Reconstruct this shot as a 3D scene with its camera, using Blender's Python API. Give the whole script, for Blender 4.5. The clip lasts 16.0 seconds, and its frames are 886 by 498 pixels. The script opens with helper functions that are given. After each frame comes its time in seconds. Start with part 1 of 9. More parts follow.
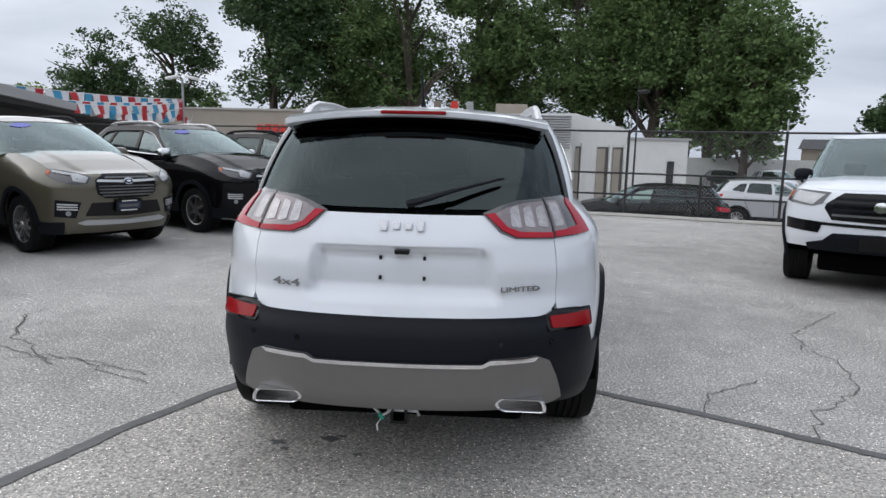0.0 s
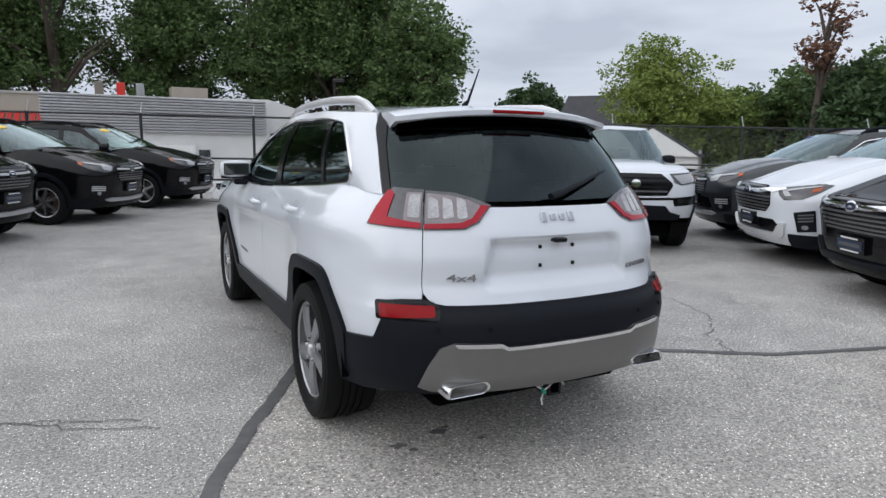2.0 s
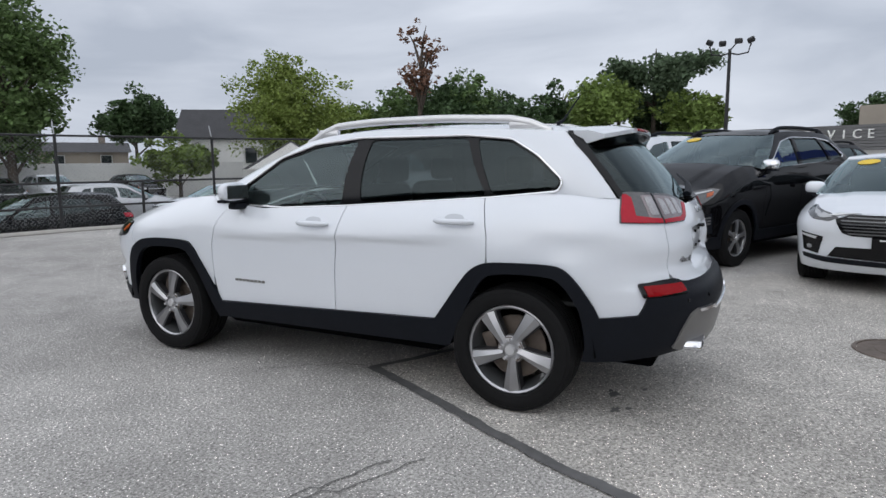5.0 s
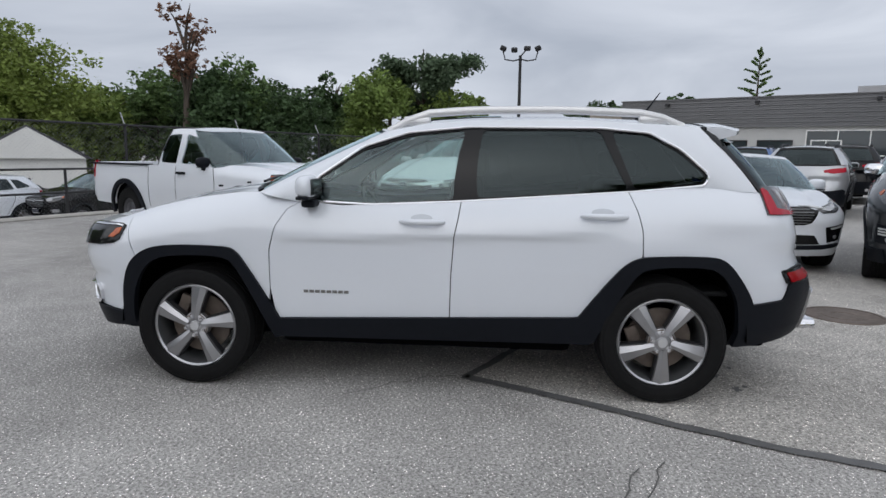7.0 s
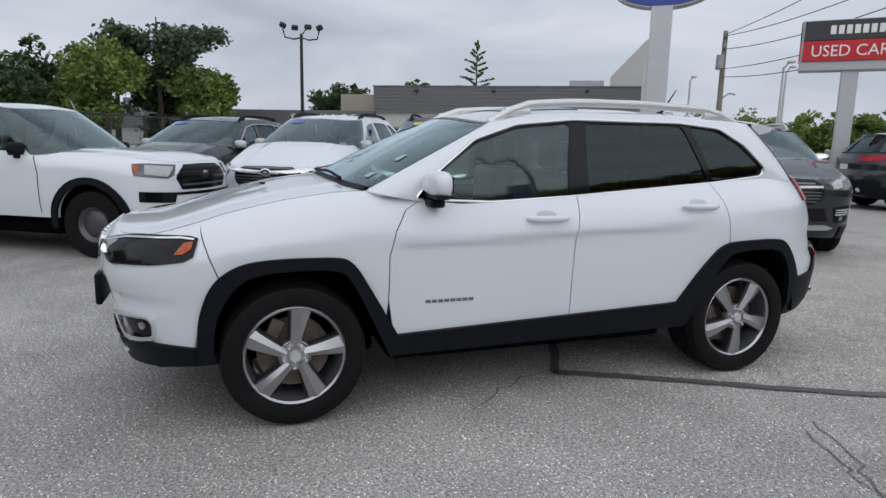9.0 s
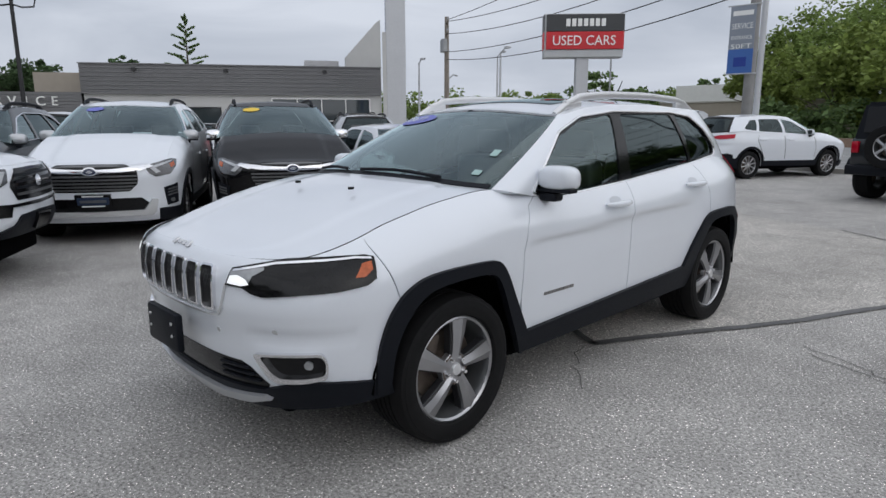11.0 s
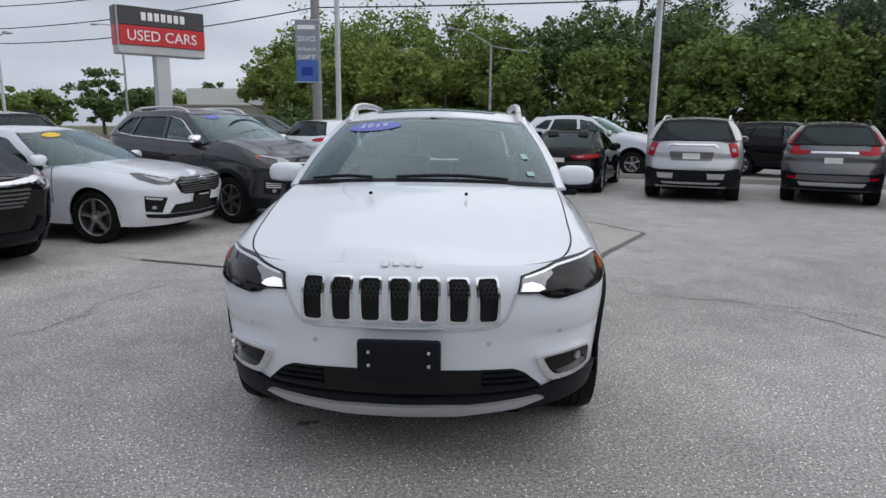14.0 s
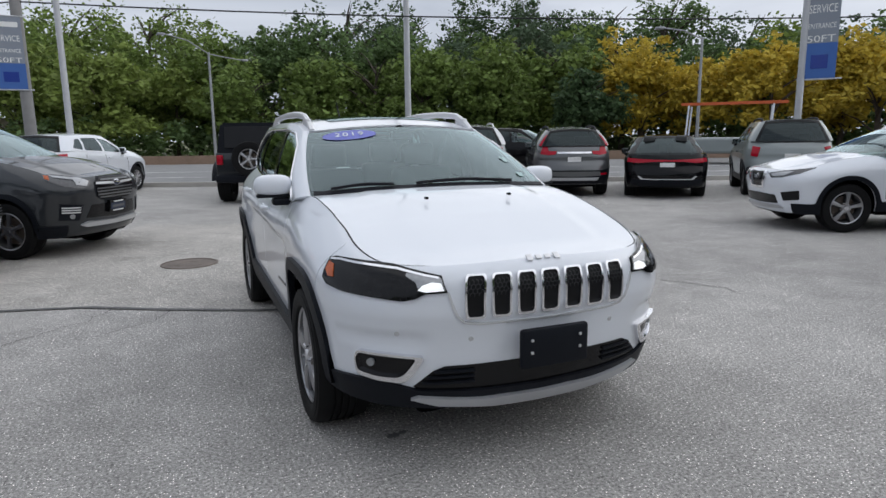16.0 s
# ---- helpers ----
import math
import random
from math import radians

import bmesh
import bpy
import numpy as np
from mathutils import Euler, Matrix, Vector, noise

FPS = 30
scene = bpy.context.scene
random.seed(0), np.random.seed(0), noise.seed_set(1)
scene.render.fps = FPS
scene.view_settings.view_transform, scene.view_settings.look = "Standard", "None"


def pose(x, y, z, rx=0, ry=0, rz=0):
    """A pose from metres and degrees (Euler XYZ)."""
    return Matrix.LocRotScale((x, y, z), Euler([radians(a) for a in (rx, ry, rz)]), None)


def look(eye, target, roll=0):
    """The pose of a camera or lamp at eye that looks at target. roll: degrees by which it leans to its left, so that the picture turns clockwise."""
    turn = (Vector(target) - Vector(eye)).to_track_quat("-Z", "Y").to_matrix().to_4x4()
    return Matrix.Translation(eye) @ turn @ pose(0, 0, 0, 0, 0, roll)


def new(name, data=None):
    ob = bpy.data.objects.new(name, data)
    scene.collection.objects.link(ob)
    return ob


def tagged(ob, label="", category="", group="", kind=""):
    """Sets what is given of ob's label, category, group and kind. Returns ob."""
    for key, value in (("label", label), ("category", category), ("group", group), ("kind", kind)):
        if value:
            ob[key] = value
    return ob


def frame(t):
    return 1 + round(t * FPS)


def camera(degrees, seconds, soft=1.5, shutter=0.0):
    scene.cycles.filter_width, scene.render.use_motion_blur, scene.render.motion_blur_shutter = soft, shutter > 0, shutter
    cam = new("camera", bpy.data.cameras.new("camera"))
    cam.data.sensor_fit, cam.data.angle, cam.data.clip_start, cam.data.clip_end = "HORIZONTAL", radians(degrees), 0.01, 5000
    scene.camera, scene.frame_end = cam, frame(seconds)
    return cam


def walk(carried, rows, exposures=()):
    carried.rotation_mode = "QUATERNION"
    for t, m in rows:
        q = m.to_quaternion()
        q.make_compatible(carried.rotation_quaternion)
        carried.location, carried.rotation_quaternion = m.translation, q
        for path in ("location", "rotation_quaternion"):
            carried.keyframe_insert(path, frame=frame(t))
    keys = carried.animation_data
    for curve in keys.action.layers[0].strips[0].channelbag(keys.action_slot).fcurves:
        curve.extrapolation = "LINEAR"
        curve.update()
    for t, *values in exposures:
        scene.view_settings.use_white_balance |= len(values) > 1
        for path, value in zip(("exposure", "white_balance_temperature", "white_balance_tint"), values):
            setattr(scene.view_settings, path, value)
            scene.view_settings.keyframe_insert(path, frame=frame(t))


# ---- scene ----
cam = camera(69.7, 16.0)
PATH = [
    (0, (0.286, -4.706, 1.407), (0.188, -2.733, 1.099), 1.4),
    (0.5, (-0.223, -4.744, 1.43), (-0.062, -2.776, 1.109), 1.5),
    (1, (-0.725, -4.653, 1.418), (-0.3, -2.725, 1.096), 1.4),
    (1.5, (-1.235, -4.595, 1.416), (-0.566, -2.739, 1.091), 1.2),
    (2, (-1.724, -4.462, 1.416), (-0.826, -2.705, 1.087), 1.0),
    (2.5, (-2.17, -4.237, 1.44), (-1.069, -2.602, 1.105), 0.8),
    (3, (-2.647, -4.09, 1.429), (-1.37, -2.586, 1.106), 0.4),
    (3.5, (-3.052, -3.787, 1.411), (-1.625, -2.42, 1.102), 0.0),
    (4, (-3.458, -3.453, 1.401), (-1.906, -2.226, 1.108), -0.2),
    (6.5, (-4.427, -0.99, 1.402), (-2.483, -0.62, 1.11), 0.2),
    (7, (-4.421, -0.428, 1.385), (-2.45, -0.256, 1.088), 0.7),
    (7.5, (-4.331, 0.13, 1.39), (-2.354, 0.095, 1.086), 1.1),
    (8, (-4.219, 0.669, 1.394), (-2.26, 0.417, 1.078), 1.4),
    (10.5, (-3.183, 2.933, 1.459), (-1.619, 1.746, 1.08), 0.1),
    (11, (-2.845, 3.323, 1.475), (-1.434, 1.96, 1.083), -0.1),
    (11.5, (-2.513, 3.73, 1.489), (-1.279, 2.207, 1.09), -0.2),
    (12, (-2.112, 4.006, 1.47), (-1.075, 2.344, 1.069), -0.3),
    (12.5, (-1.685, 4.243, 1.489), (-0.862, 2.465, 1.085), -0.4),
    (13, (-1.253, 4.499, 1.508), (-0.662, 2.631, 1.106), -0.1),
    (13.5, (-0.771, 4.601, 1.498), (-0.423, 2.672, 1.103), 0.2),
    (14, (-0.29, 4.704, 1.494), (-0.193, 2.743, 1.114), 0.5),
    (14.5, (0.19, 4.733, 1.485), (0.045, 2.773, 1.118), 0.5),
    (15, (0.637, 4.698, 1.498), (0.265, 2.766, 1.137), 0.3),
    (15.5, (1.085, 4.687, 1.504), (0.506, 2.806, 1.147), -0.2),
    (16, (1.464, 4.57, 1.473), (0.702, 2.754, 1.123), -0.7),
]
walk(cam, [(t, look(eye, target, roll)) for t, eye, target, roll in PATH],
     exposures=((0.0, 0.53), (2.0, 0.51), (4.0, 0.41), (6.5, 0.19), (8.0, 0.15), (10.5, 0.16), (12.0, 0.18), (14.0, 0.23), (16.0, 0.26)))

# ---- light: a bright overcast sky, lighter overhead, with a soft weak sun ----
world = bpy.data.worlds.new("overcast_sky")
scene.world = world
world.use_nodes = True
wn, wl = world.node_tree.nodes, world.node_tree.links
wn.clear()
w_out, w_bg = wn.new("ShaderNodeOutputWorld"), wn.new("ShaderNodeBackground")
w_sky = wn.new("ShaderNodeTexSky")
w_sky.sky_type = "NISHITA"
w_sky.sun_disc = False
w_sky.sun_elevation, w_sky.sun_rotation = radians(34), radians(276)
w_sky.air_density, w_sky.dust_density = 1.0, 4.0
w_hsv = wn.new("ShaderNodeHueSaturation")
w_hsv.inputs["Saturation"].default_value = 0.25
w_hsv.inputs["Value"].default_value = 0.10
w_tc, w_map = wn.new("ShaderNodeTexCoord"), wn.new("ShaderNodeMapping")
w_map.inputs["Scale"].default_value = (1.0, 1.0, 4.0)
w_n = wn.new("ShaderNodeTexNoise")
w_n.inputs["Scale"].default_value, w_n.inputs["Detail"].default_value, w_n.inputs["Distortion"].default_value = 2.2, 6.0, 0.6
w_ramp = wn.new("ShaderNodeValToRGB")
w_ramp.color_ramp.elements[0].position, w_ramp.color_ramp.elements[0].color = 0.30, (0.37, 0.415, 0.502, 1)
w_ramp.color_ramp.elements[1].position, w_ramp.color_ramp.elements[1].color = 0.66, (0.62, 0.665, 0.755, 1)
w_sep = wn.new("ShaderNodeSeparateXYZ")
w_mr = wn.new("ShaderNodeMapRange")
w_mr.inputs["From Min"].default_value, w_mr.inputs["From Max"].default_value = 0.24, 0.62
w_mr.inputs["To Min"].default_value, w_mr.inputs["To Max"].default_value = 1.0, 1.03
w_mul = wn.new("ShaderNodeVectorMath")
w_mul.operation = "SCALE"
w_mix = wn.new("ShaderNodeMixRGB")
w_mix.inputs["Fac"].default_value = 0.85
wl.new(w_tc.outputs["Generated"], w_map.inputs["Vector"])
wl.new(w_map.outputs["Vector"], w_n.inputs["Vector"])
wl.new(w_n.outputs["Fac"], w_ramp.inputs["Fac"])
wl.new(w_tc.outputs["Generated"], w_sep.inputs["Vector"])
wl.new(w_sep.outputs["Z"], w_mr.inputs["Value"])
wl.new(w_ramp.outputs["Color"], w_mul.inputs[0])
wl.new(w_mr.outputs["Result"], w_mul.inputs["Scale"])
wl.new(w_sky.outputs["Color"], w_hsv.inputs["Color"])
wl.new(w_hsv.outputs["Color"], w_mix.inputs["Color1"])
wl.new(w_mul.outputs["Vector"], w_mix.inputs["Color2"])
wl.new(w_mix.outputs["Color"], w_bg.inputs["Color"])
w_bg.inputs["Strength"].default_value = 1.0
wl.new(w_bg.outputs["Background"], w_out.inputs["Surface"])
sun_data = bpy.data.lights.new("sun", "SUN")
sun_data.energy, sun_data.angle, sun_data.color = 1.15, radians(168), (1.0, 0.985, 0.96)
sun = new("sun", sun_data)
sun.matrix_world = look((0, 0, 26), (38, -4, 0))

# ---- materials ----
MATS = {}



def mat(name, color, rough=0.5, metal=0.0, coat=0.0, noise_amt=0.08, noise_scale=8.0, bump=0.0, bump_scale=60.0, spec=0.5, emit=None, coords="Object"):
    """A principled surface with two scales of colour change and fine relief."""
    if name in MATS:
        return MATS[name]
    m = bpy.data.materials.new(name)
    m.use_nodes = True
    nt = m.node_tree
    b = nt.nodes["Principled BSDF"]
    b.inputs["Roughness"].default_value = rough
    b.inputs["Metallic"].default_value = metal
    b.inputs["Coat Weight"].default_value = coat
    b.inputs["Coat Roughness"].default_value = 0.04
    b.inputs["Specular IOR Level"].default_value = spec
    tc = nt.nodes.new("ShaderNodeTexCoord")
    n1 = nt.nodes.new("ShaderNodeTexNoise")
    n1.inputs["Scale"].default_value, n1.inputs["Detail"].default_value = noise_scale, 5.0
    n2 = nt.nodes.new("ShaderNodeTexNoise")
    n2.inputs["Scale"].default_value, n2.inputs["Detail"].default_value = noise_scale * 0.13, 3.0
    add = nt.nodes.new("ShaderNodeMath")
    add.operation = "ADD"
    mr = nt.nodes.new("ShaderNodeMapRange")
    mr.inputs["From Min"].default_value, mr.inputs["From Max"].default_value = 0.6, 1.4
    mr.inputs["To Min"].default_value, mr.inputs["To Max"].default_value = 1 - noise_amt, 1 + noise_amt
    sc = nt.nodes.new("ShaderNodeVectorMath")
    sc.operation = "SCALE"
    sc.inputs[0].default_value = color[:3]
    for n in (n1, n2):
        nt.links.new(tc.outputs[coords], n.inputs["Vector"])
    nt.links.new(n1.outputs["Fac"], add.inputs[0])
    nt.links.new(n2.outputs["Fac"], add.inputs[1])
    nt.links.new(add.outputs[0], mr.inputs["Value"])
    nt.links.new(mr.outputs["Result"], sc.inputs["Scale"])
    nt.links.new(sc.outputs["Vector"], b.inputs["Base Color"])
    if bump:
        n3 = nt.nodes.new("ShaderNodeTexNoise")
        n3.inputs["Scale"].default_value, n3.inputs["Detail"].default_value = bump_scale, 4.0
        nt.links.new(tc.outputs[coords], n3.inputs["Vector"])
        bp = nt.nodes.new("ShaderNodeBump")
        bp.inputs["Strength"].default_value, bp.inputs["Distance"].default_value = bump, 0.01
        nt.links.new(n3.outputs["Fac"], bp.inputs["Height"])
        nt.links.new(bp.outputs["Normal"], b.inputs["Normal"])
    if emit:
        b.inputs["Emission Color"].default_value = (*emit[:3], 1)
        b.inputs["Emission Strength"].default_value = emit[3]
    MATS[name] = m
    return m


def glass(name, tint, refl=1.0, floor=0.0):
    """A thin tinted pane: what lies behind shows through its tint, the sky mirrors in it."""
    if name in MATS:
        return MATS[name]
    m = bpy.data.materials.new(name)
    m.use_nodes = True
    nt = m.node_tree
    nt.nodes.clear()
    out = nt.nodes.new("ShaderNodeOutputMaterial")
    tr, gl, mx = nt.nodes.new("ShaderNodeBsdfTransparent"), nt.nodes.new("ShaderNodeBsdfGlossy"), nt.nodes.new("ShaderNodeMixShader")
    fr, mu = nt.nodes.new("ShaderNodeFresnel"), nt.nodes.new("ShaderNodeMath")
    fr.inputs["IOR"].default_value = 1.5
    mu.operation = "MULTIPLY"
    mu.inputs[1].default_value = 1.9 * refl
    mu.use_clamp = True
    tr.inputs["Color"].default_value = (*tint, 1)
    gl.inputs["Roughness"].default_value = 0.02
    gl.inputs["Color"].default_value = (0.78, 0.93, 0.95, 1)
    nt.links.new(fr.outputs["Fac"], mu.inputs[0])
    ad = nt.nodes.new("ShaderNodeMath")
    ad.inputs[1].default_value = floor
    ad.use_clamp = True
    nt.links.new(mu.outputs[0], ad.inputs[0])
    nt.links.new(ad.outputs[0], mx.inputs["Fac"])
    nt.links.new(tr.outputs[0], mx.inputs[1])
    nt.links.new(gl.outputs[0], mx.inputs[2])
    nt.links.new(mx.outputs[0], out.inputs["Surface"])
    MATS[name] = m
    return m


WHITE = mat("white_paint", (0.735, 0.765, 0.815), 0.30, coat=1.0, noise_amt=0.012, noise_scale=3)
BLACK = mat("black_paint", (0.004, 0.004, 0.005), 0.25, coat=0.55, noise_amt=0.1, spec=0.0)
GREY = mat("dark_grey_paint", (0.022, 0.025, 0.029), 0.35, metal=0.1, coat=1.0, noise_amt=0.05, spec=0.1)
MIDGREY = mat("mid_grey_paint", (0.10, 0.105, 0.11), 0.3, metal=0.4, coat=1.0, noise_amt=0.05)
SILVER = mat("silver_paint", (0.48, 0.49, 0.51), 0.3, metal=0.5, coat=1.0, noise_amt=0.03)
OLIVE = mat("olive_paint", (0.105, 0.095, 0.065), 0.3, metal=0.3, coat=1.0, noise_amt=0.05)
SAGE = mat("grey_green_paint", (0.24, 0.27, 0.27), 0.35, coat=0.8, noise_amt=0.04)
RED = mat("dark_red_paint", (0.10, 0.01, 0.012), 0.3, coat=1.0, noise_amt=0.05)
BLUE = mat("blue_paint", (0.015, 0.09, 0.28), 0.3, metal=0.2, coat=1.0, noise_amt=0.05)
PLASTIC = mat("black_plastic", (0.007, 0.0085, 0.0125), 0.48, spec=0.15, noise_amt=0.12, noise_scale=30, bump=0.06, bump_scale=500)
GLOSSBLACK = mat("gloss_black", (0.005, 0.005, 0.006), 0.14, spec=0.3, noise_amt=0.05)
VALANCE = mat("grey_plastic", (0.185, 0.18, 0.175), 0.36, metal=0.35, noise_amt=0.05, noise_scale=20)
RUBBER = mat("tyre_rubber", (0.009, 0.009, 0.0095), 0.62, spec=0.14, noise_amt=0.2, noise_scale=25, bump=0.1, bump_scale=200)
# shade of wheel wells and undersides, put into a near-black colour
LINER = mat("wheel_well_shade", (0.0025, 0.0025, 0.003), 0.9, spec=0.03, noise_amt=0.2)
CHROME = mat("chrome", (0.80, 0.80, 0.82), 0.12, metal=1.0, noise_amt=0.02)
BRUSHED = mat("brushed_aluminium", (0.70, 0.70, 0.71), 0.35, metal=0.6, noise_amt=0.04)
RIM = mat("machined_wheel", (0.44, 0.44, 0.455), 0.33, metal=0.95, noise_amt=0.05, noise_scale=20)
RIMDARK = mat("dark_wheel", (0.10, 0.10, 0.11), 0.4, metal=0.6, noise_amt=0.1, noise_scale=20)
IRON = mat("rusty_iron", (0.16, 0.13, 0.11), 0.6, metal=0.5, noise_amt=0.4, noise_scale=20)
INTERIOR = mat("interior_trim", (0.016, 0.017, 0.019), 0.7, noise_amt=0.1, noise_scale=20)
SEATM = mat("seat_leather", (0.055, 0.055, 0.056), 0.5, noise_amt=0.1, noise_scale=20)
REDLENS = mat("red_lens", (0.40, 0.006, 0.022), 0.15, spec=0.2, coat=0.25, noise_amt=0.15, noise_scale=40)
BRIGHTRED = mat("red_reflector", (0.27, 0.003, 0.006), 0.25, spec=0.15, coat=0.12, noise_amt=0.1, noise_scale=60)
CLEARLENS = mat("clear_lamp", (0.30, 0.31, 0.32), 0.15, metal=0.3, coat=1.0, noise_amt=0.3, noise_scale=35)
TAILLENS = mat("tail_lamp_lens", (0.20, 0.165, 0.175), 0.15, metal=0.2, coat=1.0, noise_amt=0.2, noise_scale=40)
SMOKE = mat("smoked_lamp", (0.05, 0.05, 0.055), 0.1, coat=1.0, noise_amt=0.4, noise_scale=35)
AMBER = mat("amber_lens", (0.42, 0.085, 0.02), 0.2, spec=0.3, coat=0.4, noise_amt=0.45, noise_scale=60)
LAMPGLASS = mat("lamp_glass", (0.40, 0.41, 0.425), 0.12, metal=0.15, coat=1.0, noise_amt=0.15, noise_scale=14)
TRIMSILVER = mat("silver_trim", (0.62, 0.63, 0.64), 0.25, metal=0.25, coat=0.5, noise_amt=0.03)
DRL = mat("lit_lamp", (0.8, 0.8, 0.8), 0.2, emit=(0.95, 0.98, 1.0, 0.5))
WS = glass("windscreen_glass", (0.72, 0.90, 0.89), 0.9, 0.03)
TINT = glass("privacy_glass", (0.10, 0.105, 0.11), 0.50, 0.012)
FRONTGLASS = glass("door_glass", (0.66, 0.78, 0.74), 0.9, 0.02)
POCKET = mat("wheel_pocket", (0.035, 0.035, 0.038), 0.35, metal=0.4, noise_amt=0.15, noise_scale=30)
GRILLEGREY = mat("grille_slat_grey", (0.16, 0.165, 0.17), 0.3, metal=0.6, noise_amt=0.1)
DARKCHROME = mat("satin_chrome", (0.50, 0.51, 0.53), 0.22, metal=1.0, noise_amt=0.03)
TAILCELL = mat("tail_lamp_cell", (0.36, 0.35, 0.36), 0.15, metal=0.3, coat=1.0, noise_amt=0.4, noise_scale=60)
STICKW = mat("white_sticker", (0.75, 0.80, 0.78), 0.5)
STICKB = mat("blue_sticker", (0.13, 0.15, 0.52), 0.4)
STICKY = mat("yellow_sticker", (0.75, 0.52, 0.03), 0.4)
PLATEBLUE = mat("dealer_plate", (0.02, 0.035, 0.075), 0.4, noise_amt=0.3)
BADGEBLUE = mat("badge_enamel", (0.012, 0.02, 0.05), 0.2, coat=0.6, noise_amt=0.1)
PLATEWHITE = mat("paper_plate", (0.7, 0.7, 0.7), 0.5, noise_amt=0.15, noise_scale=30)

# ---- mesh helpers ----


def link(name, me, material, parent=None, label=""):
    me.materials.append(material)
    ob = new(name, me)
    if parent is not None:
        ob.parent = parent
    if label:
        tagged(ob, label)
    return ob


def part(name, bm, material, parent, label="", smooth=False):
    me = bpy.data.meshes.new(name)
    bmesh.ops.recalc_face_normals(bm, faces=bm.faces)
    bm.to_mesh(me)
    bm.free()
    if smooth:
        for p in me.polygons:
            p.use_smooth = True
    return link(name, me, material, parent, label)


def soft(me, angle=35):
    """Smooth shading with sharp edges past an angle."""
    for p in me.polygons:
        p.use_smooth = True
    me.set_sharp_from_angle(angle=radians(angle))


def thing(name, label, category, m=None, group="", kind=""):
    e = new(name)
    e.empty_display_size = 0.2
    if m is not None:
        e.matrix_world = m
    return tagged(e, label, category, group, kind)


def box(bm, x0, x1, y0, y1, z0, z1, bevel=0.0, seg=2):
    r = bmesh.ops.create_cube(bm, size=1.0)
    for v in r["verts"]:
        v.co = Vector((x0 + (v.co.x + 0.5) * (x1 - x0), y0 + (v.co.y + 0.5) * (y1 - y0), z0 + (v.co.z + 0.5) * (z1 - z0)))
    if bevel:
        es = list({e for v in r["verts"] for e in v.link_edges})
        bmesh.ops.bevel(bm, geom=es, offset=bevel, segments=seg, affect="EDGES", profile=0.5)
    return bm


def box_part(name, dims, material, parent, bevel=0.01, label="", rot=None):
    """A rounded block with the middle, size and turn given: (cx, cy, cz, sx, sy, sz)."""
    cx, cy, cz, sx, sy, sz = dims
    bm = bmesh.new()
    box(bm, -sx / 2, sx / 2, -sy / 2, sy / 2, -sz / 2, sz / 2, min(bevel, sx * 0.45, sy * 0.45, sz * 0.45))
    if rot is not None:
        bmesh.ops.transform(bm, matrix=rot, verts=bm.verts)
    bmesh.ops.translate(bm, vec=(cx, cy, cz), verts=bm.verts)
    ob = part(name, bm, material, parent, label)
    soft(ob.data, 40)
    return ob


def raw(name, verts, faces, material, parent=None, label="", smooth=False):
    me = bpy.data.meshes.new(name)
    me.from_pydata([tuple(v) for v in verts], [], [tuple(f) for f in faces])
    me.validate()
    if smooth:
        soft(me, 40)
    return link(name, me, material, parent, label)


def tube_data(pts, rad, n=8, closed=False, flat=1.0):
    """Rings round a path: vertices and faces. rad: one radius or one a point; flat squashes the height."""
    pts = [Vector(p) for p in pts]
    k = len(pts)
    rads = rad if hasattr(rad, "__len__") else [rad] * k
    vs, fs = [], []
    for i, p in enumerate(pts):
        a = pts[(i - 1) % k] if closed or i else p
        b = pts[(i + 1) % k] if closed or i < k - 1 else p
        d = (b - a).normalized()
        up = Vector((0, 0, 1)) if abs(d.z) < 0.92 else Vector((1, 0, 0))
        s = d.cross(up).normalized()
        u = s.cross(d).normalized()
        for j in range(n):
            an = 2 * math.pi * j / n
            vs.append(p + rads[i] * (math.cos(an) * s + flat * math.sin(an) * u))
    for i in range(k if closed else k - 1):
        for j in range(n):
            fs.append((i * n + j, i * n + (j + 1) % n, ((i + 1) % k) * n + (j + 1) % n, ((i + 1) % k) * n + j))
    if not closed:
        fs.append(tuple(range(n - 1, -1, -1)))
        fs.append(tuple((k - 1) * n + j for j in range(n)))
    return vs, fs


def tube(name, pts, rad, material, parent=None, label="", n=8, closed=False, flat=1.0):
    vs, fs = tube_data(pts, rad, n, closed, flat)
    return raw(name, vs, fs, material, parent, label, True)


def lathe(name, profile, material, parent, label="", n=40, axis="x", closed=False):
    """Turns a profile of (radius, along) round the axis."""
    vs, fs = [], []
    k = len(profile)
    for i in range(n):
        a = 2 * math.pi * i / n
        c, s = math.cos(a), math.sin(a)
        for r, d in profile:
            vs.append((d, r * c, r * s) if axis == "x" else (r * c, r * s, d))
    rows = k if closed else k - 1
    for i in range(n):
        for j in range(rows):
            fs.append((i * k + j, i * k + (j + 1) % k, ((i + 1) % n) * k + (j + 1) % k, ((i + 1) % n) * k + j))
    me = bpy.data.meshes.new(name)
    me.from_pydata(vs, [], fs)
    bm = bmesh.new()
    bm.from_mesh(me)
    bmesh.ops.remove_doubles(bm, verts=bm.verts, dist=1e-6)
    bmesh.ops.recalc_face_normals(bm, faces=bm.faces)
    bm.to_mesh(me)
    bm.free()
    soft(me, 30)
    return link(name, me, material, parent, label)


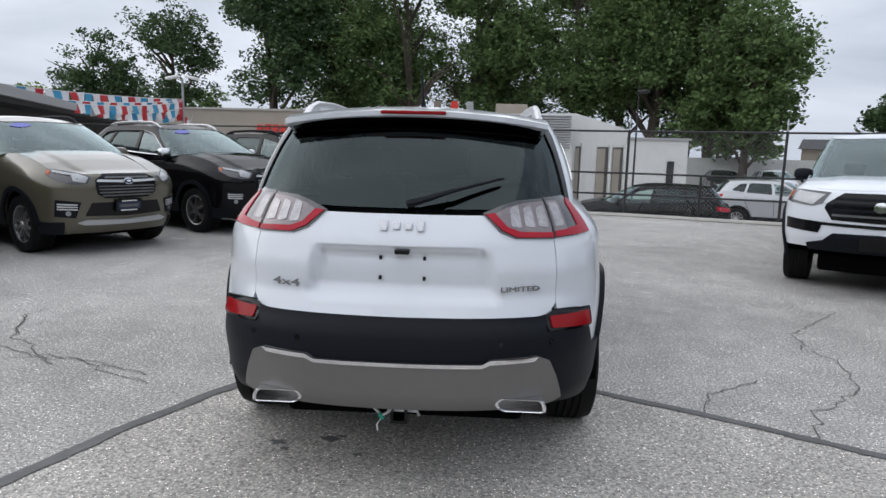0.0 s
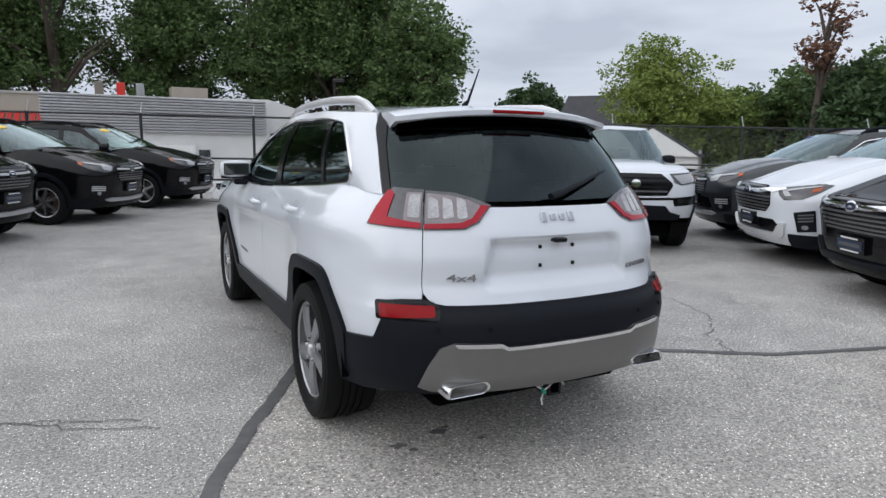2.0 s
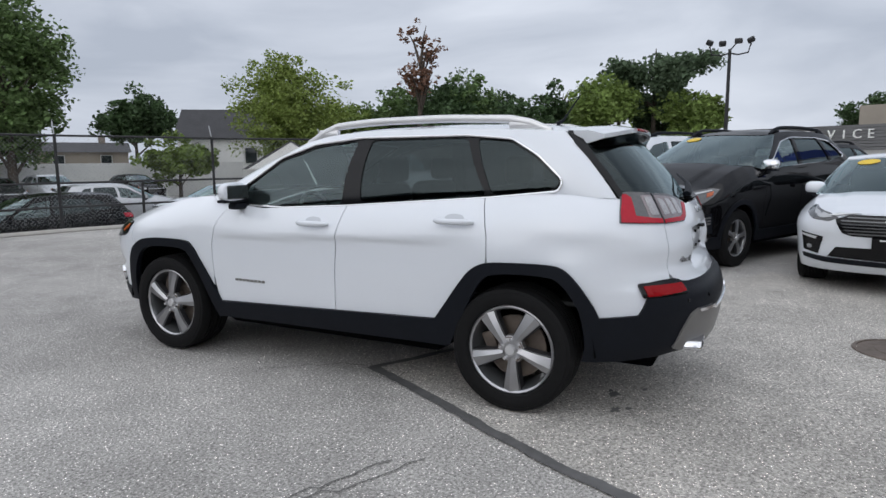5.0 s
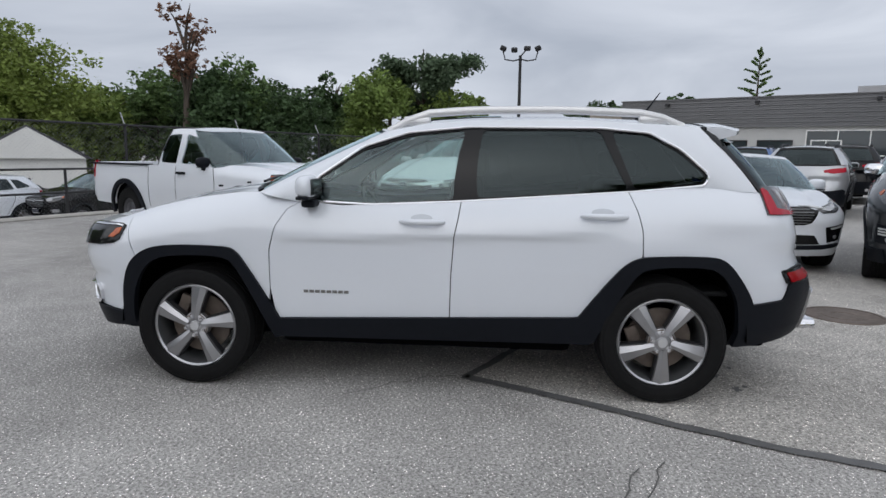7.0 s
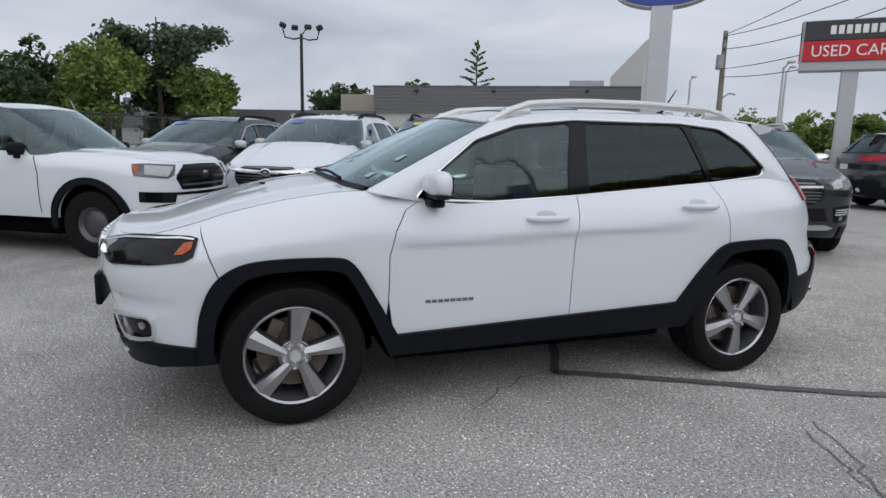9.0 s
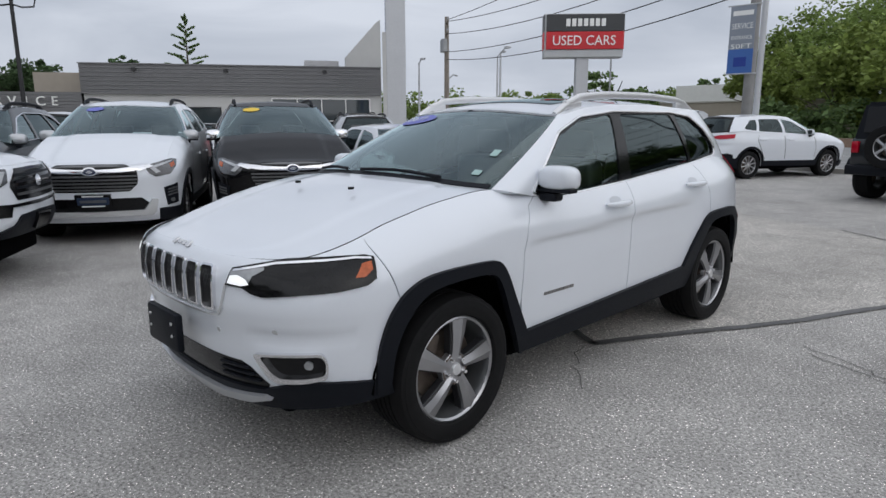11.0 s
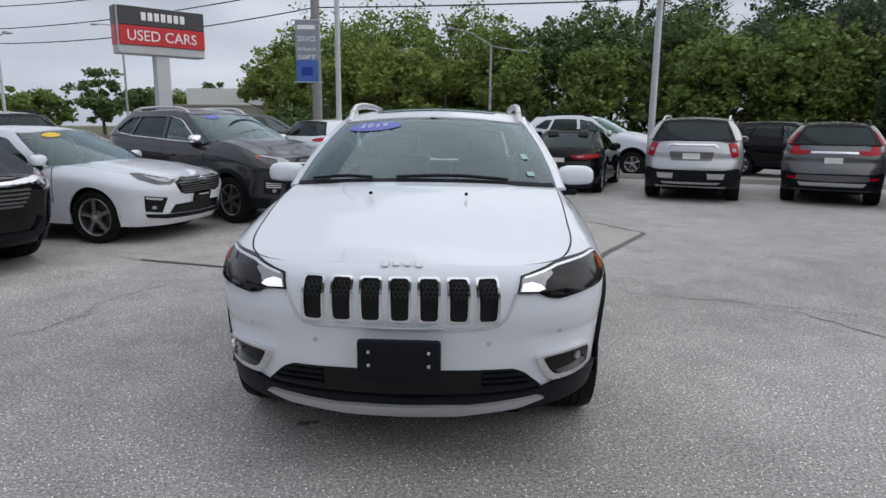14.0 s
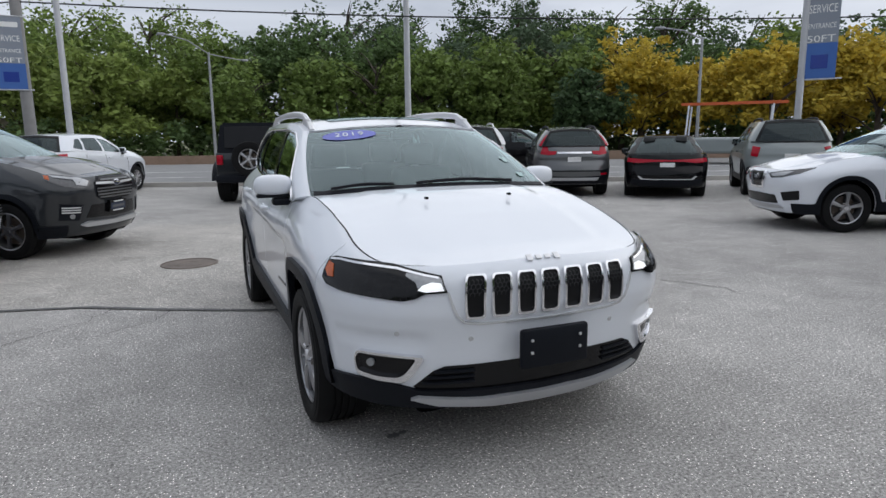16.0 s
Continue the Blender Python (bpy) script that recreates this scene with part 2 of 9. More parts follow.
def words(name, text, size, material, parent, m, extrude=0.004, label="", width=None, spacing=1.0):
    cu = bpy.data.curves.new(name, "FONT")
    cu.body, cu.size, cu.extrude, cu.align_x, cu.align_y = text, size, extrude, "CENTER", "CENTER"
    cu.space_character = spacing
    cu.resolution_u = 3
    tmp = bpy.data.objects.new(name, cu)
    scene.collection.objects.link(tmp)
    me = bpy.data.meshes.new_from_object(tmp)
    bpy.data.objects.remove(tmp)
    me.materials.clear()
    if width:
        xs = [v.co.x for v in me.vertices]
        k = width / (max(xs) - min(xs))
        me.transform(Matrix.Diagonal((k, 1, 1, 1)))
    ob = link(name, me, material, parent, label)
    ob.matrix_local = m
    return ob


# ---- patches: outlines laid on a curved surface ----
from mathutils.geometry import delaunay_2d_cdt


def inside(poly, pts):
    poly = np.asarray(poly, float)
    x, y = pts[:, 0], pts[:, 1]
    res = np.zeros(len(pts), bool)
    for (x0, y0), (x1, y1) in zip(poly, np.roll(poly, -1, 0)):
        if y0 == y1:
            continue
        c = ((y0 > y) != (y1 > y)) & (x < (x1 - x0) * (y - y0) / (y1 - y0) + x0)
        res ^= c
    return res


def edge_dist(poly, pts):
    poly = np.asarray(poly, float)
    best = np.full(len(pts), 1e9)
    for a, b in zip(poly, np.roll(poly, -1, 0)):
        d = b - a
        q = np.clip(((pts - a) @ d) / max(d @ d, 1e-12), 0, 1)
        best = np.minimum(best, np.linalg.norm(pts - (a + q[:, None] * d), axis=1))
    return best


def dense(poly, step):
    out = []
    for a, b in zip(poly, poly[1:] + poly[:1]):
        n = max(1, int(math.ceil(math.hypot(b[0] - a[0], b[1] - a[1]) / step)))
        out += [(a[0] + (b[0] - a[0]) * i / n, a[1] + (b[1] - a[1]) * i / n) for i in range(n)]
    return out


def rounded(poly, r=0.02, n=4):
    """Rounds a polygon's corners."""
    out = []
    k = len(poly)
    for i in range(k):
        p, a, b = Vector(poly[i]), Vector(poly[i - 1]), Vector(poly[(i + 1) % k])
        ra = min(r, (a - p).length * 0.45)
        rb = min(r, (b - p).length * 0.45)
        p0, p1 = p + (a - p).normalized() * ra, p + (b - p).normalized() * rb
        for j in range(n + 1):
            q = j / n
            v = (1 - q) ** 2 * p0 + 2 * q * (1 - q) * p + q * q * p1
            out.append((v.x, v.y))
    return out


SKINS = {}


def patch(name, fn, outer, material, parent, step=0.05, h=0.0, skirt=0.012, holes=(), label="", mirror=False, inward=False):
    """A skin with the outline given in the surface's own two measures, lifted by h, with a turned-in rim."""
    key = (fn, tuple(outer), tuple(tuple(q) for q in holes), step, h, skirt, mirror, inward)
    if key in SKINS:
        me = SKINS[key].copy()
        me.name = name
        me.materials.clear()
        return link(name, me, material, parent, label)
    outer = dense(list(outer), step)
    holes = [dense(list(p), step) for p in holes]
    pts, edges = [], []
    for poly in [outer, *holes]:
        k0 = len(pts)
        pts += poly
        edges += [(k0 + i, k0 + (i + 1) % len(poly)) for i in range(len(poly))]
    o = np.array(outer)
    lo, hi = o.min(0), o.max(0)
    ga, gb = np.meshgrid(np.arange(lo[0] + step * 0.5, hi[0], step), np.arange(lo[1] + step * 0.5, hi[1], step))
    g = np.stack([ga.ravel(), gb.ravel()], 1)
    if len(g):
        ok = inside(outer, g) & (edge_dist(outer, g) > step * 0.45)
        for p in holes:
            ok &= ~inside(p, g) & (edge_dist(p, g) > step * 0.45)
        pts += [tuple(q) for q in g[ok]]
    cv, _, cf, _, _, _ = delaunay_2d_cdt([Vector(p) for p in pts], edges, [], 0, 1e-7)
    ab = np.array([(v.x, v.y) for v in cv])
    tri = np.array([f for f in cf if len(f) == 3])
    cen = ab[tri].mean(1)
    ok = inside(outer, cen)
    for p in holes:
        ok &= ~inside(p, cen)
    tri = tri[ok]
    e = 0.004
    P = fn(ab[:, 0], ab[:, 1])
    N = np.cross(fn(ab[:, 0] + e, ab[:, 1]) - fn(ab[:, 0] - e, ab[:, 1]), fn(ab[:, 0], ab[:, 1] + e) - fn(ab[:, 0], ab[:, 1] - e))
    N /= np.maximum(np.linalg.norm(N, axis=1), 1e-9)[:, None]
    out = P - np.array([0.0, 0.0, 0.75])
    out[:, 1] *= 0.35
    if (N * out).sum() < 0:
        N = -N
    if inward:
        N = -N
    top = P + N * h
    f = np.cross(top[tri[:, 1]] - top[tri[:, 0]], top[tri[:, 2]] - top[tri[:, 0]])
    flip = (f * N[tri[:, 0]]).sum(1) < 0
    tri[flip] = tri[flip][:, ::-1]
    verts, faces, norms = top.tolist(), tri.tolist(), N.tolist()
    if skirt:
        seen = {}
        for a, b, c in tri.tolist():
            for u, v in ((a, b), (b, c), (c, a)):
                seen[(u, v)] = 1
        for u, v in seen:
            if (v, u) in seen:
                continue
            k = len(verts)
            side = np.cross(top[v] - top[u], N[u])
            side = side / max(np.linalg.norm(side), 1e-9)
            verts += [top[u].tolist(), top[v].tolist(), (top[v] - N[v] * skirt).tolist(), (top[u] - N[u] * skirt).tolist()]
            norms += [side.tolist()] * 4
            faces.append([k + 1, k, k + 3, k + 2])
    if mirror:
        verts = [(-a, b, c) for a, b, c in verts]
        norms = [(-a, b, c) for a, b, c in norms]
        faces = [q[::-1] for q in faces]
    me = bpy.data.meshes.new(name)
    me.from_pydata(verts, [], faces)
    for p in me.polygons:
        p.use_smooth = True
    me.normals_split_custom_set_from_vertices(norms)
    SKINS[key] = me
    return link(name, me, material, parent, label)


def both(name, fn, outer, material, parent, **kw):
    """The same part on the right and on the left side."""
    return patch(name, fn, outer, material, parent, **kw), patch(name, fn, outer, material, parent, mirror=True, **kw)

# ---- vehicles: one shaped shell for all, each with its own measures ----


def sstep(q):
    q = np.clip(q, 0, 1)
    return q * q * (3 - 2 * q)


def smooth_table(rows, lo, hi, width, step=0.005):
    """Columns of rows over their first number, evenly sampled and softened."""
    g = np.arange(lo, hi, step)
    r = np.array(rows, float)
    k = max(1, int(width / step))
    kern = np.hanning(2 * k + 1)
    kern /= kern.sum()
    cols = []
    for c in range(1, r.shape[1]):
        v = np.interp(g, r[:, 0], r[:, c])
        cols.append(np.convolve(np.pad(v, k, mode="edge"), kern, mode="valid"))
    return g, cols


def ring(yr, cr, nr, yf, cf, nf, W, n=90):
    ph = np.linspace(0, math.pi / 2, n)
    x = np.concatenate([W * np.sin(ph) ** (2 / nr), np.full(60, W), W * np.sin(ph[::-1]) ** (2 / nf)])
    y = np.concatenate([yr + cr - cr * np.cos(ph) ** (2 / nr), np.linspace(yr + cr, yf - cf, 62)[1:-1], yf - cf + cf * np.cos(ph[::-1]) ** (2 / nf)])
    return x, y


SUV = dict(
    yf=2.27, yr=-2.31, W=0.90, cf=0.75, nf=3.0, cr=0.80, nr=3.0, R=0.352, tw=0.885, wf=1.354, wr=-1.354, ra=0.40, rim=0.235,
    levels=[(0.2, 0.93, 0.30, -0.2), (0.30, 0.95, 0.12, -0.10), (0.42, 0.975, 0.03, -0.06), (0.62, 0.99, 0.0, -0.03), (0.74, 1.0, 0.03, 0.0), (0.84, 1.0, 0.07, 0.0),
            (0.93, 1.0, 0.06, -0.02), (1.05, 0.985, 0.09, -0.06), (1.16, 0.965, 0.15, -0.15), (1.3, 0.93, 0.24, -0.3)],
    belt=[(-2.31, 1.15), (-1.95, 1.20), (-1.55, 1.215), (-0.23, 1.12), (0.48, 1.08), (0.80, 1.12), (0.95, 1.15), (1.11, 1.145), (1.39, 1.105), (1.68, 1.045), (1.91, 0.975), (2.05, 0.93), (2.27, 0.90)],
    low=[(-2.31, 0.30), (-1.7, 0.28), (-0.9, 0.33), (0.9, 0.31), (1.8, 0.27), (2.27, 0.27)],
    tuck=[(-2.3, 0.02), (0.6, 0.02), (1.0, 0.13), (1.7, 0.17), (2.27, 0.10)], tuckh=0.20, hc=0.045,
    gyf=1.10, gcf=0.42, gyr=-2.10, gcr=0.50, gW=0.862, tyf=0.30, tcf=0.28, tyr=-1.74, tcr=0.40, tW=0.62,
    roof=[(-1.8, 1.525), (-1.4, 1.56), (-0.8, 1.585), (-0.3, 1.58), (0.0, 1.56), (0.3, 1.50)], rc=0.05, bulge=0.03, wsu=0.80, rgu=0.30, nose=0.065, dome=0.016, taper=[(-3, 1.0), (3, 1.0)],
)


SHAPES = {}


def shape_of(spec):
    if id(spec) not in SHAPES:
        SHAPES[id(spec)] = (spec, Shape(spec))
    return SHAPES[id(spec)][1]


class Shape:
    """The curved shell of a car: right half from the rear's middle to the front's middle, mirrored beyond."""

    def __init__(self, spec):
        p = self.p = {**SUV, **spec}
        x, y = ring(p["yr"], p["cr"], p["nr"], p["yf"], p["cf"], p["nf"], p["W"])
        s = np.concatenate([[0], np.cumsum(np.hypot(np.diff(x), np.diff(y)))])
        self.S, self.xs, self.ys, self.ss = s[-1], x, y, s
        self.lz, self.lv = smooth_table(p["levels"], 0.0, 2.4, 0.035)
        self.by, self.bv = smooth_table(p["belt"], p["yr"] - 0.1, p["yf"] + 0.1, 0.08)
        self.ty, self.tv = smooth_table(p["tuck"], p["yr"] - 0.1, p["yf"] + 0.1, 0.1)
        self.ry, self.rv = smooth_table(p["roof"], p["yr"] - 0.1, p["yf"] + 0.1, 0.12)
        self.bx, self.byy = ring(p["gyr"], p["gcr"], 3.0, p["gyf"], p["gcf"], 2.6, p["gW"])
        self.tx, self.tyy = ring(p["tyr"], p["tcr"], 3.0, p["tyf"], p["tcf"], 2.8, p["tW"])
        self.us = np.concatenate([[0], np.cumsum(np.hypot(np.diff(self.bx), np.diff(self.byy)))])
        self.U = self.us[-1]

    def fold(self, q, total):
        q = np.mod(q, 2 * total)
        m = q > total
        return np.where(m, 2 * total - q, q), np.where(m, -1.0, 1.0)

    def belt(self, y):
        return np.interp(y, self.by, self.bv[0])

    def top(self, s):
        """The upper edge of the lower shell."""
        q, _ = self.fold(s, self.S)
        x, y = np.interp(q, self.ss, self.xs), np.interp(q, self.ss, self.ys)
        return self.belt(y) + self.p["hc"] * sstep((y - self.p["gyf"] + 0.6) / 0.5) * (1 - (x / self.p["W"]) ** 2)

    def body(self, s, z):
        p = self.p
        s, z = np.asarray(s, float), np.asarray(z, float)
        q, sg = self.fold(s, self.S)
        x, y = np.interp(q, self.ss, self.xs), np.interp(q, self.ss, self.ys)
        wr = sstep((p["yr"] + 1.3 * p["cr"] - y) / (1.3 * p["cr"]))
        wf = sstep((y - p["yf"] + 1.3 * p["cf"]) / (1.3 * p["cf"]))
        k, dr, df = (np.interp(z, self.lz, c) for c in self.lv)
        tk = np.clip(1 - (self.top(s) - z) / p["tuckh"], 0, 1.5) ** 2 * np.interp(y, self.ty, self.tv[0])
        sw = 0.018 * (np.exp(-((y - p["wf"]) / 0.42) ** 2) + np.exp(-((y - p["wr"]) / 0.42) ** 2)) * np.exp(-((z - 0.8) / 0.22) ** 2)
        r = p["nose"]
        lip = np.clip((z - self.top(s) + r) / r, 0, 1)
        roll = wf * r * 0.8 * (1 - np.sqrt(1 - 0.97 * lip * lip))
        return np.stack([sg * (x * k * (1 - tk) + sw), y + wr * dr + wf * df - roll, z], -1)

    def hood(self, a, s):
        """Between the two upper edges in front of the windscreen. a: -1..1 across (scaled by 0.8)."""
        q = np.asarray(a, float) / 0.8
        s = np.asarray(s, float)
        P = self.body(s, self.top(s))
        W = self.p["W"]
        qq, _ = self.fold(s, self.S)
        y0 = np.interp(qq, self.ss, self.ys)
        up = self.p["hc"] * sstep((y0 - self.p["gyf"] + 0.6) / 0.5)
        xe = P[..., 0]
        up = up + self.p["dome"] * sstep((0.70 - np.abs(q)) / 0.10) * (W / np.maximum(np.abs(xe), 0.2)) ** 2 * sstep((self.p["yf"] - y0) / 0.35) * sstep((y0 - self.p["gyf"] + 0.35) / 0.4) / np.maximum(1 - np.abs(q) ** 2.2, 0.2)
        return np.stack([q * xe, P[..., 1], P[..., 2] + up * (np.abs(xe) / W) ** 2 * (1 - np.abs(q) ** 2.2)], -1)

    def house(self, u, b):
        """The window band: b from 0 at the belt to 0.5 at the roof's edge."""
        p = self.p
        v = np.asarray(b, float) / 0.5
        q, sg = self.fold(np.asarray(u, float), self.U)
        xb, yb = np.interp(q, self.us, self.bx), np.interp(q, self.us, self.byy)
        xb = xb * np.interp(yb, [r[0] for r in p["taper"]], [r[1] for r in p["taper"]])
        xt, yt = np.interp(q, self.us, self.tx), np.interp(q, self.us, self.tyy)
        zb = self.belt(yb) - 0.012 + p["hc"] * sstep((yb - p["gyf"] + 0.6) / 0.5) * (1 - (xb / p["W"]) ** 2)
        zt = np.interp(yt, self.ry, self.rv[0]) + p["rc"] * (1 - (xt / p["tW"]) ** 2)
        g = p["bulge"] * 4 * v * (1 - v)
        wf = sstep((yb - p["gyf"] + p["gcf"]) / p["gcf"])
        wr = sstep((p["gyr"] + p["gcr"] - yb) / p["gcr"])
        x = xb + (xt - xb) * v + g * (1 - 0.6 * wf) * (1 - wr) * np.minimum(1, xb / 0.3)
        y = yb + (yt - yb) * v + g * 0.9 * wf - g * 0.9 * wr
        return np.stack([sg * x, y, zb + (zt - zb) * v], -1)

    def roof(self, a, u):
        p = self.p
        q = np.asarray(a, float) / 0.6
        E = self.house(u, np.full(np.shape(u), 0.5))
        xe = E[..., 0]
        return np.stack([q * xe, E[..., 1], E[..., 2] + p["rc"] * (xe / p["tW"]) ** 2 * (1 - q * q)], -1)

    def side(self, poly):
        """(y, z) on the right flank to the lower shell's measures."""
        return [(float(np.interp(y, self.ys, self.ss)), z) for y, z in poly]

    def front(self, poly):
        """(metres round the shell from the front's middle, z)."""
        return [(self.S - a, z) for a, z in poly]

    def win(self, poly):
        """(y, z) on the right flank to the window band's measures."""
        out = []
        for y, z in poly:
            v = 0.5
            for _ in range(8):
                u = float(np.interp(y, self.byy + (self.tyy - self.byy) * v, self.us))
                lo, hi = self.house(u, 0.0), self.house(u, 0.5)
                v = float(np.clip((z - lo[2]) / (hi[2] - lo[2]), 0, 1))
            out.append((u, v * 0.5))
        return out

    def arch(self, y, grow=0.0):
        p = self.p
        z = np.full(np.shape(y), -1.0)
        for c in (p["wf"], p["wr"]):
            d = (p["ra"] + grow) ** 2 - (np.asarray(y) - c) ** 2
            z = np.maximum(z, np.where(d > 0, p["R"] + 0.01 + np.sqrt(np.maximum(d, 0)), -1.0))
        return z

    def lowline(self, s):
        y = np.interp(s, self.ss, self.ys)
        return np.maximum(np.interp(y, [r[0] for r in self.p["low"]], [r[1] for r in self.p["low"]]), self.arch(y))

    def lengths(self, s0=0.0, s1=None, step=0.05):
        """Stations from s0 to s1, closer by the wheel arches."""
        s1 = self.S if s1 is None else s1
        g = list(np.arange(s0, s1, step)) + [s1]
        for c in (self.p["wf"], self.p["wr"]):
            for an in np.linspace(0, math.pi, 25):
                q = float(np.interp(c + self.p["ra"] * math.cos(an), self.ys, self.ss))
                if s0 < q < s1:
                    g.append(q)
        return np.array(sorted(set(np.round(g, 4))))


WHEELS = {}


def wheel(root, x, y, R, rim_r, style, width=0.22):
    """A wheel at the right (x > 0) or left flank: a hub with tyre, rim and brake."""
    sg = 1 if x > 0 else -1
    at = Matrix.Translation((x, y, R)) @ Matrix.Diagonal((sg, 1, 1, 1)) @ pose(0, 0, 0, 17 * y)
    key = (R, rim_r, style, width)
    if key in WHEELS:
        hub = WHEELS[key].copy()
        scene.collection.objects.link(hub)
        hub.parent = root
        hub.matrix_local = at
        for c in WHEELS[key].children:
            k = c.copy()
            scene.collection.objects.link(k)
            k.parent = hub
            k.matrix_parent_inverse = c.matrix_parent_inverse
        return hub
    hub = lathe("wheel", [(0.0, 0.0), (0.075, 0.0), (0.075, -0.12), (0.0, -0.12)], IRON, root, n=16)
    hub.matrix_local = at
    WHEELS[key] = hub
    w = width
    rb = rim_r
    tread = [(R - 0.012, 0.02), (R - 0.002, -0.015), (R, -0.03)]
    for k in range(4):
        d = -0.055 - k * (w - 0.1) / 3.6
        tread += [(R, d + 0.006), (R - 0.009, d + 0.004), (R - 0.009, d - 0.004), (R, d - 0.006)]
    prof = [(rb, 0.0), (rb + 0.012, 0.022), (rb + 0.045, 0.032), (R - 0.05, 0.03), (R - 0.03, 0.028), (R - 0.027, 0.024)] + tread + [(R - 0.01, -w - 0.01), (R - 0.04, -w - 0.02), (rb, -w)]
    lathe("tyre", prof, RUBBER, hub, n=44)
    if style == "steel":
        lathe("rim", [(rb, 0.005), (rb - 0.02, -0.01), (rb - 0.05, -0.03), (0.1, 0.0), (0.0, 0.01)], RIMDARK, hub, n=36)
        return hub
    lathe("rim", [(rb + 0.003, 0.006), (rb - 0.004, 0.010), (rb - 0.014, 0.002)], RIM, hub, n=44)
    lathe("rim_barrel", [(rb - 0.009, 0.0), (rb - 0.026, -0.035), (rb - 0.034, -w + 0.02), (rb, -w)], MIDGREY, hub, n=40)
    lathe("brake_disc", [(0.0, -0.085), (rb * 0.72, -0.085), (rb * 0.72, -0.1), (0.0, -0.1)], IRON, hub, n=28)
    count, wide, dark = {"five": (5, 0.052, False), "multi": (10, 0.017, False), "split": (5, 0.034, False), "black": (6, 0.03, True)}[style]
    bm = bmesh.new()
    for i in range(count):
        a = 2 * math.pi * i / count
        inner, outer = 0.045, rb - 0.008
        rows = []
        low_rows = []
        for q in (0.0, 0.3, 0.65, 1.0):
            r = inner + (outer - inner) * q
            half = wide * (0.62 + 0.38 * q ** 1.5) if style != "five" else 0.024 + 0.032 * q ** 1.2
            d = 0.004 + 0.010 * math.sin(math.pi * min(1, q * 0.8)) - 0.012 * q
            sh = 0.02 * (q - 0.3) if style == "five" else 0.0
            ring_pts = []
            for side, dep in ((-1.0, -0.03), (-0.88, -0.002), (0.15, 0.010 if style == "five" else 0.004), (0.88, -0.002), (1.0, -0.03)):
                t = side * half + sh
                ring_pts.append(bm.verts.new((d + dep, r * math.cos(a) - t * math.sin(a), r * math.sin(a) + t * math.cos(a))))
            rows.append(ring_pts)
            if style in ("five", "split"):
                wing = half + (0.005 + 0.004 * q if style == "five" else 0.012 + 0.008 * q)
                low_rows.append([(d + dep, r * math.cos(a) - (side * wing + sh) * math.sin(a), r * math.sin(a) + (side * wing + sh) * math.cos(a)) for side, dep in ((-1.0, -0.05), (-0.9, -0.016), (0.9, -0.016), (1.0, -0.05))])
        if low_rows:
            pv = [v for row in low_rows for v in row]
            pf = [(4 * i0 + j, 4 * i0 + j + 1, 4 * i0 + j + 5, 4 * i0 + j + 4) for i0 in range(3) for j in range(3)]
            raw("spoke_pocket", pv, pf, POCKET, hub)
        for r0, r1 in zip(rows, rows[1:]):
            for j in range(4):
                bm.faces.new((r0[j], r0[j + 1], r1[j + 1], r1[j]))
    sp = part("spokes", bm, RIMDARK if dark else RIM, hub)
    soft(sp.data, 25)
    lathe("hub_face", [(0.028, 0.004), (0.06, 0.004), (0.078, -0.006), (0.084, -0.03)], RIM if not dark else RIMDARK, hub, n=24)
    lathe("centre_cap", [(0.0, 0.018), (0.026, 0.016), (0.031, 0.008), (0.032, 0.0)], BRUSHED if not dark else RIMDARK, hub, n=24)
    if style in ("five", "split"):
        for i in range(5):
            bm = bmesh.new()
            a = 2 * math.pi * (i + 0.5) / 5
            bmesh.ops.create_cone(bm, cap_ends=True, segments=6, radius1=0.011, radius2=0.009, depth=0.03,
                                  matrix=Matrix.Translation((0.006, 0.056 * math.cos(a), 0.056 * math.sin(a))) @ pose(0, 0, 0, 0, 90, 0))
            part("lug_nut", bm, CHROME, hub)
        if style == "five":
            box_part("brake_caliper", (-0.075, 0.13, 0.07, 0.04, 0.07, 0.12), IRON, hub, 0.01)
    return hub


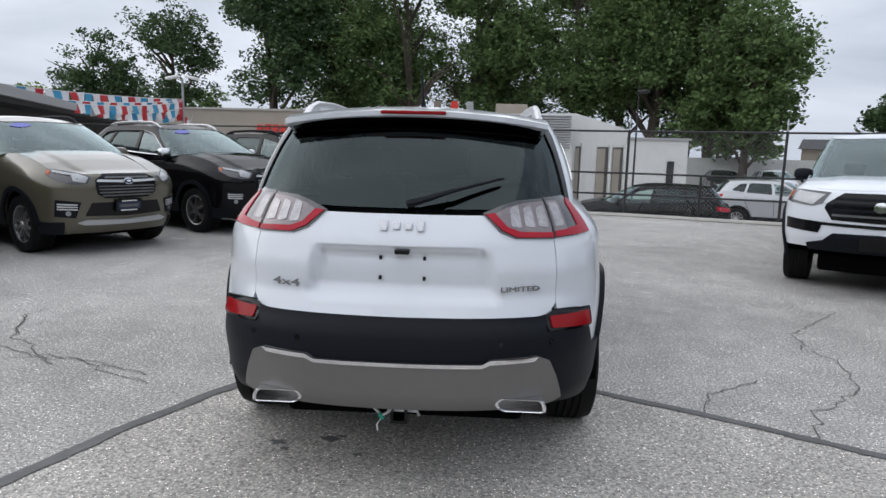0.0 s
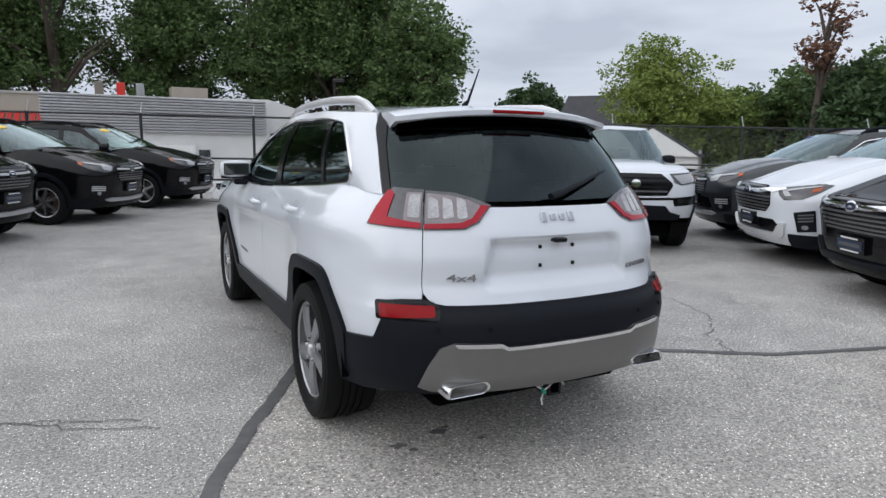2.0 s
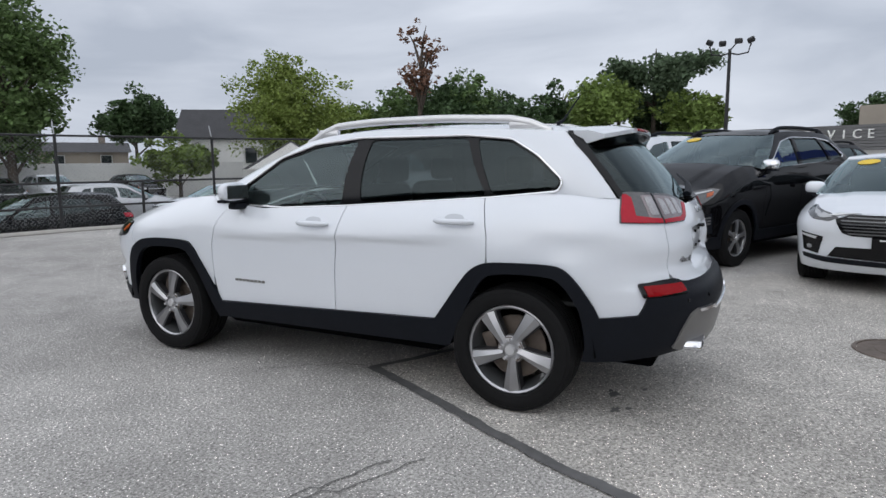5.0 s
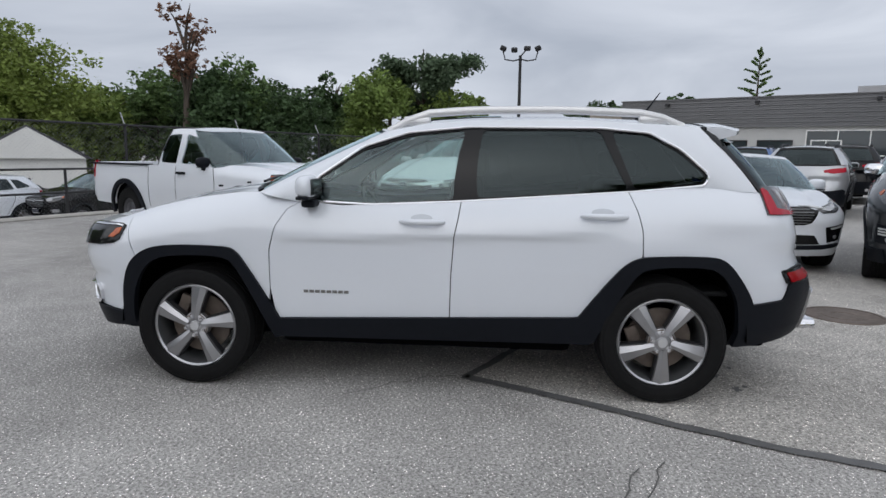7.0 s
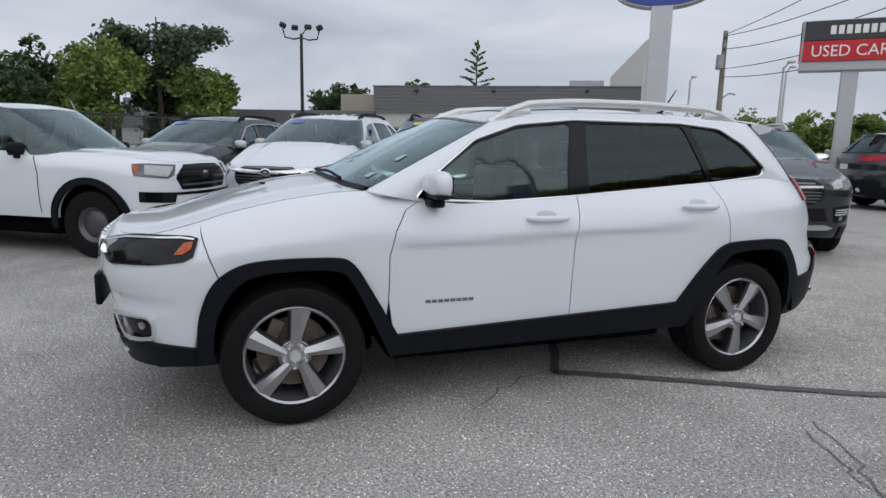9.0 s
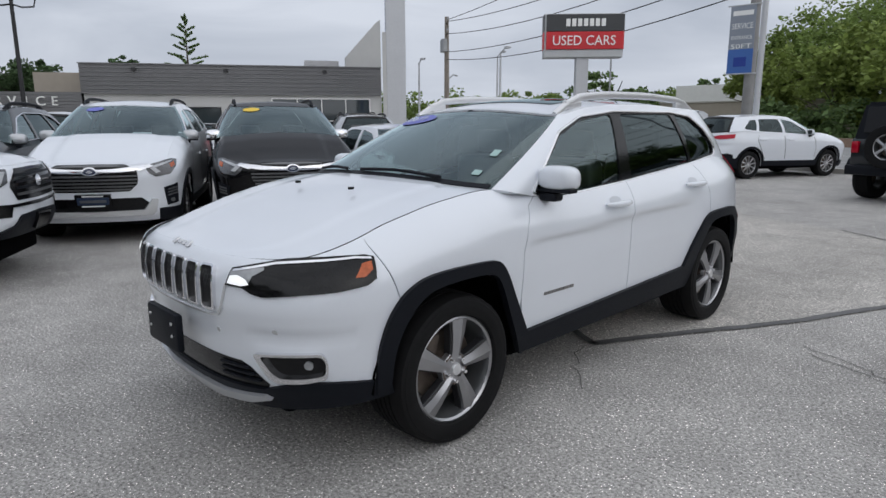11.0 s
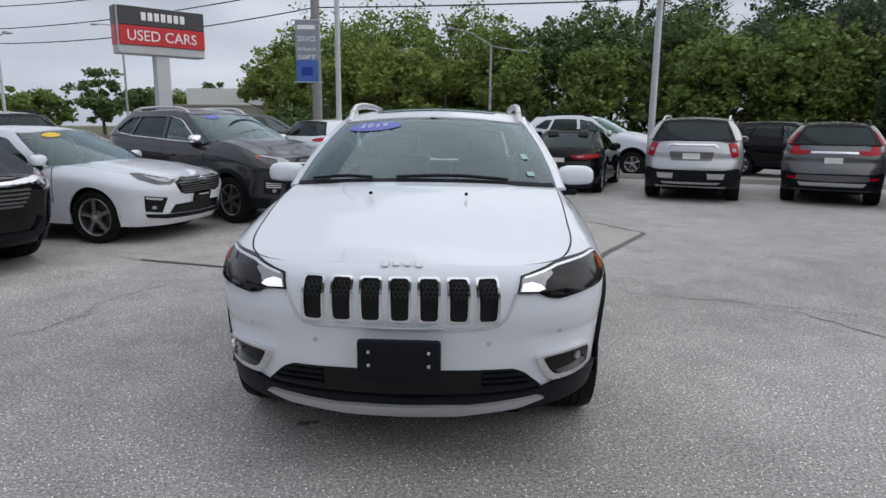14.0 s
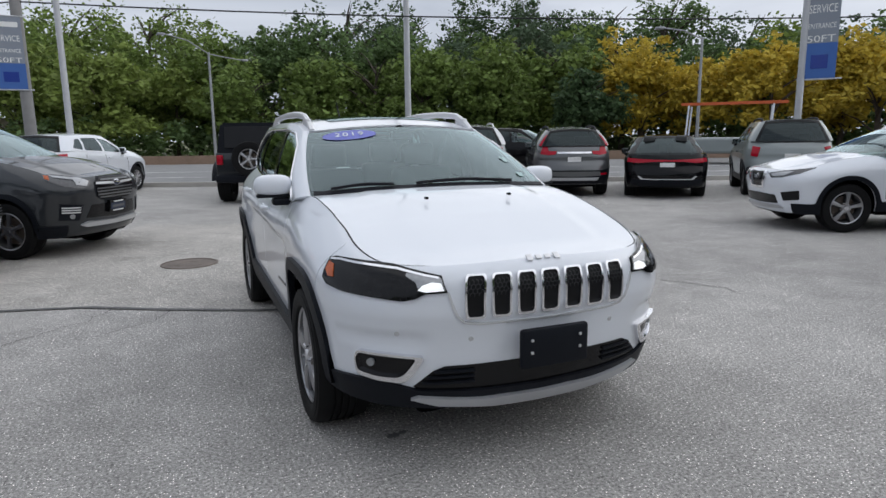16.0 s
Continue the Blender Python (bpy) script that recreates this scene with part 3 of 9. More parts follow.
def seats(sh, root):
    """Seats, dashboard and dark cabin floor under the windows."""
    p = sh.p
    bm = bmesh.new()
    zf = 0.62
    box(bm, -0.72, 0.72, p["gyr"] + 0.35, p["gyf"] - 0.25, zf - 0.03, zf, 0.01)
    part("cabin_floor", bm, INTERIOR, root)
    yd = p["gyf"] - 0.32
    bm = bmesh.new()
    box(bm, -0.70, 0.70, yd - 0.32, yd + 0.20, 0.80, min(1.03, sh.belt(0.5) - 0.03), 0.06, 3)
    part("dashboard", bm, INTERIOR, root, smooth=True)
    for y, n in ((p["tyf"] - 0.42, 2), (p["tyf"] - 1.32, 2)):
        for x in (-0.36, 0.36):
            bm = bmesh.new()
            box(bm, x - 0.25, x + 0.25, y - 0.02, y + 0.50, zf, zf + 0.20, 0.05, 3)
            box(bm, x - 0.24, x + 0.24, y - 0.22, y - 0.04, zf + 0.1, zf + 0.62, 0.06, 3)
            box(bm, x - 0.13, x + 0.13, y - 0.26, y - 0.15, zf + 0.63, zf + 0.80, 0.04, 3)
            part("seat", bm, SEATM, root, smooth=True)
    bm = bmesh.new()
    box(bm, -0.68, 0.68, p["tyr"] - 0.12, p["tyf"] - 1.62, sh.belt(-1.2) - 0.22, sh.belt(-1.2) - 0.19, 0.01)
    part("parcel_shelf", bm, INTERIOR, root)
    st = lathe("steering_wheel", [(0.18 + 0.014 * math.cos(a), 0.014 * math.sin(a)) for a in np.linspace(0, 2 * math.pi, 9)[:-1]], INTERIOR, root, n=28, axis="z", closed=True)
    st.matrix_local = pose(-0.36, yd - 0.42, 1.0, 65)


MIRRORDARK = mat("mirror_pane", (0.10, 0.11, 0.11), 0.05, metal=0.8, noise_amt=0.02)


def mirrors(sh, root, cap, y, z, reach=0.99, tall=0.082):
    for sg in (1, -1):
        bm = bmesh.new()
        bmesh.ops.create_uvsphere(bm, u_segments=14, v_segments=10, radius=1.0)
        for v in bm.verts:
            c = v.co
            e = lambda q: math.copysign(abs(q) ** 0.65, q)
            v.co = Vector((e(c.x) * 0.115, e(c.y) * 0.075 if c.y > 0 else e(c.y) * 0.03, e(c.z) * tall * (1.0 if c.z > 0 else 0.8)))
            v.co.y -= 0.05 * abs(v.co.x + 0.1) if sg > 0 else 0.05 * abs(v.co.x - 0.1)
        bmesh.ops.translate(bm, vec=(sg * (reach - 0.11), y, z), verts=bm.verts)
        mir = part("mirror", bm, cap, root, smooth=True)
        bm = bmesh.new()
        box(bm, min(sg * 0.80, sg * 0.93), max(sg * 0.80, sg * 0.93), y - 0.03, y + 0.05, z - 0.115, z - 0.07, 0.015)
        box(bm, min(sg * 0.80, sg * (reach - 0.01)), max(sg * 0.80, sg * (reach - 0.01)), y - 0.020, y + 0.050, z - 0.80 * tall - 0.010, z - 0.66 * tall, 0.006)
        part("mirror_foot", bm, PLASTIC, mir)
        bm = bmesh.new()
        box(bm, sg * (reach - 0.115) - 0.092, sg * (reach - 0.115) + 0.092, y - 0.046, y - 0.030, z - 0.58 * tall, z + 0.72 * tall, 0.0075)
        part("mirror_glass", bm, MIRRORDARK, mir)


def rails(sh, root, material, y0, y1, x, lift=0.075, height=None):
    for sg in (1, -1):
        pts = []
        for i in range(15):
            q = i / 14
            y = y0 + (y1 - y0) * q
            zr = float(np.interp(y, sh.ry, sh.rv[0])) + sh.p["rc"] * (1 - (x / sh.p["tW"]) ** 2)
            pts.append((sg * x, y, zr + lift * min(1, math.sin(math.pi * q) * 2.6) ** 0.7 - 0.01))
        r = tube("roof_rail", pts, 0.021, material, root, n=8, flat=1.15)
        for y in (y0 + 0.10 * (y1 - y0), y1 - 0.10 * (y1 - y0)):
            zr = float(np.interp(y, sh.ry, sh.rv[0])) + sh.p["rc"] * (1 - (x / sh.p["tW"]) ** 2)
            box_part("rail_foot", (sg * x, y, zr + lift * 0.3, 0.035, 0.16, lift * 0.9), material, r, 0.012)


def shell(sh, root, paint, step=0.06):
    """Painted lower shell, hood and dark underside for a car seen from some way off."""
    g = sh.lengths(0, sh.S, step)
    up, lo = sh.top(g), sh.lowline(g)
    poly = [(a, b) for a, b in zip(g, lo)] + [(a, b) for a, b in zip(g[::-1], up[::-1])]
    fn = sh.body
    both("body", fn, poly, paint, root, step=step, skirt=0.03)
    s0 = float(np.interp(sh.p["gyf"] - 0.33, sh.ys, sh.ss))
    patch("hood", sh.hood, cowl_edge(sh) + [(0.8, sh.S - 0.002), (-0.8, sh.S - 0.002)], paint, root, step=0.08, h=0.003)
    under(sh, root)


def cowl_edge(sh, reach=0.8):
    """The hood's rear edge along the foot of the windscreen, from left to right."""
    p = sh.p
    out = []
    for q in np.linspace(-1, 1, 17):
        x = min(abs(q) * p["gW"] * 0.93, p["gW"] * 0.999)
        y = p["gyf"] - p["gcf"] + p["gcf"] * (1 - (x / p["gW"]) ** 2.6) ** (1 / 2.6) - 0.01
        out.append((q * reach, float(np.interp(y, sh.ys, sh.ss))))
    return out


def under(sh, root):
    p = sh.p
    bm = bmesh.new()
    # middle block made wide and near-black to darken the ground under the car
    box(bm, -p["W"] * 0.88, p["W"] * 0.88, p["wr"] + p["ra"] + 0.04, p["wf"] - p["ra"] - 0.04, 0.245, 0.42, 0.04)
    box(bm, -p["W"] * 0.58, p["W"] * 0.58, p["yr"] + 0.25, p["wr"] + p["ra"] + 0.02, 0.24, 0.42, 0.03)
    box(bm, -p["W"] * 0.58, p["W"] * 0.58, p["wf"] - p["ra"] - 0.02, p["yf"] - 0.25, 0.22, 0.42, 0.03)
    part("underbody", bm, LINER, root)
    for sg in (1, -1):
        for c in (p["wf"], p["wr"]):
            vs, fs = [], []
            for i in range(17):
                a = math.pi * i / 16
                for x in (p["W"] * 0.97, p["W"] * 0.6):
                    vs.append((sg * x, c + (p["ra"] + 0.012) * math.cos(a), p["R"] + 0.01 + (p["ra"] + 0.012) * math.sin(a)))
            for i in range(16):
                fs.append((2 * i, 2 * i + 1, 2 * i + 3, 2 * i + 2))
            vs2 = [(sg * p["W"] * 0.6, c + (p["ra"] + 0.012) * math.cos(math.pi * i / 16), p["R"] + 0.01 + (p["ra"] + 0.012) * math.sin(math.pi * i / 16)) for i in range(17)]
            k = len(vs)
            vs += vs2
            fs.append(tuple(range(k, k + 17)))
            raw("wheel_liner", vs, fs, LINER, root)


def cabin(sh, root, paint, wins, tint, pillar=None, step=0.07, rear_glass=(0.03, 0.44), roof_paint=None):
    """Window band, roof, windscreen, rear window and side windows."""
    p = sh.p
    uw = float(np.interp(p["gyf"] - p["gcf"] * p["wsu"], sh.byy, sh.us))
    ur = float(np.interp(p["gyr"] + p["gcr"] * p["rgu"], sh.byy, sh.us))
    holes = [sh.win(rounded(w, 0.04)) for w in wins]
    both("pillar_panel", sh.house, [(ur, 0.0), (uw, 0.0), (uw, 0.5), (ur, 0.5)], paint, root, step=step, holes=holes, skirt=0.03)
    for i, w in enumerate(holes):
        both("side_window", sh.house, w, FRONTGLASS if i == 0 else tint, root, step=step, h=-0.012, skirt=0.0)
    patch("windscreen", sh.house, [(uw, 0.0), (2 * sh.U - uw, 0.0), (2 * sh.U - uw, 0.49), (uw, 0.49)], WS, root, step=step, h=-0.003, skirt=0.0)
    a, b = rear_glass
    patch("tailgate_frame", sh.house, [(-ur, 0.0), (ur, 0.0), (ur, 0.5), (-ur, 0.5)], pillar or GLOSSBLACK, root, step=step,
          holes=[rounded([(-ur + 0.06, a), (ur - 0.06, a), (ur - 0.06, b), (-ur + 0.06, b)], 0.03)], skirt=0.02, h=-0.004)
    patch("rear_window", sh.house, rounded([(-ur + 0.06, a), (ur - 0.06, a), (ur - 0.06, b), (-ur + 0.06, b)], 0.03), tint, root, step=step, h=-0.012, skirt=0.0)
    patch("roof", sh.roof, [(-0.6, 0.002), (0.6, 0.002), (0.6, sh.U - 0.002), (-0.6, sh.U - 0.002)], roof_paint or paint, root, step=0.09)
    return uw, ur


def strip(fn, pts, w):
    """A thin band along a line in a surface's measures, as an outline."""
    a, b = [], []
    for i, p in enumerate(pts):
        q0, q1 = Vector(pts[max(0, i - 1)]), Vector(pts[min(len(pts) - 1, i + 1)])
        d = (q1 - q0).normalized()
        n = Vector((-d.y, d.x)) * w / 2
        a.append((p[0] + n.x, p[1] + n.y))
        b.append((p[0] - n.x, p[1] - n.y))
    return a + b[::-1]


def ellipse(cx, cy, rx, ry, n=18):
    return [(cx + rx * math.cos(2 * math.pi * i / n), cy + ry * math.sin(2 * math.pi * i / n)) for i in range(n)]


def placed(contact, heading, sh, right=True, axle="wf"):
    """The pose of a car whose right (or left) wheel of an axle stands at contact, facing heading."""
    h = Vector((heading[0], heading[1], 0)).normalized()
    r = Vector((h.y, -h.x, 0))
    c = Vector((contact[0], contact[1], 0)) - r * sh.p["tw"] * (1 if right else -1) - h * sh.p[axle]
    return Matrix.Translation(c) @ Matrix.Rotation(math.atan2(-h.x, h.y), 4, "Z")


def vehicle(name, label, category, spec, paint, contact, heading, right=True, axle="wf", group="", wheels="multi", look_front=None, look_rear=None,
            wins=None, clad=True, handles=True, rail=None, tint=None, m=None, mirror_cap=None, bright=False, gaps=None):
    """A parked car: shell, windows, wheels, lamps, mirrors, trim."""
    sh = shape_of(spec)
    p = sh.p
    root = thing(name, label, category, m if m is not None else placed(contact, heading, sh, right, axle), group)
    shell(sh, root, paint)
    kz = p["belt"][3][1]
    wins = wins or [[(0.55, 1.12), (0.50, 1.22), (0.10, 1.45), (-0.25, 1.50), (-0.20, 1.15)], [(-0.33, 1.50), (-1.00, 1.50), (-1.10, 1.19), (-0.28, 1.155)],
                    [(-1.08, 1.49), (-1.30, 1.47), (-1.58, 1.27), (-1.55, 1.24), (-1.17, 1.20)]]
    cabin(sh, root, paint, wins, tint or TINT)
    if bright and len(wins) == 3:
        w1, w2, w3 = wins
        edge = sh.win(rounded(w1[:-1] + w2[:2] + w3[:-1] + [w3[-1], w2[-2], w2[-1], w1[-1]], 0.04))
        for sg in (1, -1):
            pts = [sh.house(np.array([a]), np.array([b]))[0] for a, b in edge]
            tube("window_chrome", [(sg * (q[0] + 0.006), q[1], q[2]) for q in pts], 0.010, CHROME, root, n=5, closed=True)
    seats(sh, root)
    for x in (p["tw"] - 0.03, -p["tw"] + 0.03):
        for y in (p["wf"], p["wr"]):
            wheel(root, x, y, p["R"], p["rim"], wheels)
    mirrors(sh, root, mirror_cap or paint, 0.62 + p["gyf"] - 1.10, sh.belt(0.6) + 0.07, p["W"] + 0.09)
    if clad:
        g = sh.lengths(0.75, sh.S - 0.75, 0.06)
        y = np.interp(g, sh.ss, sh.ys)
        upz = np.maximum(np.interp(y, [-1.9, -1.7, 1.7, 1.9], [0.56, 0.47, 0.45, 0.42]), sh.arch(y, 0.06))
        lo = sh.lowline(g)
        both("cladding", sh.body, [(a, b) for a, b in zip(g, lo)] + [(a, b) for a, b in zip(g[::-1], upz[::-1])], PLASTIC, root, step=0.08, h=0.018, skirt=0.03)
    for line in gaps or ([(0.80, 1.05), (0.86, 0.8), (0.84, 0.50)], [(-0.24, 1.10), (-0.20, 0.8), (-0.19, 0.5)], [(-1.10, 1.12), (-1.14, 1.0), (-1.02, 0.76), (-0.86, 0.5)]):
        both("door_gap", sh.body, strip(None, sh.side(line), 0.012), GLOSSBLACK, root, step=0.05, h=0.002, skirt=0.0)
    if handles:
        for y in (-0.02, -0.98):
            both("door_handle", sh.body, rounded(sh.side([(y - 0.11, 0.985), (y + 0.11, 0.985), (y + 0.11, 1.02), (y - 0.11, 1.02)]), 0.012), paint, root, step=0.05, h=0.035, skirt=0.03)
    if rail:
        rails(sh, root, rail, p["tyr"] + 0.25, p["tyf"] - 0.22, p["tW"] - 0.06, 0.06)
    for kind, poly, material, h in (look_front or []):
        q = sh.front(poly)
        if poly[0][0] > 0.01 and kind not in ("badge",):
            both(kind, sh.body, q, material, root, step=0.05, h=h, skirt=h + 0.02)
        else:
            patch(kind, sh.body, sh.front(poly) if kind == "badge" else sh.front(poly + [(-a, z) for a, z in poly[::-1]]), material, root, step=0.05, h=h, skirt=h + 0.02)
    for kind, poly, material, h in (look_rear or []):
        if poly[0][0] > 0.01:
            both(kind, sh.body, poly, material, root, step=0.05, h=h, skirt=h + 0.02)
        else:
            patch(kind, sh.body, poly + [(-a, z) for a, z in poly[::-1]], material, root, step=0.05, h=h, skirt=h + 0.02)
    return root, sh

# ---- the white estate car in the middle ----
EST = Shape(dict(dome=0.006, rgu=0.46, gcf=0.30, tyf=0.33, tcf=0.16, tW=0.64, cr=0.95, ra=0.45, tuck=[(-2.31, 0.02), (-2.10, 0.05), (-1.95, 0.10), (-1.6, 0.125), (-1.18, 0.11), (-0.2, 0.085), (0.6, 0.055), (1.0, 0.13), (1.7, 0.17), (2.27, 0.10)],
                 taper=[(-2.1, 0.86), (-1.6, 0.862), (-1.18, 0.888), (0.80, 0.965), (1.0, 1.0)], low=[(-2.31, 0.30), (-1.7, 0.30), (-0.9, 0.33), (0.9, 0.31), (1.7, 0.33), (1.9, 0.33), (2.27, 0.295)]))


def eased(line, n=2):
    """A line with its corners cut off n times."""
    for _ in range(n):
        out = [line[0]]
        for a, b in zip(line, line[1:]):
            out += [(a[0] * 0.75 + b[0] * 0.25, a[1] * 0.75 + b[1] * 0.25), (a[0] * 0.25 + b[0] * 0.75, a[1] * 0.25 + b[1] * 0.75)]
        line = out + [line[-1]]
    return line


# the squared wheel openings and the outer edges of their black flares, from rear to front
OPEN_F = eased([(0.87, 0.30), (0.955, 0.478), (1.075, 0.725), (1.15, 0.79), (1.505, 0.785), (1.625, 0.725), (1.73, 0.567), (1.762, 0.36)])
FLARE_F = eased([(0.836, 0.422), (0.99, 0.69), (1.075, 0.825), (1.16, 0.846), (1.52, 0.846), (1.66, 0.80), (1.75, 0.705), (1.81, 0.567), (1.83, 0.41)])
OPEN_R = eased([(-1.79, 0.34), (-1.745, 0.593), (-1.66, 0.765), (-1.55, 0.792), (-1.266, 0.785), (-1.18, 0.735), (-1.075, 0.545), (-0.98, 0.345)])
FLARE_R = eased([(-1.83, 0.575), (-1.765, 0.725), (-1.69, 0.835), (-1.575, 0.852), (-1.255, 0.845), (-1.17, 0.825), (-1.09, 0.765), (-0.885, 0.486)])
EDGE_F = [(y, z) for y, z in eased([(0.85, 0.40), (0.985, 0.62), (1.075, 0.785), (1.155, 0.818), (1.51, 0.815), (1.64, 0.765), (1.745, 0.64), (1.79, 0.50), (1.80, 0.40)])]
EDGE_R = [(y, z) for y, z in eased([(-1.81, 0.54), (-1.755, 0.665), (-1.675, 0.80), (-1.56, 0.822), (-1.26, 0.815), (-1.175, 0.78), (-1.085, 0.67), (-0.935, 0.43)])]


def estate_arch(y, grow=0.0):
    """The squared-off wheel openings of this car."""
    y = np.asarray(y, float)
    z = np.full(np.shape(y), -1.0)
    for c, line in ((1.354, OPEN_F), (-1.354, OPEN_R)):
        ys, zs = [q[0] for q in line], [q[1] for q in line]
        k = (0.4 + grow) / 0.4
        q = c + (y - c) / k
        z = np.maximum(z, 0.36 + (np.interp(q, ys, zs, left=-9, right=-9) - 0.36) * k)
    return np.maximum(z, -1.0)


EST.arch = estate_arch


def on_skin(fn, a, b, lift=0.002):
    """A pose on a shell's skin: x to a viewer's right, y up, z outwards."""
    A, B = np.array([a]), np.array([b])
    P = fn(A, B)[0]
    up = Vector(fn(A, B + 0.01)[0] - fn(A, B - 0.01)[0]).normalized()
    al = Vector(fn(A + 0.01, B)[0] - fn(A - 0.01, B)[0]).normalized()
    n = al.cross(up).normalized()
    if n.dot(Vector((P[0], P[1], 0.15))) < 0:
        n = -n
    right = up.cross(n).normalized()
    m = Matrix((right, up, n)).transposed().to_4x4()
    m.translation = Vector(P) + n * lift
    return m


def estate_body(s, z):
    """The shell with the number plate's hollow in the tailgate."""
    P = EST.body(s, z)
    q, sg = EST.fold(s, EST.S)
    rear = q < 1.0
    x = np.abs(P[..., 0])
    bx = sstep((0.40 + (P[..., 2] - 0.84) * -0.25 - x) / 0.05)
    bz = sstep((P[..., 2] - 0.80) / 0.06) * sstep((1.02 - P[..., 2]) / 0.025)
    P[..., 1] += np.where(rear, 0.045 * bx * bz, 0.0)
    # the rear bumper stands out under the gate
    P[..., 1] -= np.where(q < 1.3, 0.028 * sstep((0.752 - P[..., 2]) / 0.055) * sstep((1.25 - q) / 0.5), 0.0)
    front = q > EST.S - 1.0
    # doors fall in below their shoulder line; the flanks swell again over the arches
    y = P[..., 1]
    door = sstep((y + 1.15) / 0.35) * sstep((0.95 - y) / 0.25)
    zc = 0.925 - 0.035 * y
    dent = 0.016 * door * sstep((zc - P[..., 2]) / 0.045) * (1 - sstep((zc - 0.06 - P[..., 2]) / 0.40))
    qz = np.exp(-((P[..., 2] - 0.93) / 0.06) ** 2) * np.exp(-((y + 1.72) / 0.22) ** 2)
    P[..., 0] -= sg * (dent + 0.012 * qz)
    # a crease that runs from the fog lamps up under the grille
    cr = np.exp(-((P[..., 2] - 0.628) / 0.022) ** 2) * sstep((x - 0.50) / 0.1)
    P[..., 1] += np.where(front, -0.020 * cr, 0.0)
    return P


def estate():
    sh = EST
    fn = estate_body
    sd = sh.side
    root = thing("estate_car", "white four-door sport utility car parked on the asphalt", "car")
    arc = lambda x: float(sh.S - np.interp(-x, -sh.xs[150:], sh.ss[150:]))   # round the front from its middle
    rarc = lambda x: float(np.interp(x, sh.xs[:90], sh.ss[:90]))             # round the rear from its middle
    F = lambda poly: [(sh.S - arc(x), z) for x, z in poly]
    Rr = lambda poly: [(rarc(x), z) for x, z in poly]

    def topline(y0, y1, n=14):
        ss = np.linspace(*[np.interp(y, sh.ys, sh.ss) for y in (y0, y1)], n)
        return [(float(a), float(b)) for a, b in zip(ss, sh.top(ss))]

    # dark inner shell, added to block light behind the gaps
    g = sh.lengths(0, sh.S, 0.08)
    both("inner_shell", fn, [(a, b) for a, b in zip(g, sh.lowline(g) + 0.02)] + [(a, b) for a, b in zip(g[::-1], sh.top(g[::-1]) - 0.03)], PLASTIC, root, step=0.09, h=-0.03, skirt=0.0)
    gp = 0.003
    doorF = [(0.70, 1.10), (0.79, 1.06), (0.85, 0.96), (0.885, 0.83), (0.888, 0.60), (0.86, 0.42)]
    doorM = [(-0.215, 1.13), (-0.20, 1.02), (-0.18, 0.92), (-0.165, 0.70), (-0.16, 0.44)]
    doorR = [(-1.15, 1.19), (-1.19, 1.08), (-1.215, 0.98), (-1.22, 0.86)]
    fwd = lambda line, d: [(y + d, z) for y, z in line]
    both("front_door", fn, topline(-0.215 + gp, 0.70 - gp) + sd(fwd(doorF, -gp)[1:]) + sd(fwd(doorM, gp)[::-1][:-1]), WHITE, root, step=0.028, skirt=0.02)
    both("rear_door", fn, topline(-1.15 + gp, -0.215 - gp) + sd(fwd(doorM, -gp)[1:]) + sd([(-0.90, 0.44)] + [q for q in EDGE_R[::-1] if q[0] > -1.21]) + sd(fwd(doorR, gp)[::-1][:-1]),
         WHITE, root, step=0.028, skirt=0.02)
    hs = [(1.775, 0.955), (1.715, 0.82), (1.683, 0.735)]
    both("fender", fn, topline(0.70 + gp, 1.80, 18) + sd(fwd(hs, -gp)) + sd([q for q in EDGE_F[::-1] if 0.89 < q[0] < 1.672]) + sd(fwd(doorF, gp)[::-1][1:-1]), WHITE, root, step=0.04, skirt=0.02)
    ft = np.linspace(sd([(1.80, 0)])[0][0], sh.S, 24)
    bump_low = [(a, b) for a, b in zip(np.linspace(sh.S, sd([(1.77, 0)])[0][0], 20), np.linspace(0.30, 0.36, 20))]
    both("front_bumper", fn, [(float(a), float(b)) for a, b in zip(ft, sh.top(ft))] + bump_low + sd([q for q in EDGE_F[::-1] if q[0] > 1.690]) + sd(fwd(hs, gp)[::-1]), WHITE, root, step=0.031, skirt=0.02)
    gx = 0.625
    gate_s = rarc(gx)
    gt = np.linspace(0, gate_s - gp, 12)
    gate = [(float(a), float(b) - 0.004) for a, b in zip(gt, sh.top(gt))] + Rr([(gx, 0.80), (0.60, 0.762), (0.55, 0.750), (0.0, 0.742)])
    patch("tailgate", fn, gate + [(-a, b) for a, b in gate[::-1][1:-1]], WHITE, root, step=0.03, skirt=0.02)
    qt = np.linspace(gate_s + gp, sd([(-1.15 - gp, 0)])[0][0], 16)
    both("quarter_panel", fn, [(float(a), float(b)) for a, b in zip(qt, sh.top(qt))] + sd(fwd(doorR, -gp)[1:]) + sd([q for q in EDGE_R[::-1] if q[0] < -1.222])
         + sd([(-1.99, 0.555)]) + Rr([(0.72, 0.72), (gx + 0.02, 0.72)]) + [(gate_s + gp, 0.80)], WHITE, root, step=0.035, skirt=0.02)
    # hood with its shut line
    s0 = sd([(0.84, 0)])[0][0]
    patch("hood", sh.hood, cowl_edge(sh, 0.793) + [(0.79, sh.S - 0.62), (0.80, sh.S - 0.55), (0.80, sh.S - 0.001), (-0.80, sh.S - 0.001), (-0.80, sh.S - 0.55), (-0.79, sh.S - 0.62)], WHITE, root, step=0.06, h=0.0, skirt=0.0)
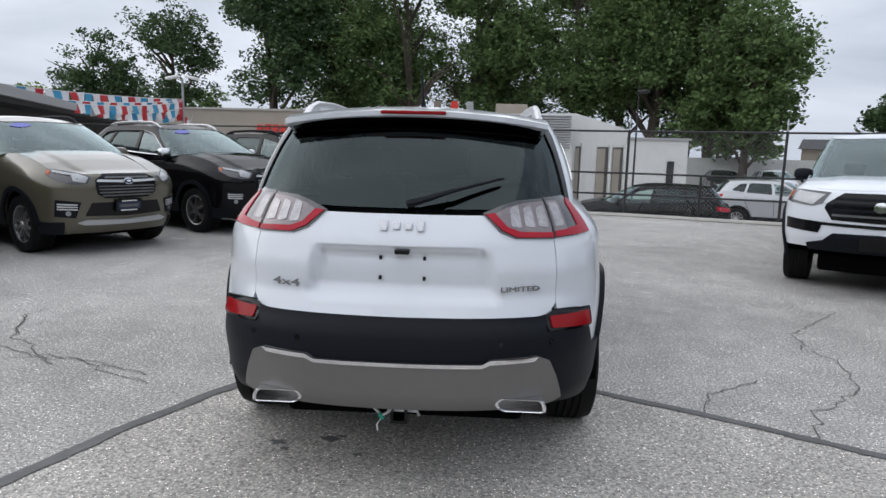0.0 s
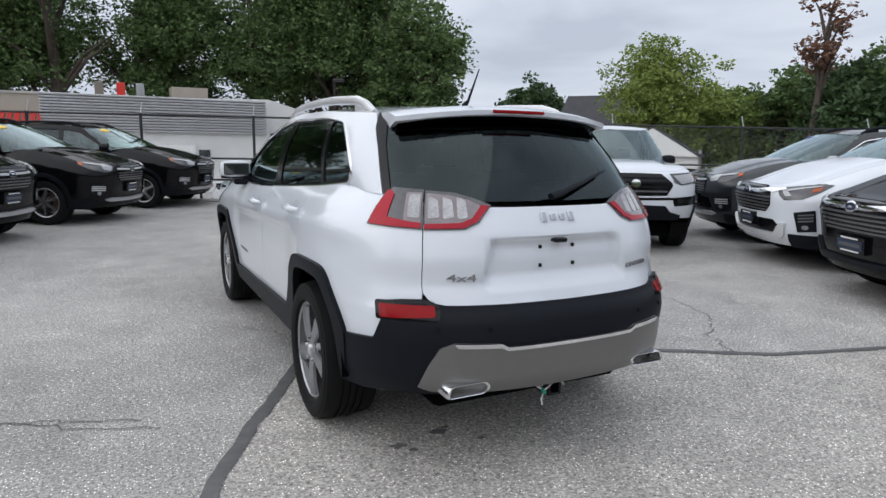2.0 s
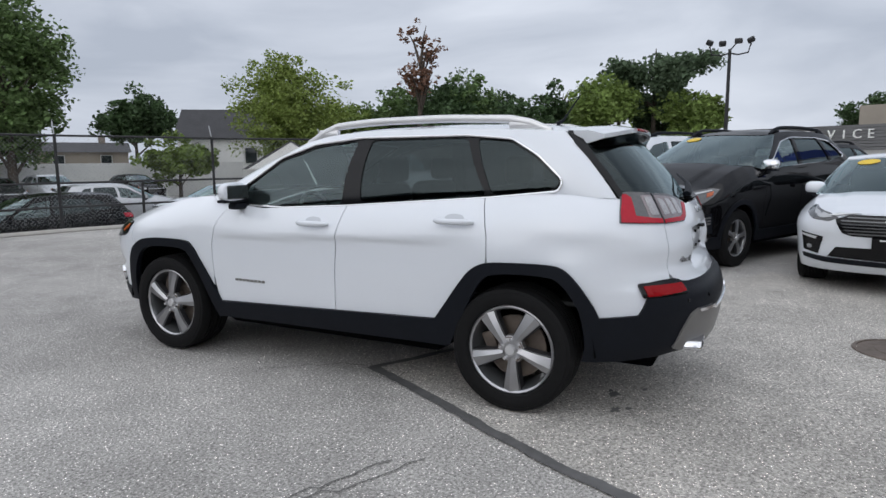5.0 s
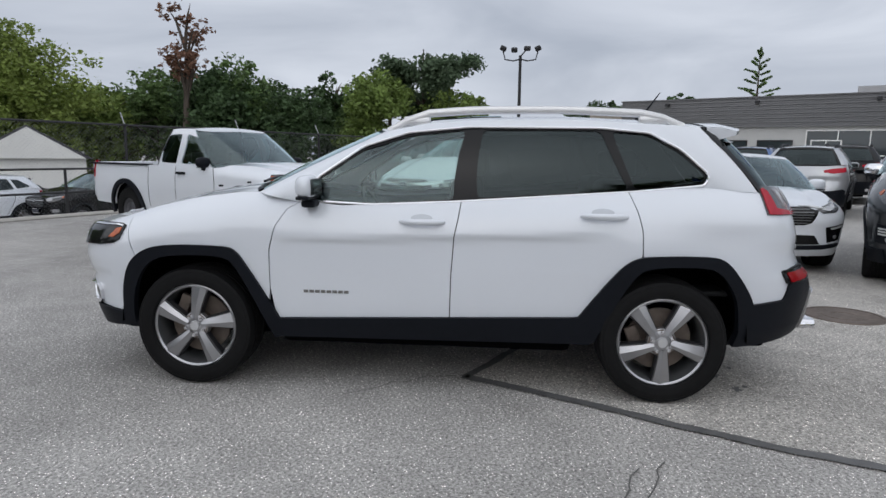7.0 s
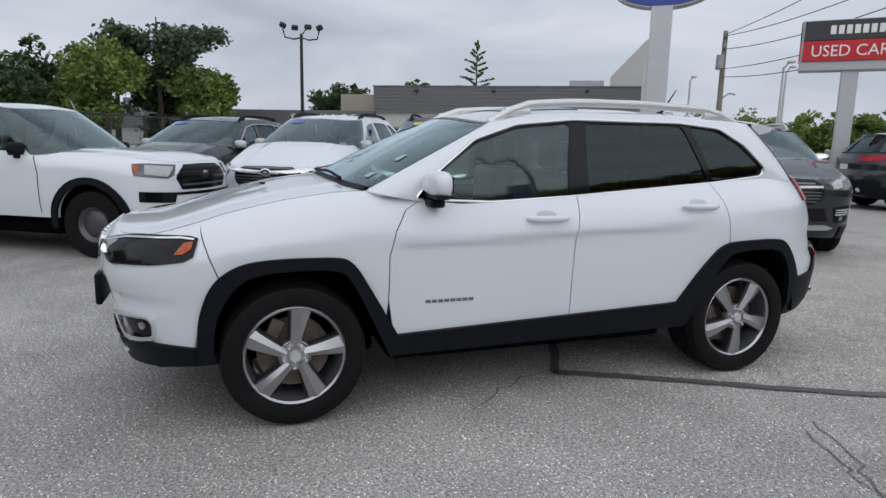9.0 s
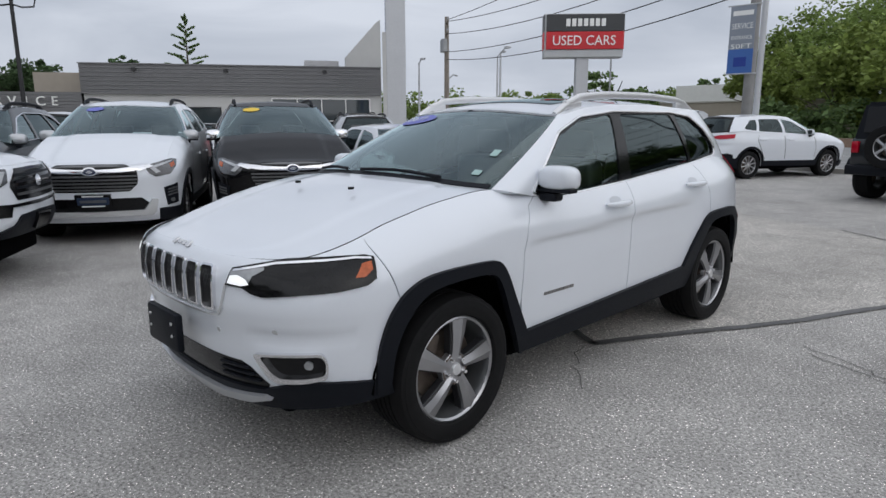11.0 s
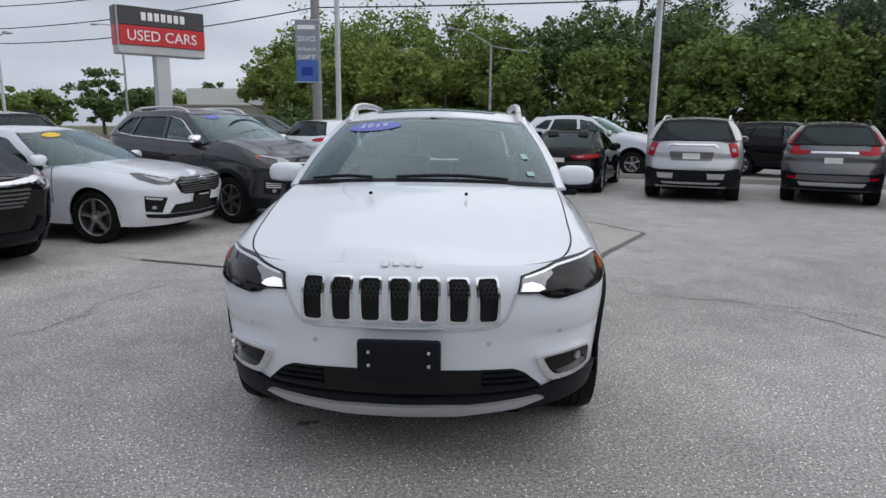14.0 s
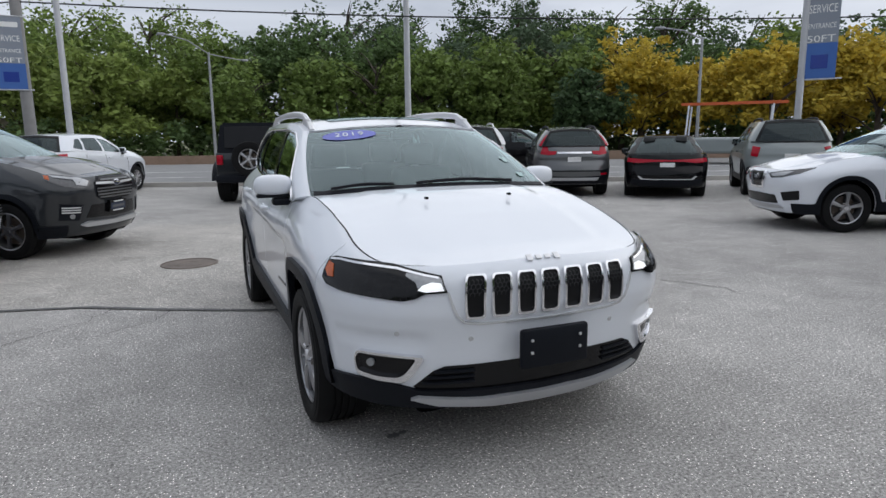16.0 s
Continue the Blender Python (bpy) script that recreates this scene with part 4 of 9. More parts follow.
    both("hood_gap", sh.hood, [(0.7945, s0 + 0.05), (0.7985, s0 + 0.05), (0.7985, sh.S - 0.60), (0.7945, sh.S - 0.60)], GLOSSBLACK, root, step=0.06, h=0.002, skirt=0.0)
    under(sh, root)

    # black lower trim: arch flares, sills, bumpers
    sill_y = np.linspace(0.84, -0.95, 16)
    sill_low = [(float(y), float(z)) for y, z in zip(sill_y, np.interp(sill_y, [r[0] for r in sh.p["low"]], [r[1] for r in sh.p["low"]]))]
    clad_low = [(1.83, 0.36)] + OPEN_F[::-1] + sill_low + OPEN_R[::-1] + [(-1.83, 0.34)]
    sill_top = [(float(y), float(z)) for y, z in zip(np.linspace(-0.84, 0.80, 14), np.linspace(0.482, 0.424, 14))]
    both("lower_cladding", fn, sd(clad_low) + sd(FLARE_R + sill_top + FLARE_F), PLASTIC, root, step=0.04, h=0.022, skirt=0.035)
    rb = [(0.0, 0.744), (0.55, 0.752), (0.595, 0.762), (0.622, 0.776), (0.70, 0.772), (0.76, 0.760)]
    rear_b = Rr(rb) + sd([(-2.06, 0.725), (-1.995, 0.60), (-1.825, 0.58), (-1.80, 0.40), (-1.815, 0.335), (-1.95, 0.345)]) + Rr([(0.76, 0.365), (0.66, 0.39), (0.40, 0.395), (0.0, 0.395)])
    patch("rear_bumper", fn, rear_b + [(-a, b) for a, b in rear_b[::-1][1:-1]], PLASTIC, root, step=0.045, h=0.016, skirt=0.03)
    val = Rr([(0.0, 0.590), (0.33, 0.592), (0.36, 0.608), (0.545, 0.614), (0.595, 0.592), (0.63, 0.52), (0.665, 0.42), (0.62, 0.405), (0.0, 0.395)])
    patch("bumper_valance", fn, val + [(-a, b) for a, b in val[::-1][1:-1]], VALANCE, root, step=0.045, h=0.026, skirt=0.04)
    lip = Rr([(0.0, 0.577), (0.33, 0.579), (0.36, 0.594), (0.53, 0.599), (0.545, 0.614), (0.36, 0.610), (0.33, 0.595), (0.0, 0.593)])
    patch("bumper_trim", fn, lip + [(-a, b) for a, b in lip[::-1][1:-1]], CHROME, root, step=0.04, h=0.032, skirt=0.01)
    both("rear_reflector_frame", fn, rounded(Rr([(0.572, 0.752), (0.605, 0.772), (0.775, 0.762), (0.785, 0.688), (0.585, 0.698)]), 0.015), GLOSSBLACK, root, step=0.03, h=0.018, skirt=0.02)
    both("rear_reflector", fn, rounded(Rr([(0.590, 0.748), (0.766, 0.746), (0.772, 0.697), (0.600, 0.706)]), 0.01), BRIGHTRED, root, step=0.03, h=0.023, skirt=0.01)
    tail_y = float(fn(np.array([rarc(0.49)]), np.array([0.42]))[0][1])
    for sg in (1, -1):
        bm = bmesh.new()
        ring_o = rounded([(-0.10, -0.022), (0.075, -0.022), (0.105, 0.0), (0.085, 0.026), (-0.085, 0.026)], 0.02)
        n = len(ring_o)
        rows = []
        for k, y in ((1.06, 0.06), (1.06, -0.052), (1.02, -0.058), (0.90, -0.056), (0.86, 0.05)):
            rows.append([bm.verts.new((sg * 0.49 - sg * a * k, tail_y + 0.004 + y, 0.412 + b * k * 1.05)) for a, b in ring_o])
        for r0, r1 in zip(rows, rows[1:]):
            for i in range(n):
                bm.faces.new((r0[i], r0[(i + 1) % n], r1[(i + 1) % n], r1[i]))
        ex = part("exhaust_tip", bm, CHROME, root)
        soft(ex.data, 40)
        # black block added behind the tip so that its opening looks dark
        box_part("exhaust_pipe", (sg * 0.49, tail_y + 0.07, 0.42, 0.18, 0.06, 0.05), GLOSSBLACK, ex, 0.01)
    # tow hitch with a loose trailer cable
    bm = bmesh.new()
    for x0, x1, z0, z1 in ((-0.038, 0.032, 0.355, 0.368), (-0.038, 0.032, 0.288, 0.301), (-0.038, -0.026, 0.298, 0.358), (0.020, 0.032, 0.298, 0.358)):
        box(bm, x0, x1, -2.24, -1.8, z0, z1, 0.002, 1)
    hitch = part("tow_hitch", bm, GLOSSBLACK, root)
    tube("hitch_pin", [(-0.055, -2.19, 0.325), (0.07, -2.19, 0.325), (0.08, -2.20, 0.31)], 0.007, BRUSHED, hitch)
    tube("trailer_cable", [(-0.20, -2.16, 0.40), (-0.15, -2.20, 0.385), (-0.105, -2.23, 0.35), (-0.07, -2.25, 0.325), (-0.04, -2.25, 0.345), (0.0, -2.2, 0.41)], 0.006, mat("cable_white", (0.6, 0.6, 0.58), 0.5), root)
    tube("cable_plug", [(-0.082, -2.25, 0.335), (-0.066, -2.25, 0.312)], 0.010, mat("plug_green", (0.02, 0.30, 0.22), 0.5), root)
    tube("cable_end", [(-0.07, -2.25, 0.32), (-0.09, -2.26, 0.29), (-0.085, -2.26, 0.265)], 0.004, mat("cable_white", (0.6, 0.6, 0.58), 0.5), root)

    # tail lamps: outer piece on the body, inner piece on the gate
    to = [(rarc(gx) + 0.004, 1.215)] + sd([(-2.08, 1.220), (-2.040, 1.215), (-2.005, 1.13), (-1.985, 1.068)]) + Rr([(0.72, 1.062)]) + [(rarc(gx) + 0.004, 1.058)]
    ti = [(rarc(gx) - 0.004, 1.212)] + Rr([(0.50, 1.205), (0.42, 1.185), (0.335, 1.155), (0.40, 1.085), (0.46, 1.060)]) + [(rarc(gx) - 0.004, 1.056)]
    for poly, nm in ((to, "tail_lamp_outer"), (ti, "tail_lamp_inner")):
        both(nm, fn, poly, SMOKE, root, step=0.03, h=0.008, skirt=0.025)
    both("lamp_clear_lens", fn, rounded([(gate_s - 0.010, 1.200)] + Rr([(0.52, 1.193), (0.44, 1.176), (0.385, 1.152), (0.43, 1.098), (0.48, 1.080)]) + [(gate_s - 0.010, 1.076)], 0.008), TAILLENS, root, step=0.03, h=0.010, skirt=0.004)
    both("lamp_clear_lens", fn, rounded([(gate_s + 0.010, 1.080), (gate_s + 0.088, 1.084), (gate_s + 0.088, 1.200), (gate_s + 0.010, 1.202)], 0.008), TAILLENS, root, step=0.03, h=0.010, skirt=0.004)
    both("lamp_red_band", fn, Rr([(0.345, 1.150), (0.41, 1.088), (0.465, 1.064)]) + [(gate_s - 0.006, 1.060), (gate_s - 0.006, 1.078)] + Rr([(0.480, 1.084), (0.430, 1.102), (0.385, 1.154)]), REDLENS, root, step=0.03, h=0.013, skirt=0.006)
    both("lamp_red_band", fn, [(gate_s + 0.008, 1.062)] + sd([(-2.07, 1.066), (-1.995, 1.070), (-2.008, 1.12), (-2.043, 1.202), (-2.065, 1.207), (-2.085, 1.19), (-2.075, 1.10)]) + [(gate_s + 0.060, 1.086), (gate_s + 0.008, 1.082)], REDLENS, root, step=0.03, h=0.013, skirt=0.006)
    for i in range(3):
        x = 0.447 + i * 0.058
        both("lamp_clear_cell", fn, rounded(Rr([(x, 1.104), (x + 0.044, 1.098), (x + 0.044, 1.186), (x + 0.005, 1.172)]), 0.01), TAILCELL, root, step=0.03, h=0.0125, skirt=0.004)
    both("lamp_clear_cell", fn, rounded([(gate_s + 0.016, 1.100), (gate_s + 0.070, 1.102), (gate_s + 0.070, 1.192), (gate_s + 0.016, 1.192)], 0.01), TAILCELL, root, step=0.03, h=0.0125, skirt=0.004)
    # rear bolts of the missing plate, camera, badge bars
    for x in (-0.089, 0.089):
        for z in (0.974, 0.893):
            c = fn(np.array([rarc(abs(x)) * (1 if x > 0 else -1)]), np.array([z]))[0]
            box_part("plate_bolt", (c[0], c[1] - 0.004, c[2], 0.012, 0.014, 0.016), GLOSSBLACK, root, 0.002)
    box_part("reversing_camera", (0.0, -2.215, 1.003, 0.06, 0.05, 0.02), GLOSSBLACK, root, 0.006)

    # front: seven framed slots
    for i in range(-3, 4):
        cx = i * 0.1215
        w, wb = 0.040, 0.035
        ol = lambda k: [(sh.S - math.copysign(arc(abs(x)), x), z) for x, z in rounded([(cx - w - k, 0.896 + k * 0.7), (cx + w + k, 0.896 + k * 0.7), (cx + wb + k + (-0.005 * i), 0.732 - k), (cx - wb - k + (-0.005 * i), 0.732 - k)], 0.016)]
        slot = patch("grille_frame", fn, ol(0.0085), CHROME, root, step=0.03, h=0.016, skirt=0.03, holes=[ol(-0.001)])
        patch("grille_mesh", fn, ol(-0.001), GRILLEMESH, slot, step=0.03, h=0.002, skirt=0.0)
        # honeycomb bars behind the frame
        cv, cf = [], []
        for r in range(8):
            for c in range(4):
                hx, hz = cx - 0.033 + 0.020 * c + 0.010 * (r % 2), 0.752 + 0.0175 * r
                for e in range(3):
                    a0, a1 = math.radians(90 + 60 * e), math.radians(150 + 60 * e)
                    p0, p1 = (hx + 0.0115 * math.cos(a0), hz + 0.0115 * math.sin(a0)), (hx + 0.0115 * math.cos(a1), hz + 0.0115 * math.sin(a1))
                    if max(abs(p0[0] - cx), abs(p1[0] - cx)) > w - 0.004 or max(p0[1], p1[1]) > 0.888 or min(p0[1], p1[1]) < 0.815:
                        continue
                    dx, dz = p1[0] - p0[0], p1[1] - p0[1]
                    nx, nz = -dz * 0.11, dx * 0.11
                    k0 = len(cv)
                    for ux, uz in ((p0[0] - nx, p0[1] - nz), (p1[0] - nx, p1[1] - nz), (p1[0] + nx, p1[1] + nz), (p0[0] + nx, p0[1] + nz)):
                        q = fn(np.array([sh.S - math.copysign(arc(abs(ux)), ux)]), np.array([uz]))[0]
                        cv.append((q[0], q[1] + 0.009, q[2]))
                    cf.append((k0, k0 + 1, k0 + 2, k0 + 3))
        raw("honeycomb", cv, cf, HONEY, slot)
    gl = [(0.475, 0.84), (0.450, 0.79), (0.425, 0.735), (0.395, 0.705), (0.33, 0.694), (0.0, 0.686)]
    gs = F(gl)
    line = gs + [(2 * sh.S - a, b) for a, b in gs[::-1][1:]]
    # shadow line of the grille surround, laid on as a grey strip
    patch("grille_crease", fn, strip(None, line, 0.010), TRIMSILVER, root, step=0.03, h=0.006, skirt=0.012)
    # head lamps
    hl = F([(0.515, 0.902), (0.478, 0.838), (0.565, 0.834), (0.60, 0.815), (0.645, 0.805), (0.72, 0.812)]) + sd([(1.95, 0.822), (1.84, 0.838), (1.80, 0.86), (1.785, 0.938), (1.82, 0.946), (1.92, 0.945)]) + F([(0.72, 0.937), (0.62, 0.920)])
    both("head_lamp", fn, hl, HEADDARK, root, step=0.03, h=0.010, skirt=0.03)
    both("lamp_reflector", fn, F([(0.516, 0.893), (0.486, 0.844), (0.56, 0.840), (0.595, 0.850), (0.615, 0.878), (0.66, 0.899), (0.66, 0.909), (0.62, 0.905)]), CLEARLENS, root, step=0.03, h=0.012, skirt=0.004)
    both("lamp_daylight", fn, F([(0.512, 0.874), (0.494, 0.846), (0.565, 0.841), (0.598, 0.848), (0.585, 0.866), (0.55, 0.878)]), DRL, root, step=0.03, h=0.014, skirt=0.006)
    both("lamp_amber", fn, sd([(1.880, 0.868), (1.845, 0.868), (1.808, 0.892), (1.804, 0.922), (1.842, 0.916)]), AMBER, root, step=0.03, h=0.014, skirt=0.006)
    both("lamp_chrome_line", fn, strip(None, F([(0.525, 0.893), (0.62, 0.908), (0.70, 0.922)]) + sd([(1.95, 0.931), (1.86, 0.936), (1.80, 0.932)]), 0.007), CHROME, root, step=0.03, h=0.014, skirt=0.004)
    # lower intake, silver lip, black lip
    it = F([(0.0, 0.500), (0.47, 0.505), (0.52, 0.485), (0.60, 0.415), (0.58, 0.395), (0.30, 0.375), (0.0, 0.365)])
    patch("lower_intake", fn, it + [(2 * sh.S - a, b) for a, b in it[::-1][1:-1]], GLOSSBLACK, root, step=0.04, h=0.004, skirt=0.02)
    for i in range(3):
        z = 0.425 + 0.025 * i
        both("intake_slat", fn, F([(0.34, z), (0.565 - 0.025 * i, z + 0.004), (0.565 - 0.025 * i, z + 0.013), (0.34, z + 0.011)]), PLASTIC, root, step=0.05, h=0.016, skirt=0.012)
    bl = F([(0.0, 0.372), (0.30, 0.382), (0.58, 0.400), (0.66, 0.425), (0.76, 0.445)]) + sd([(1.97, 0.440), (1.76, 0.42), (1.74, 0.345), (1.90, 0.335)]) + F([(0.66, 0.315), (0.30, 0.295), (0.0, 0.29)])
    patch("front_lip", fn, bl + [(2 * sh.S - a, b) for a, b in bl[::-1][1:-1]], PLASTIC, root, step=0.045, h=0.016, skirt=0.03)
    sl = F([(0.0, 0.338), (0.30, 0.345), (0.58, 0.378), (0.61, 0.366), (0.50, 0.330), (0.25, 0.303), (0.0, 0.296)])
    patch("skid_plate", fn, sl + [(2 * sh.S - a, b) for a, b in sl[::-1][1:-1]], SILVER, root, step=0.045, h=0.034, skirt=0.03)
    fog = F([(0.585, 0.552), (0.70, 0.562), (0.79, 0.565), (0.80, 0.535), (0.795, 0.480), (0.74, 0.466), (0.66, 0.462), (0.63, 0.480)])
    fo = rounded(fog, 0.02)
    cx = sum(a for a, b in fo) / len(fo)
    cz = sum(b for a, b in fo) / len(fo)
    big = [(cx + (a - cx) * 1.16 + 0.010, cz + (b - cz) * 1.34 - 0.006) for a, b in fo]
    both("fog_frame", fn, big, CHROME, root, step=0.025, h=0.020, skirt=0.02, holes=[fo])
    both("fog_recess", fn, fo, GLOSSBLACK, root, step=0.03, h=0.002, skirt=0.0)
    both("fog_lamp", fn, ellipse(sh.S - arc(0.755), 0.522, 0.019, 0.018), CLEARLENS, root, step=0.02, h=0.012, skirt=0.01)
    for x, z in ((0.36, 0.625), (0.66, 0.66)):
        both("parking_sensor", fn, ellipse(sh.S - arc(x), z, 0.011, 0.011, 12), TRIMSILVER, root, step=0.02, h=0.003, skirt=0.003)
    for x in (0.40, 0.60):
        both("parking_sensor", fn, ellipse(rarc(x), 0.66, 0.010, 0.010, 12), GLOSSBLACK, root, step=0.02, h=0.019, skirt=0.004)
    holder = box_part("plate_holder", (0, 2.315, 0.575, 0.335, 0.035, 0.175), PLASTIC, root, 0.014, "empty black number plate holder")
    for x in (-0.12, 0.12):
        for z in (0.545, 0.60):
            box_part("plate_bolt", (x, 2.335, z + 0.015, 0.012, 0.008, 0.012), BRUSHED, holder, 0.002)
    for sg in (1, -1):
        box_part("washer_nozzle", (sg * 0.246, 1.45, 1.152, 0.018, 0.03, 0.014), GLOSSBLACK, root, 0.004)

    # window band
    w1 = [(0.655, 1.105), (0.62, 1.222), (0.365, 1.403), (0.105, 1.488), (-0.225, 1.524), (-0.165, 1.125)]
    w2 = [(-0.325, 1.525), (-0.70, 1.527), (-0.995, 1.525), (-1.15, 1.193), (-0.30, 1.138)]
    w3 = [(-1.055, 1.525), (-1.265, 1.503), (-1.425, 1.410), (-1.572, 1.282), (-1.552, 1.240), (-1.185, 1.198)]
    uw = float(np.interp(-0.765, -sh.bx[150:], sh.us[150:]))
    ut = float(np.interp(-0.610, -sh.tx[150:], sh.us[150:]))
    ur = float(np.interp(sh.p["gyr"] + sh.p["gcr"] * sh.p["rgu"], sh.byy, sh.us))
    frame_o = sh.win(rounded([(0.74, 1.11), (0.62, 1.24), (0.37, 1.42), (0.11, 1.505), (-0.25, 1.54), (-0.99, 1.54), (-1.27, 1.515), (-1.44, 1.42), (-1.59, 1.285), (-1.57, 1.225), (-1.18, 1.185), (-0.2, 1.115), (0.3, 1.09)], 0.03))
    holes = [sh.win(rounded(w, 0.035)) for w in (w1, w2, w3)]
    both("pillar_panel", sh.house, [(ur, 0.0), (uw, 0.0), (ut, 0.49), (ut, 0.5), (ur, 0.5)], WHITE, root, step=0.05, holes=[frame_o], skirt=0.02)
    fo_in = [(a, b) for a, b in frame_o]
    for f in both("window_frame", sh.house, fo_in, GLOSSBLACK, root, step=0.05, h=-0.006, holes=holes, skirt=0.02):
        pass
    for sg in (1, -1):
        pts = [sh.house(np.array([a]), np.array([b]))[0] for a, b in frame_o]
        tube("window_chrome", [(sg * (q[0] + 0.003), q[1], q[2]) for q in pts], 0.0075, CHROME, root, n=6, closed=True)
    for i, w in enumerate(holes):
        both("side_window", sh.house, w, FRONTGLASS if i == 0 else TINT, root, step=0.05, h=-0.012, skirt=0.0)
    patch("windscreen", sh.house, [(uw, 0.0), (2 * sh.U - uw, 0.0), (2 * sh.U - ut, 0.485), (ut, 0.485)], WS, root, step=0.05, h=-0.003, skirt=0.0)
    wb = [(uw, 0.0), (2 * sh.U - uw, 0.0), (2 * sh.U - ut, 0.485), (ut, 0.485)]
    wi = rounded([(uw + 0.02, 0.03), (2 * sh.U - uw - 0.02, 0.03), (2 * sh.U - ut - 0.02, 0.470), (ut + 0.02, 0.470)], 0.04)
    patch("windscreen_border", sh.house, wb, GLOSSBLACK, root, step=0.05, h=-0.008, skirt=0.0, holes=[wi])
    patch("rear_window", sh.house, [(-ur + 0.01, 0.0), (ur - 0.01, 0.0), (ur - 0.01, 0.47), (-ur + 0.01, 0.47)], TINT, root, step=0.05, h=-0.004, skirt=0.01)
    for f in both("rear_pillar", sh.house, [(ur - 0.05, 0.0), (ur - 0.012, 0.0), (ur - 0.004, 0.25), (ur + 0.008, 0.40), (ur - 0.02, 0.5), (ur - 0.08, 0.5), (ur - 0.05, 0.3)], GLOSSBLACK, root, step=0.05, h=0.003, skirt=0.01):
        pass
    patch("roof", sh.roof, [(-0.6, 0.002), (0.6, 0.002), (0.6, sh.U - 0.002), (-0.6, sh.U - 0.002)], WHITE, root, step=0.07)
    # roof spoiler with its dark underside and brake light
    vs, fs = [], []
    n = 21
    for i in range(n):
        q = -1 + 2 * i / (n - 1)
        x = 0.60 * q
        yb = -1.60 - 0.02 * (1 - q * q)
        zt = float(np.interp(-1.6, sh.ry, sh.rv[0])) + 0.05 * (1 - (x / 0.62) ** 2) + 0.006
        ye = -1.86 + 0.09 * abs(q) ** 4
        ze = 1.575 - 0.045 * q * q
        vs += [(x, yb, zt), (x, (yb + ye) / 2, (zt + ze) / 2 + 0.012), (x, ye, ze), (x, ye + 0.003, ze - 0.022), (x * 0.98, ye + 0.10, ze - 0.05), (x * 0.97, yb - 0.02, zt - 0.09)]
    for i in range(n - 1):
        for j in range(5):
            fs.append((i * 6 + j, i * 6 + j + 1, (i + 1) * 6 + j + 1, (i + 1) * 6 + j))
    fs += [tuple(range(6)), tuple(range((n - 1) * 6 + 5, (n - 1) * 6 - 1, -1))]
    sp = raw("roof_spoiler", vs, fs, WHITE, root, smooth=True)
    vs, fs = [], []
    for i in range(n):
        q = -1 + 2 * i / (n - 1)
        x = 0.575 * q
        ye = -1.86 + 0.09 * abs(q) ** 4
        ze = 1.575 - 0.045 * q * q
        vs += [(x, ye + 0.008, ze - 0.022), (x, ye + 0.10, ze - 0.056), (x, ye + 0.02, ze - 0.085 + 0.02 * q * q), (x, ye + 0.20, ze - 0.09)]
    for i in range(n - 1):
        for j in (0, 1, 2):
            fs.append((i * 4 + j, i * 4 + j + 1, (i + 1) * 4 + j + 1, (i + 1) * 4 + j))
    raw("spoiler_underside", vs, fs, GLOSSBLACK, root, smooth=True)
    box_part("brake_light", (0.0, -1.858, 1.566, 0.29, 0.022, 0.016), BRIGHTRED, root, 0.006)
    # rear wiper
    wp = tube("rear_wiper", [(0.01, -2.13, 1.185), (0.06, -2.135, 1.20), (0.20, -2.11, 1.245), (0.40, -2.02, 1.295)], [0.028, 0.024, 0.014, 0.008], PLASTIC, root, flat=0.6)
    # front wipers and black cowl
    cowl = [(uw + 0.02, -0.0), (2 * sh.U - uw - 0.02, -0.0), (2 * sh.U - uw - 0.02, 0.022), (uw + 0.02, 0.022)]
    patch("cowl", sh.house, cowl, PLASTIC, root, step=0.05, h=0.006, skirt=0.02)
    for x0, x1 in ((-0.48, 0.16), (0.30, 0.66)):
        pts = []
        for q in np.linspace(0, 1, 6):
            x = x0 + (x1 - x0) * q
            u = sh.U + math.copysign(float(sh.U - np.interp(-abs(x), -sh.bx[150:], sh.us[150:])), -x)
            c = sh.house(np.array([u]), np.array([0.02 + 0.020 * (1 - abs(q - 0.5) * 1.4)]))[0]
            pts.append((c[0], c[1] + 0.018, c[2] + 0.012))
        tube("wiper_blade", pts, 0.009, PLASTIC, root)
    mirrors(sh, root, WHITE, 0.635, 1.188, 1.03, 0.070)
    rails(sh, root, BRUSHED, -1.47, 0.24, 0.585, 0.062)
    for y in (0.0, -1.005):
        z = 1.005 if y > -0.5 else 1.055
        for sg in (1, -1):
            pts = []
            for q, out in zip(np.linspace(-0.125, 0.125, 9), (0.012, 0.034, 0.042, 0.044, 0.044, 0.044, 0.042, 0.034, 0.012)):
                c = fn(np.array([sd([(y + q, z)])[0][0]]), np.array([z]))[0]
                pts.append((sg * (c[0] + out), c[1], c[2]))
            tube("door_handle", pts, [0.010, 0.016, 0.018, 0.018, 0.018, 0.018, 0.018, 0.016, 0.010], WHITE, root, n=10, flat=1.0)
        # flat ellipse: the cup's shade is put in as a darker white
        both("handle_cup", fn, ellipse(*sd([(y + 0.005, z + 0.016)])[0], 0.062, 0.022), CUP, root, step=0.02, h=0.003, skirt=0.0)
    seats(sh, root)
    for x in (0.885, -0.885):
        for y in (sh.p["wf"], sh.p["wr"]):
            wheel(root, x, y, 0.355, 0.248, "five", 0.225)
    # aerial on the roof
    tube("aerial", [(0.0, -1.32, 1.62), (0.0, -1.36, 1.645), (0.0, -1.47, 1.80)], [0.018, 0.008, 0.003], PLASTIC, root)
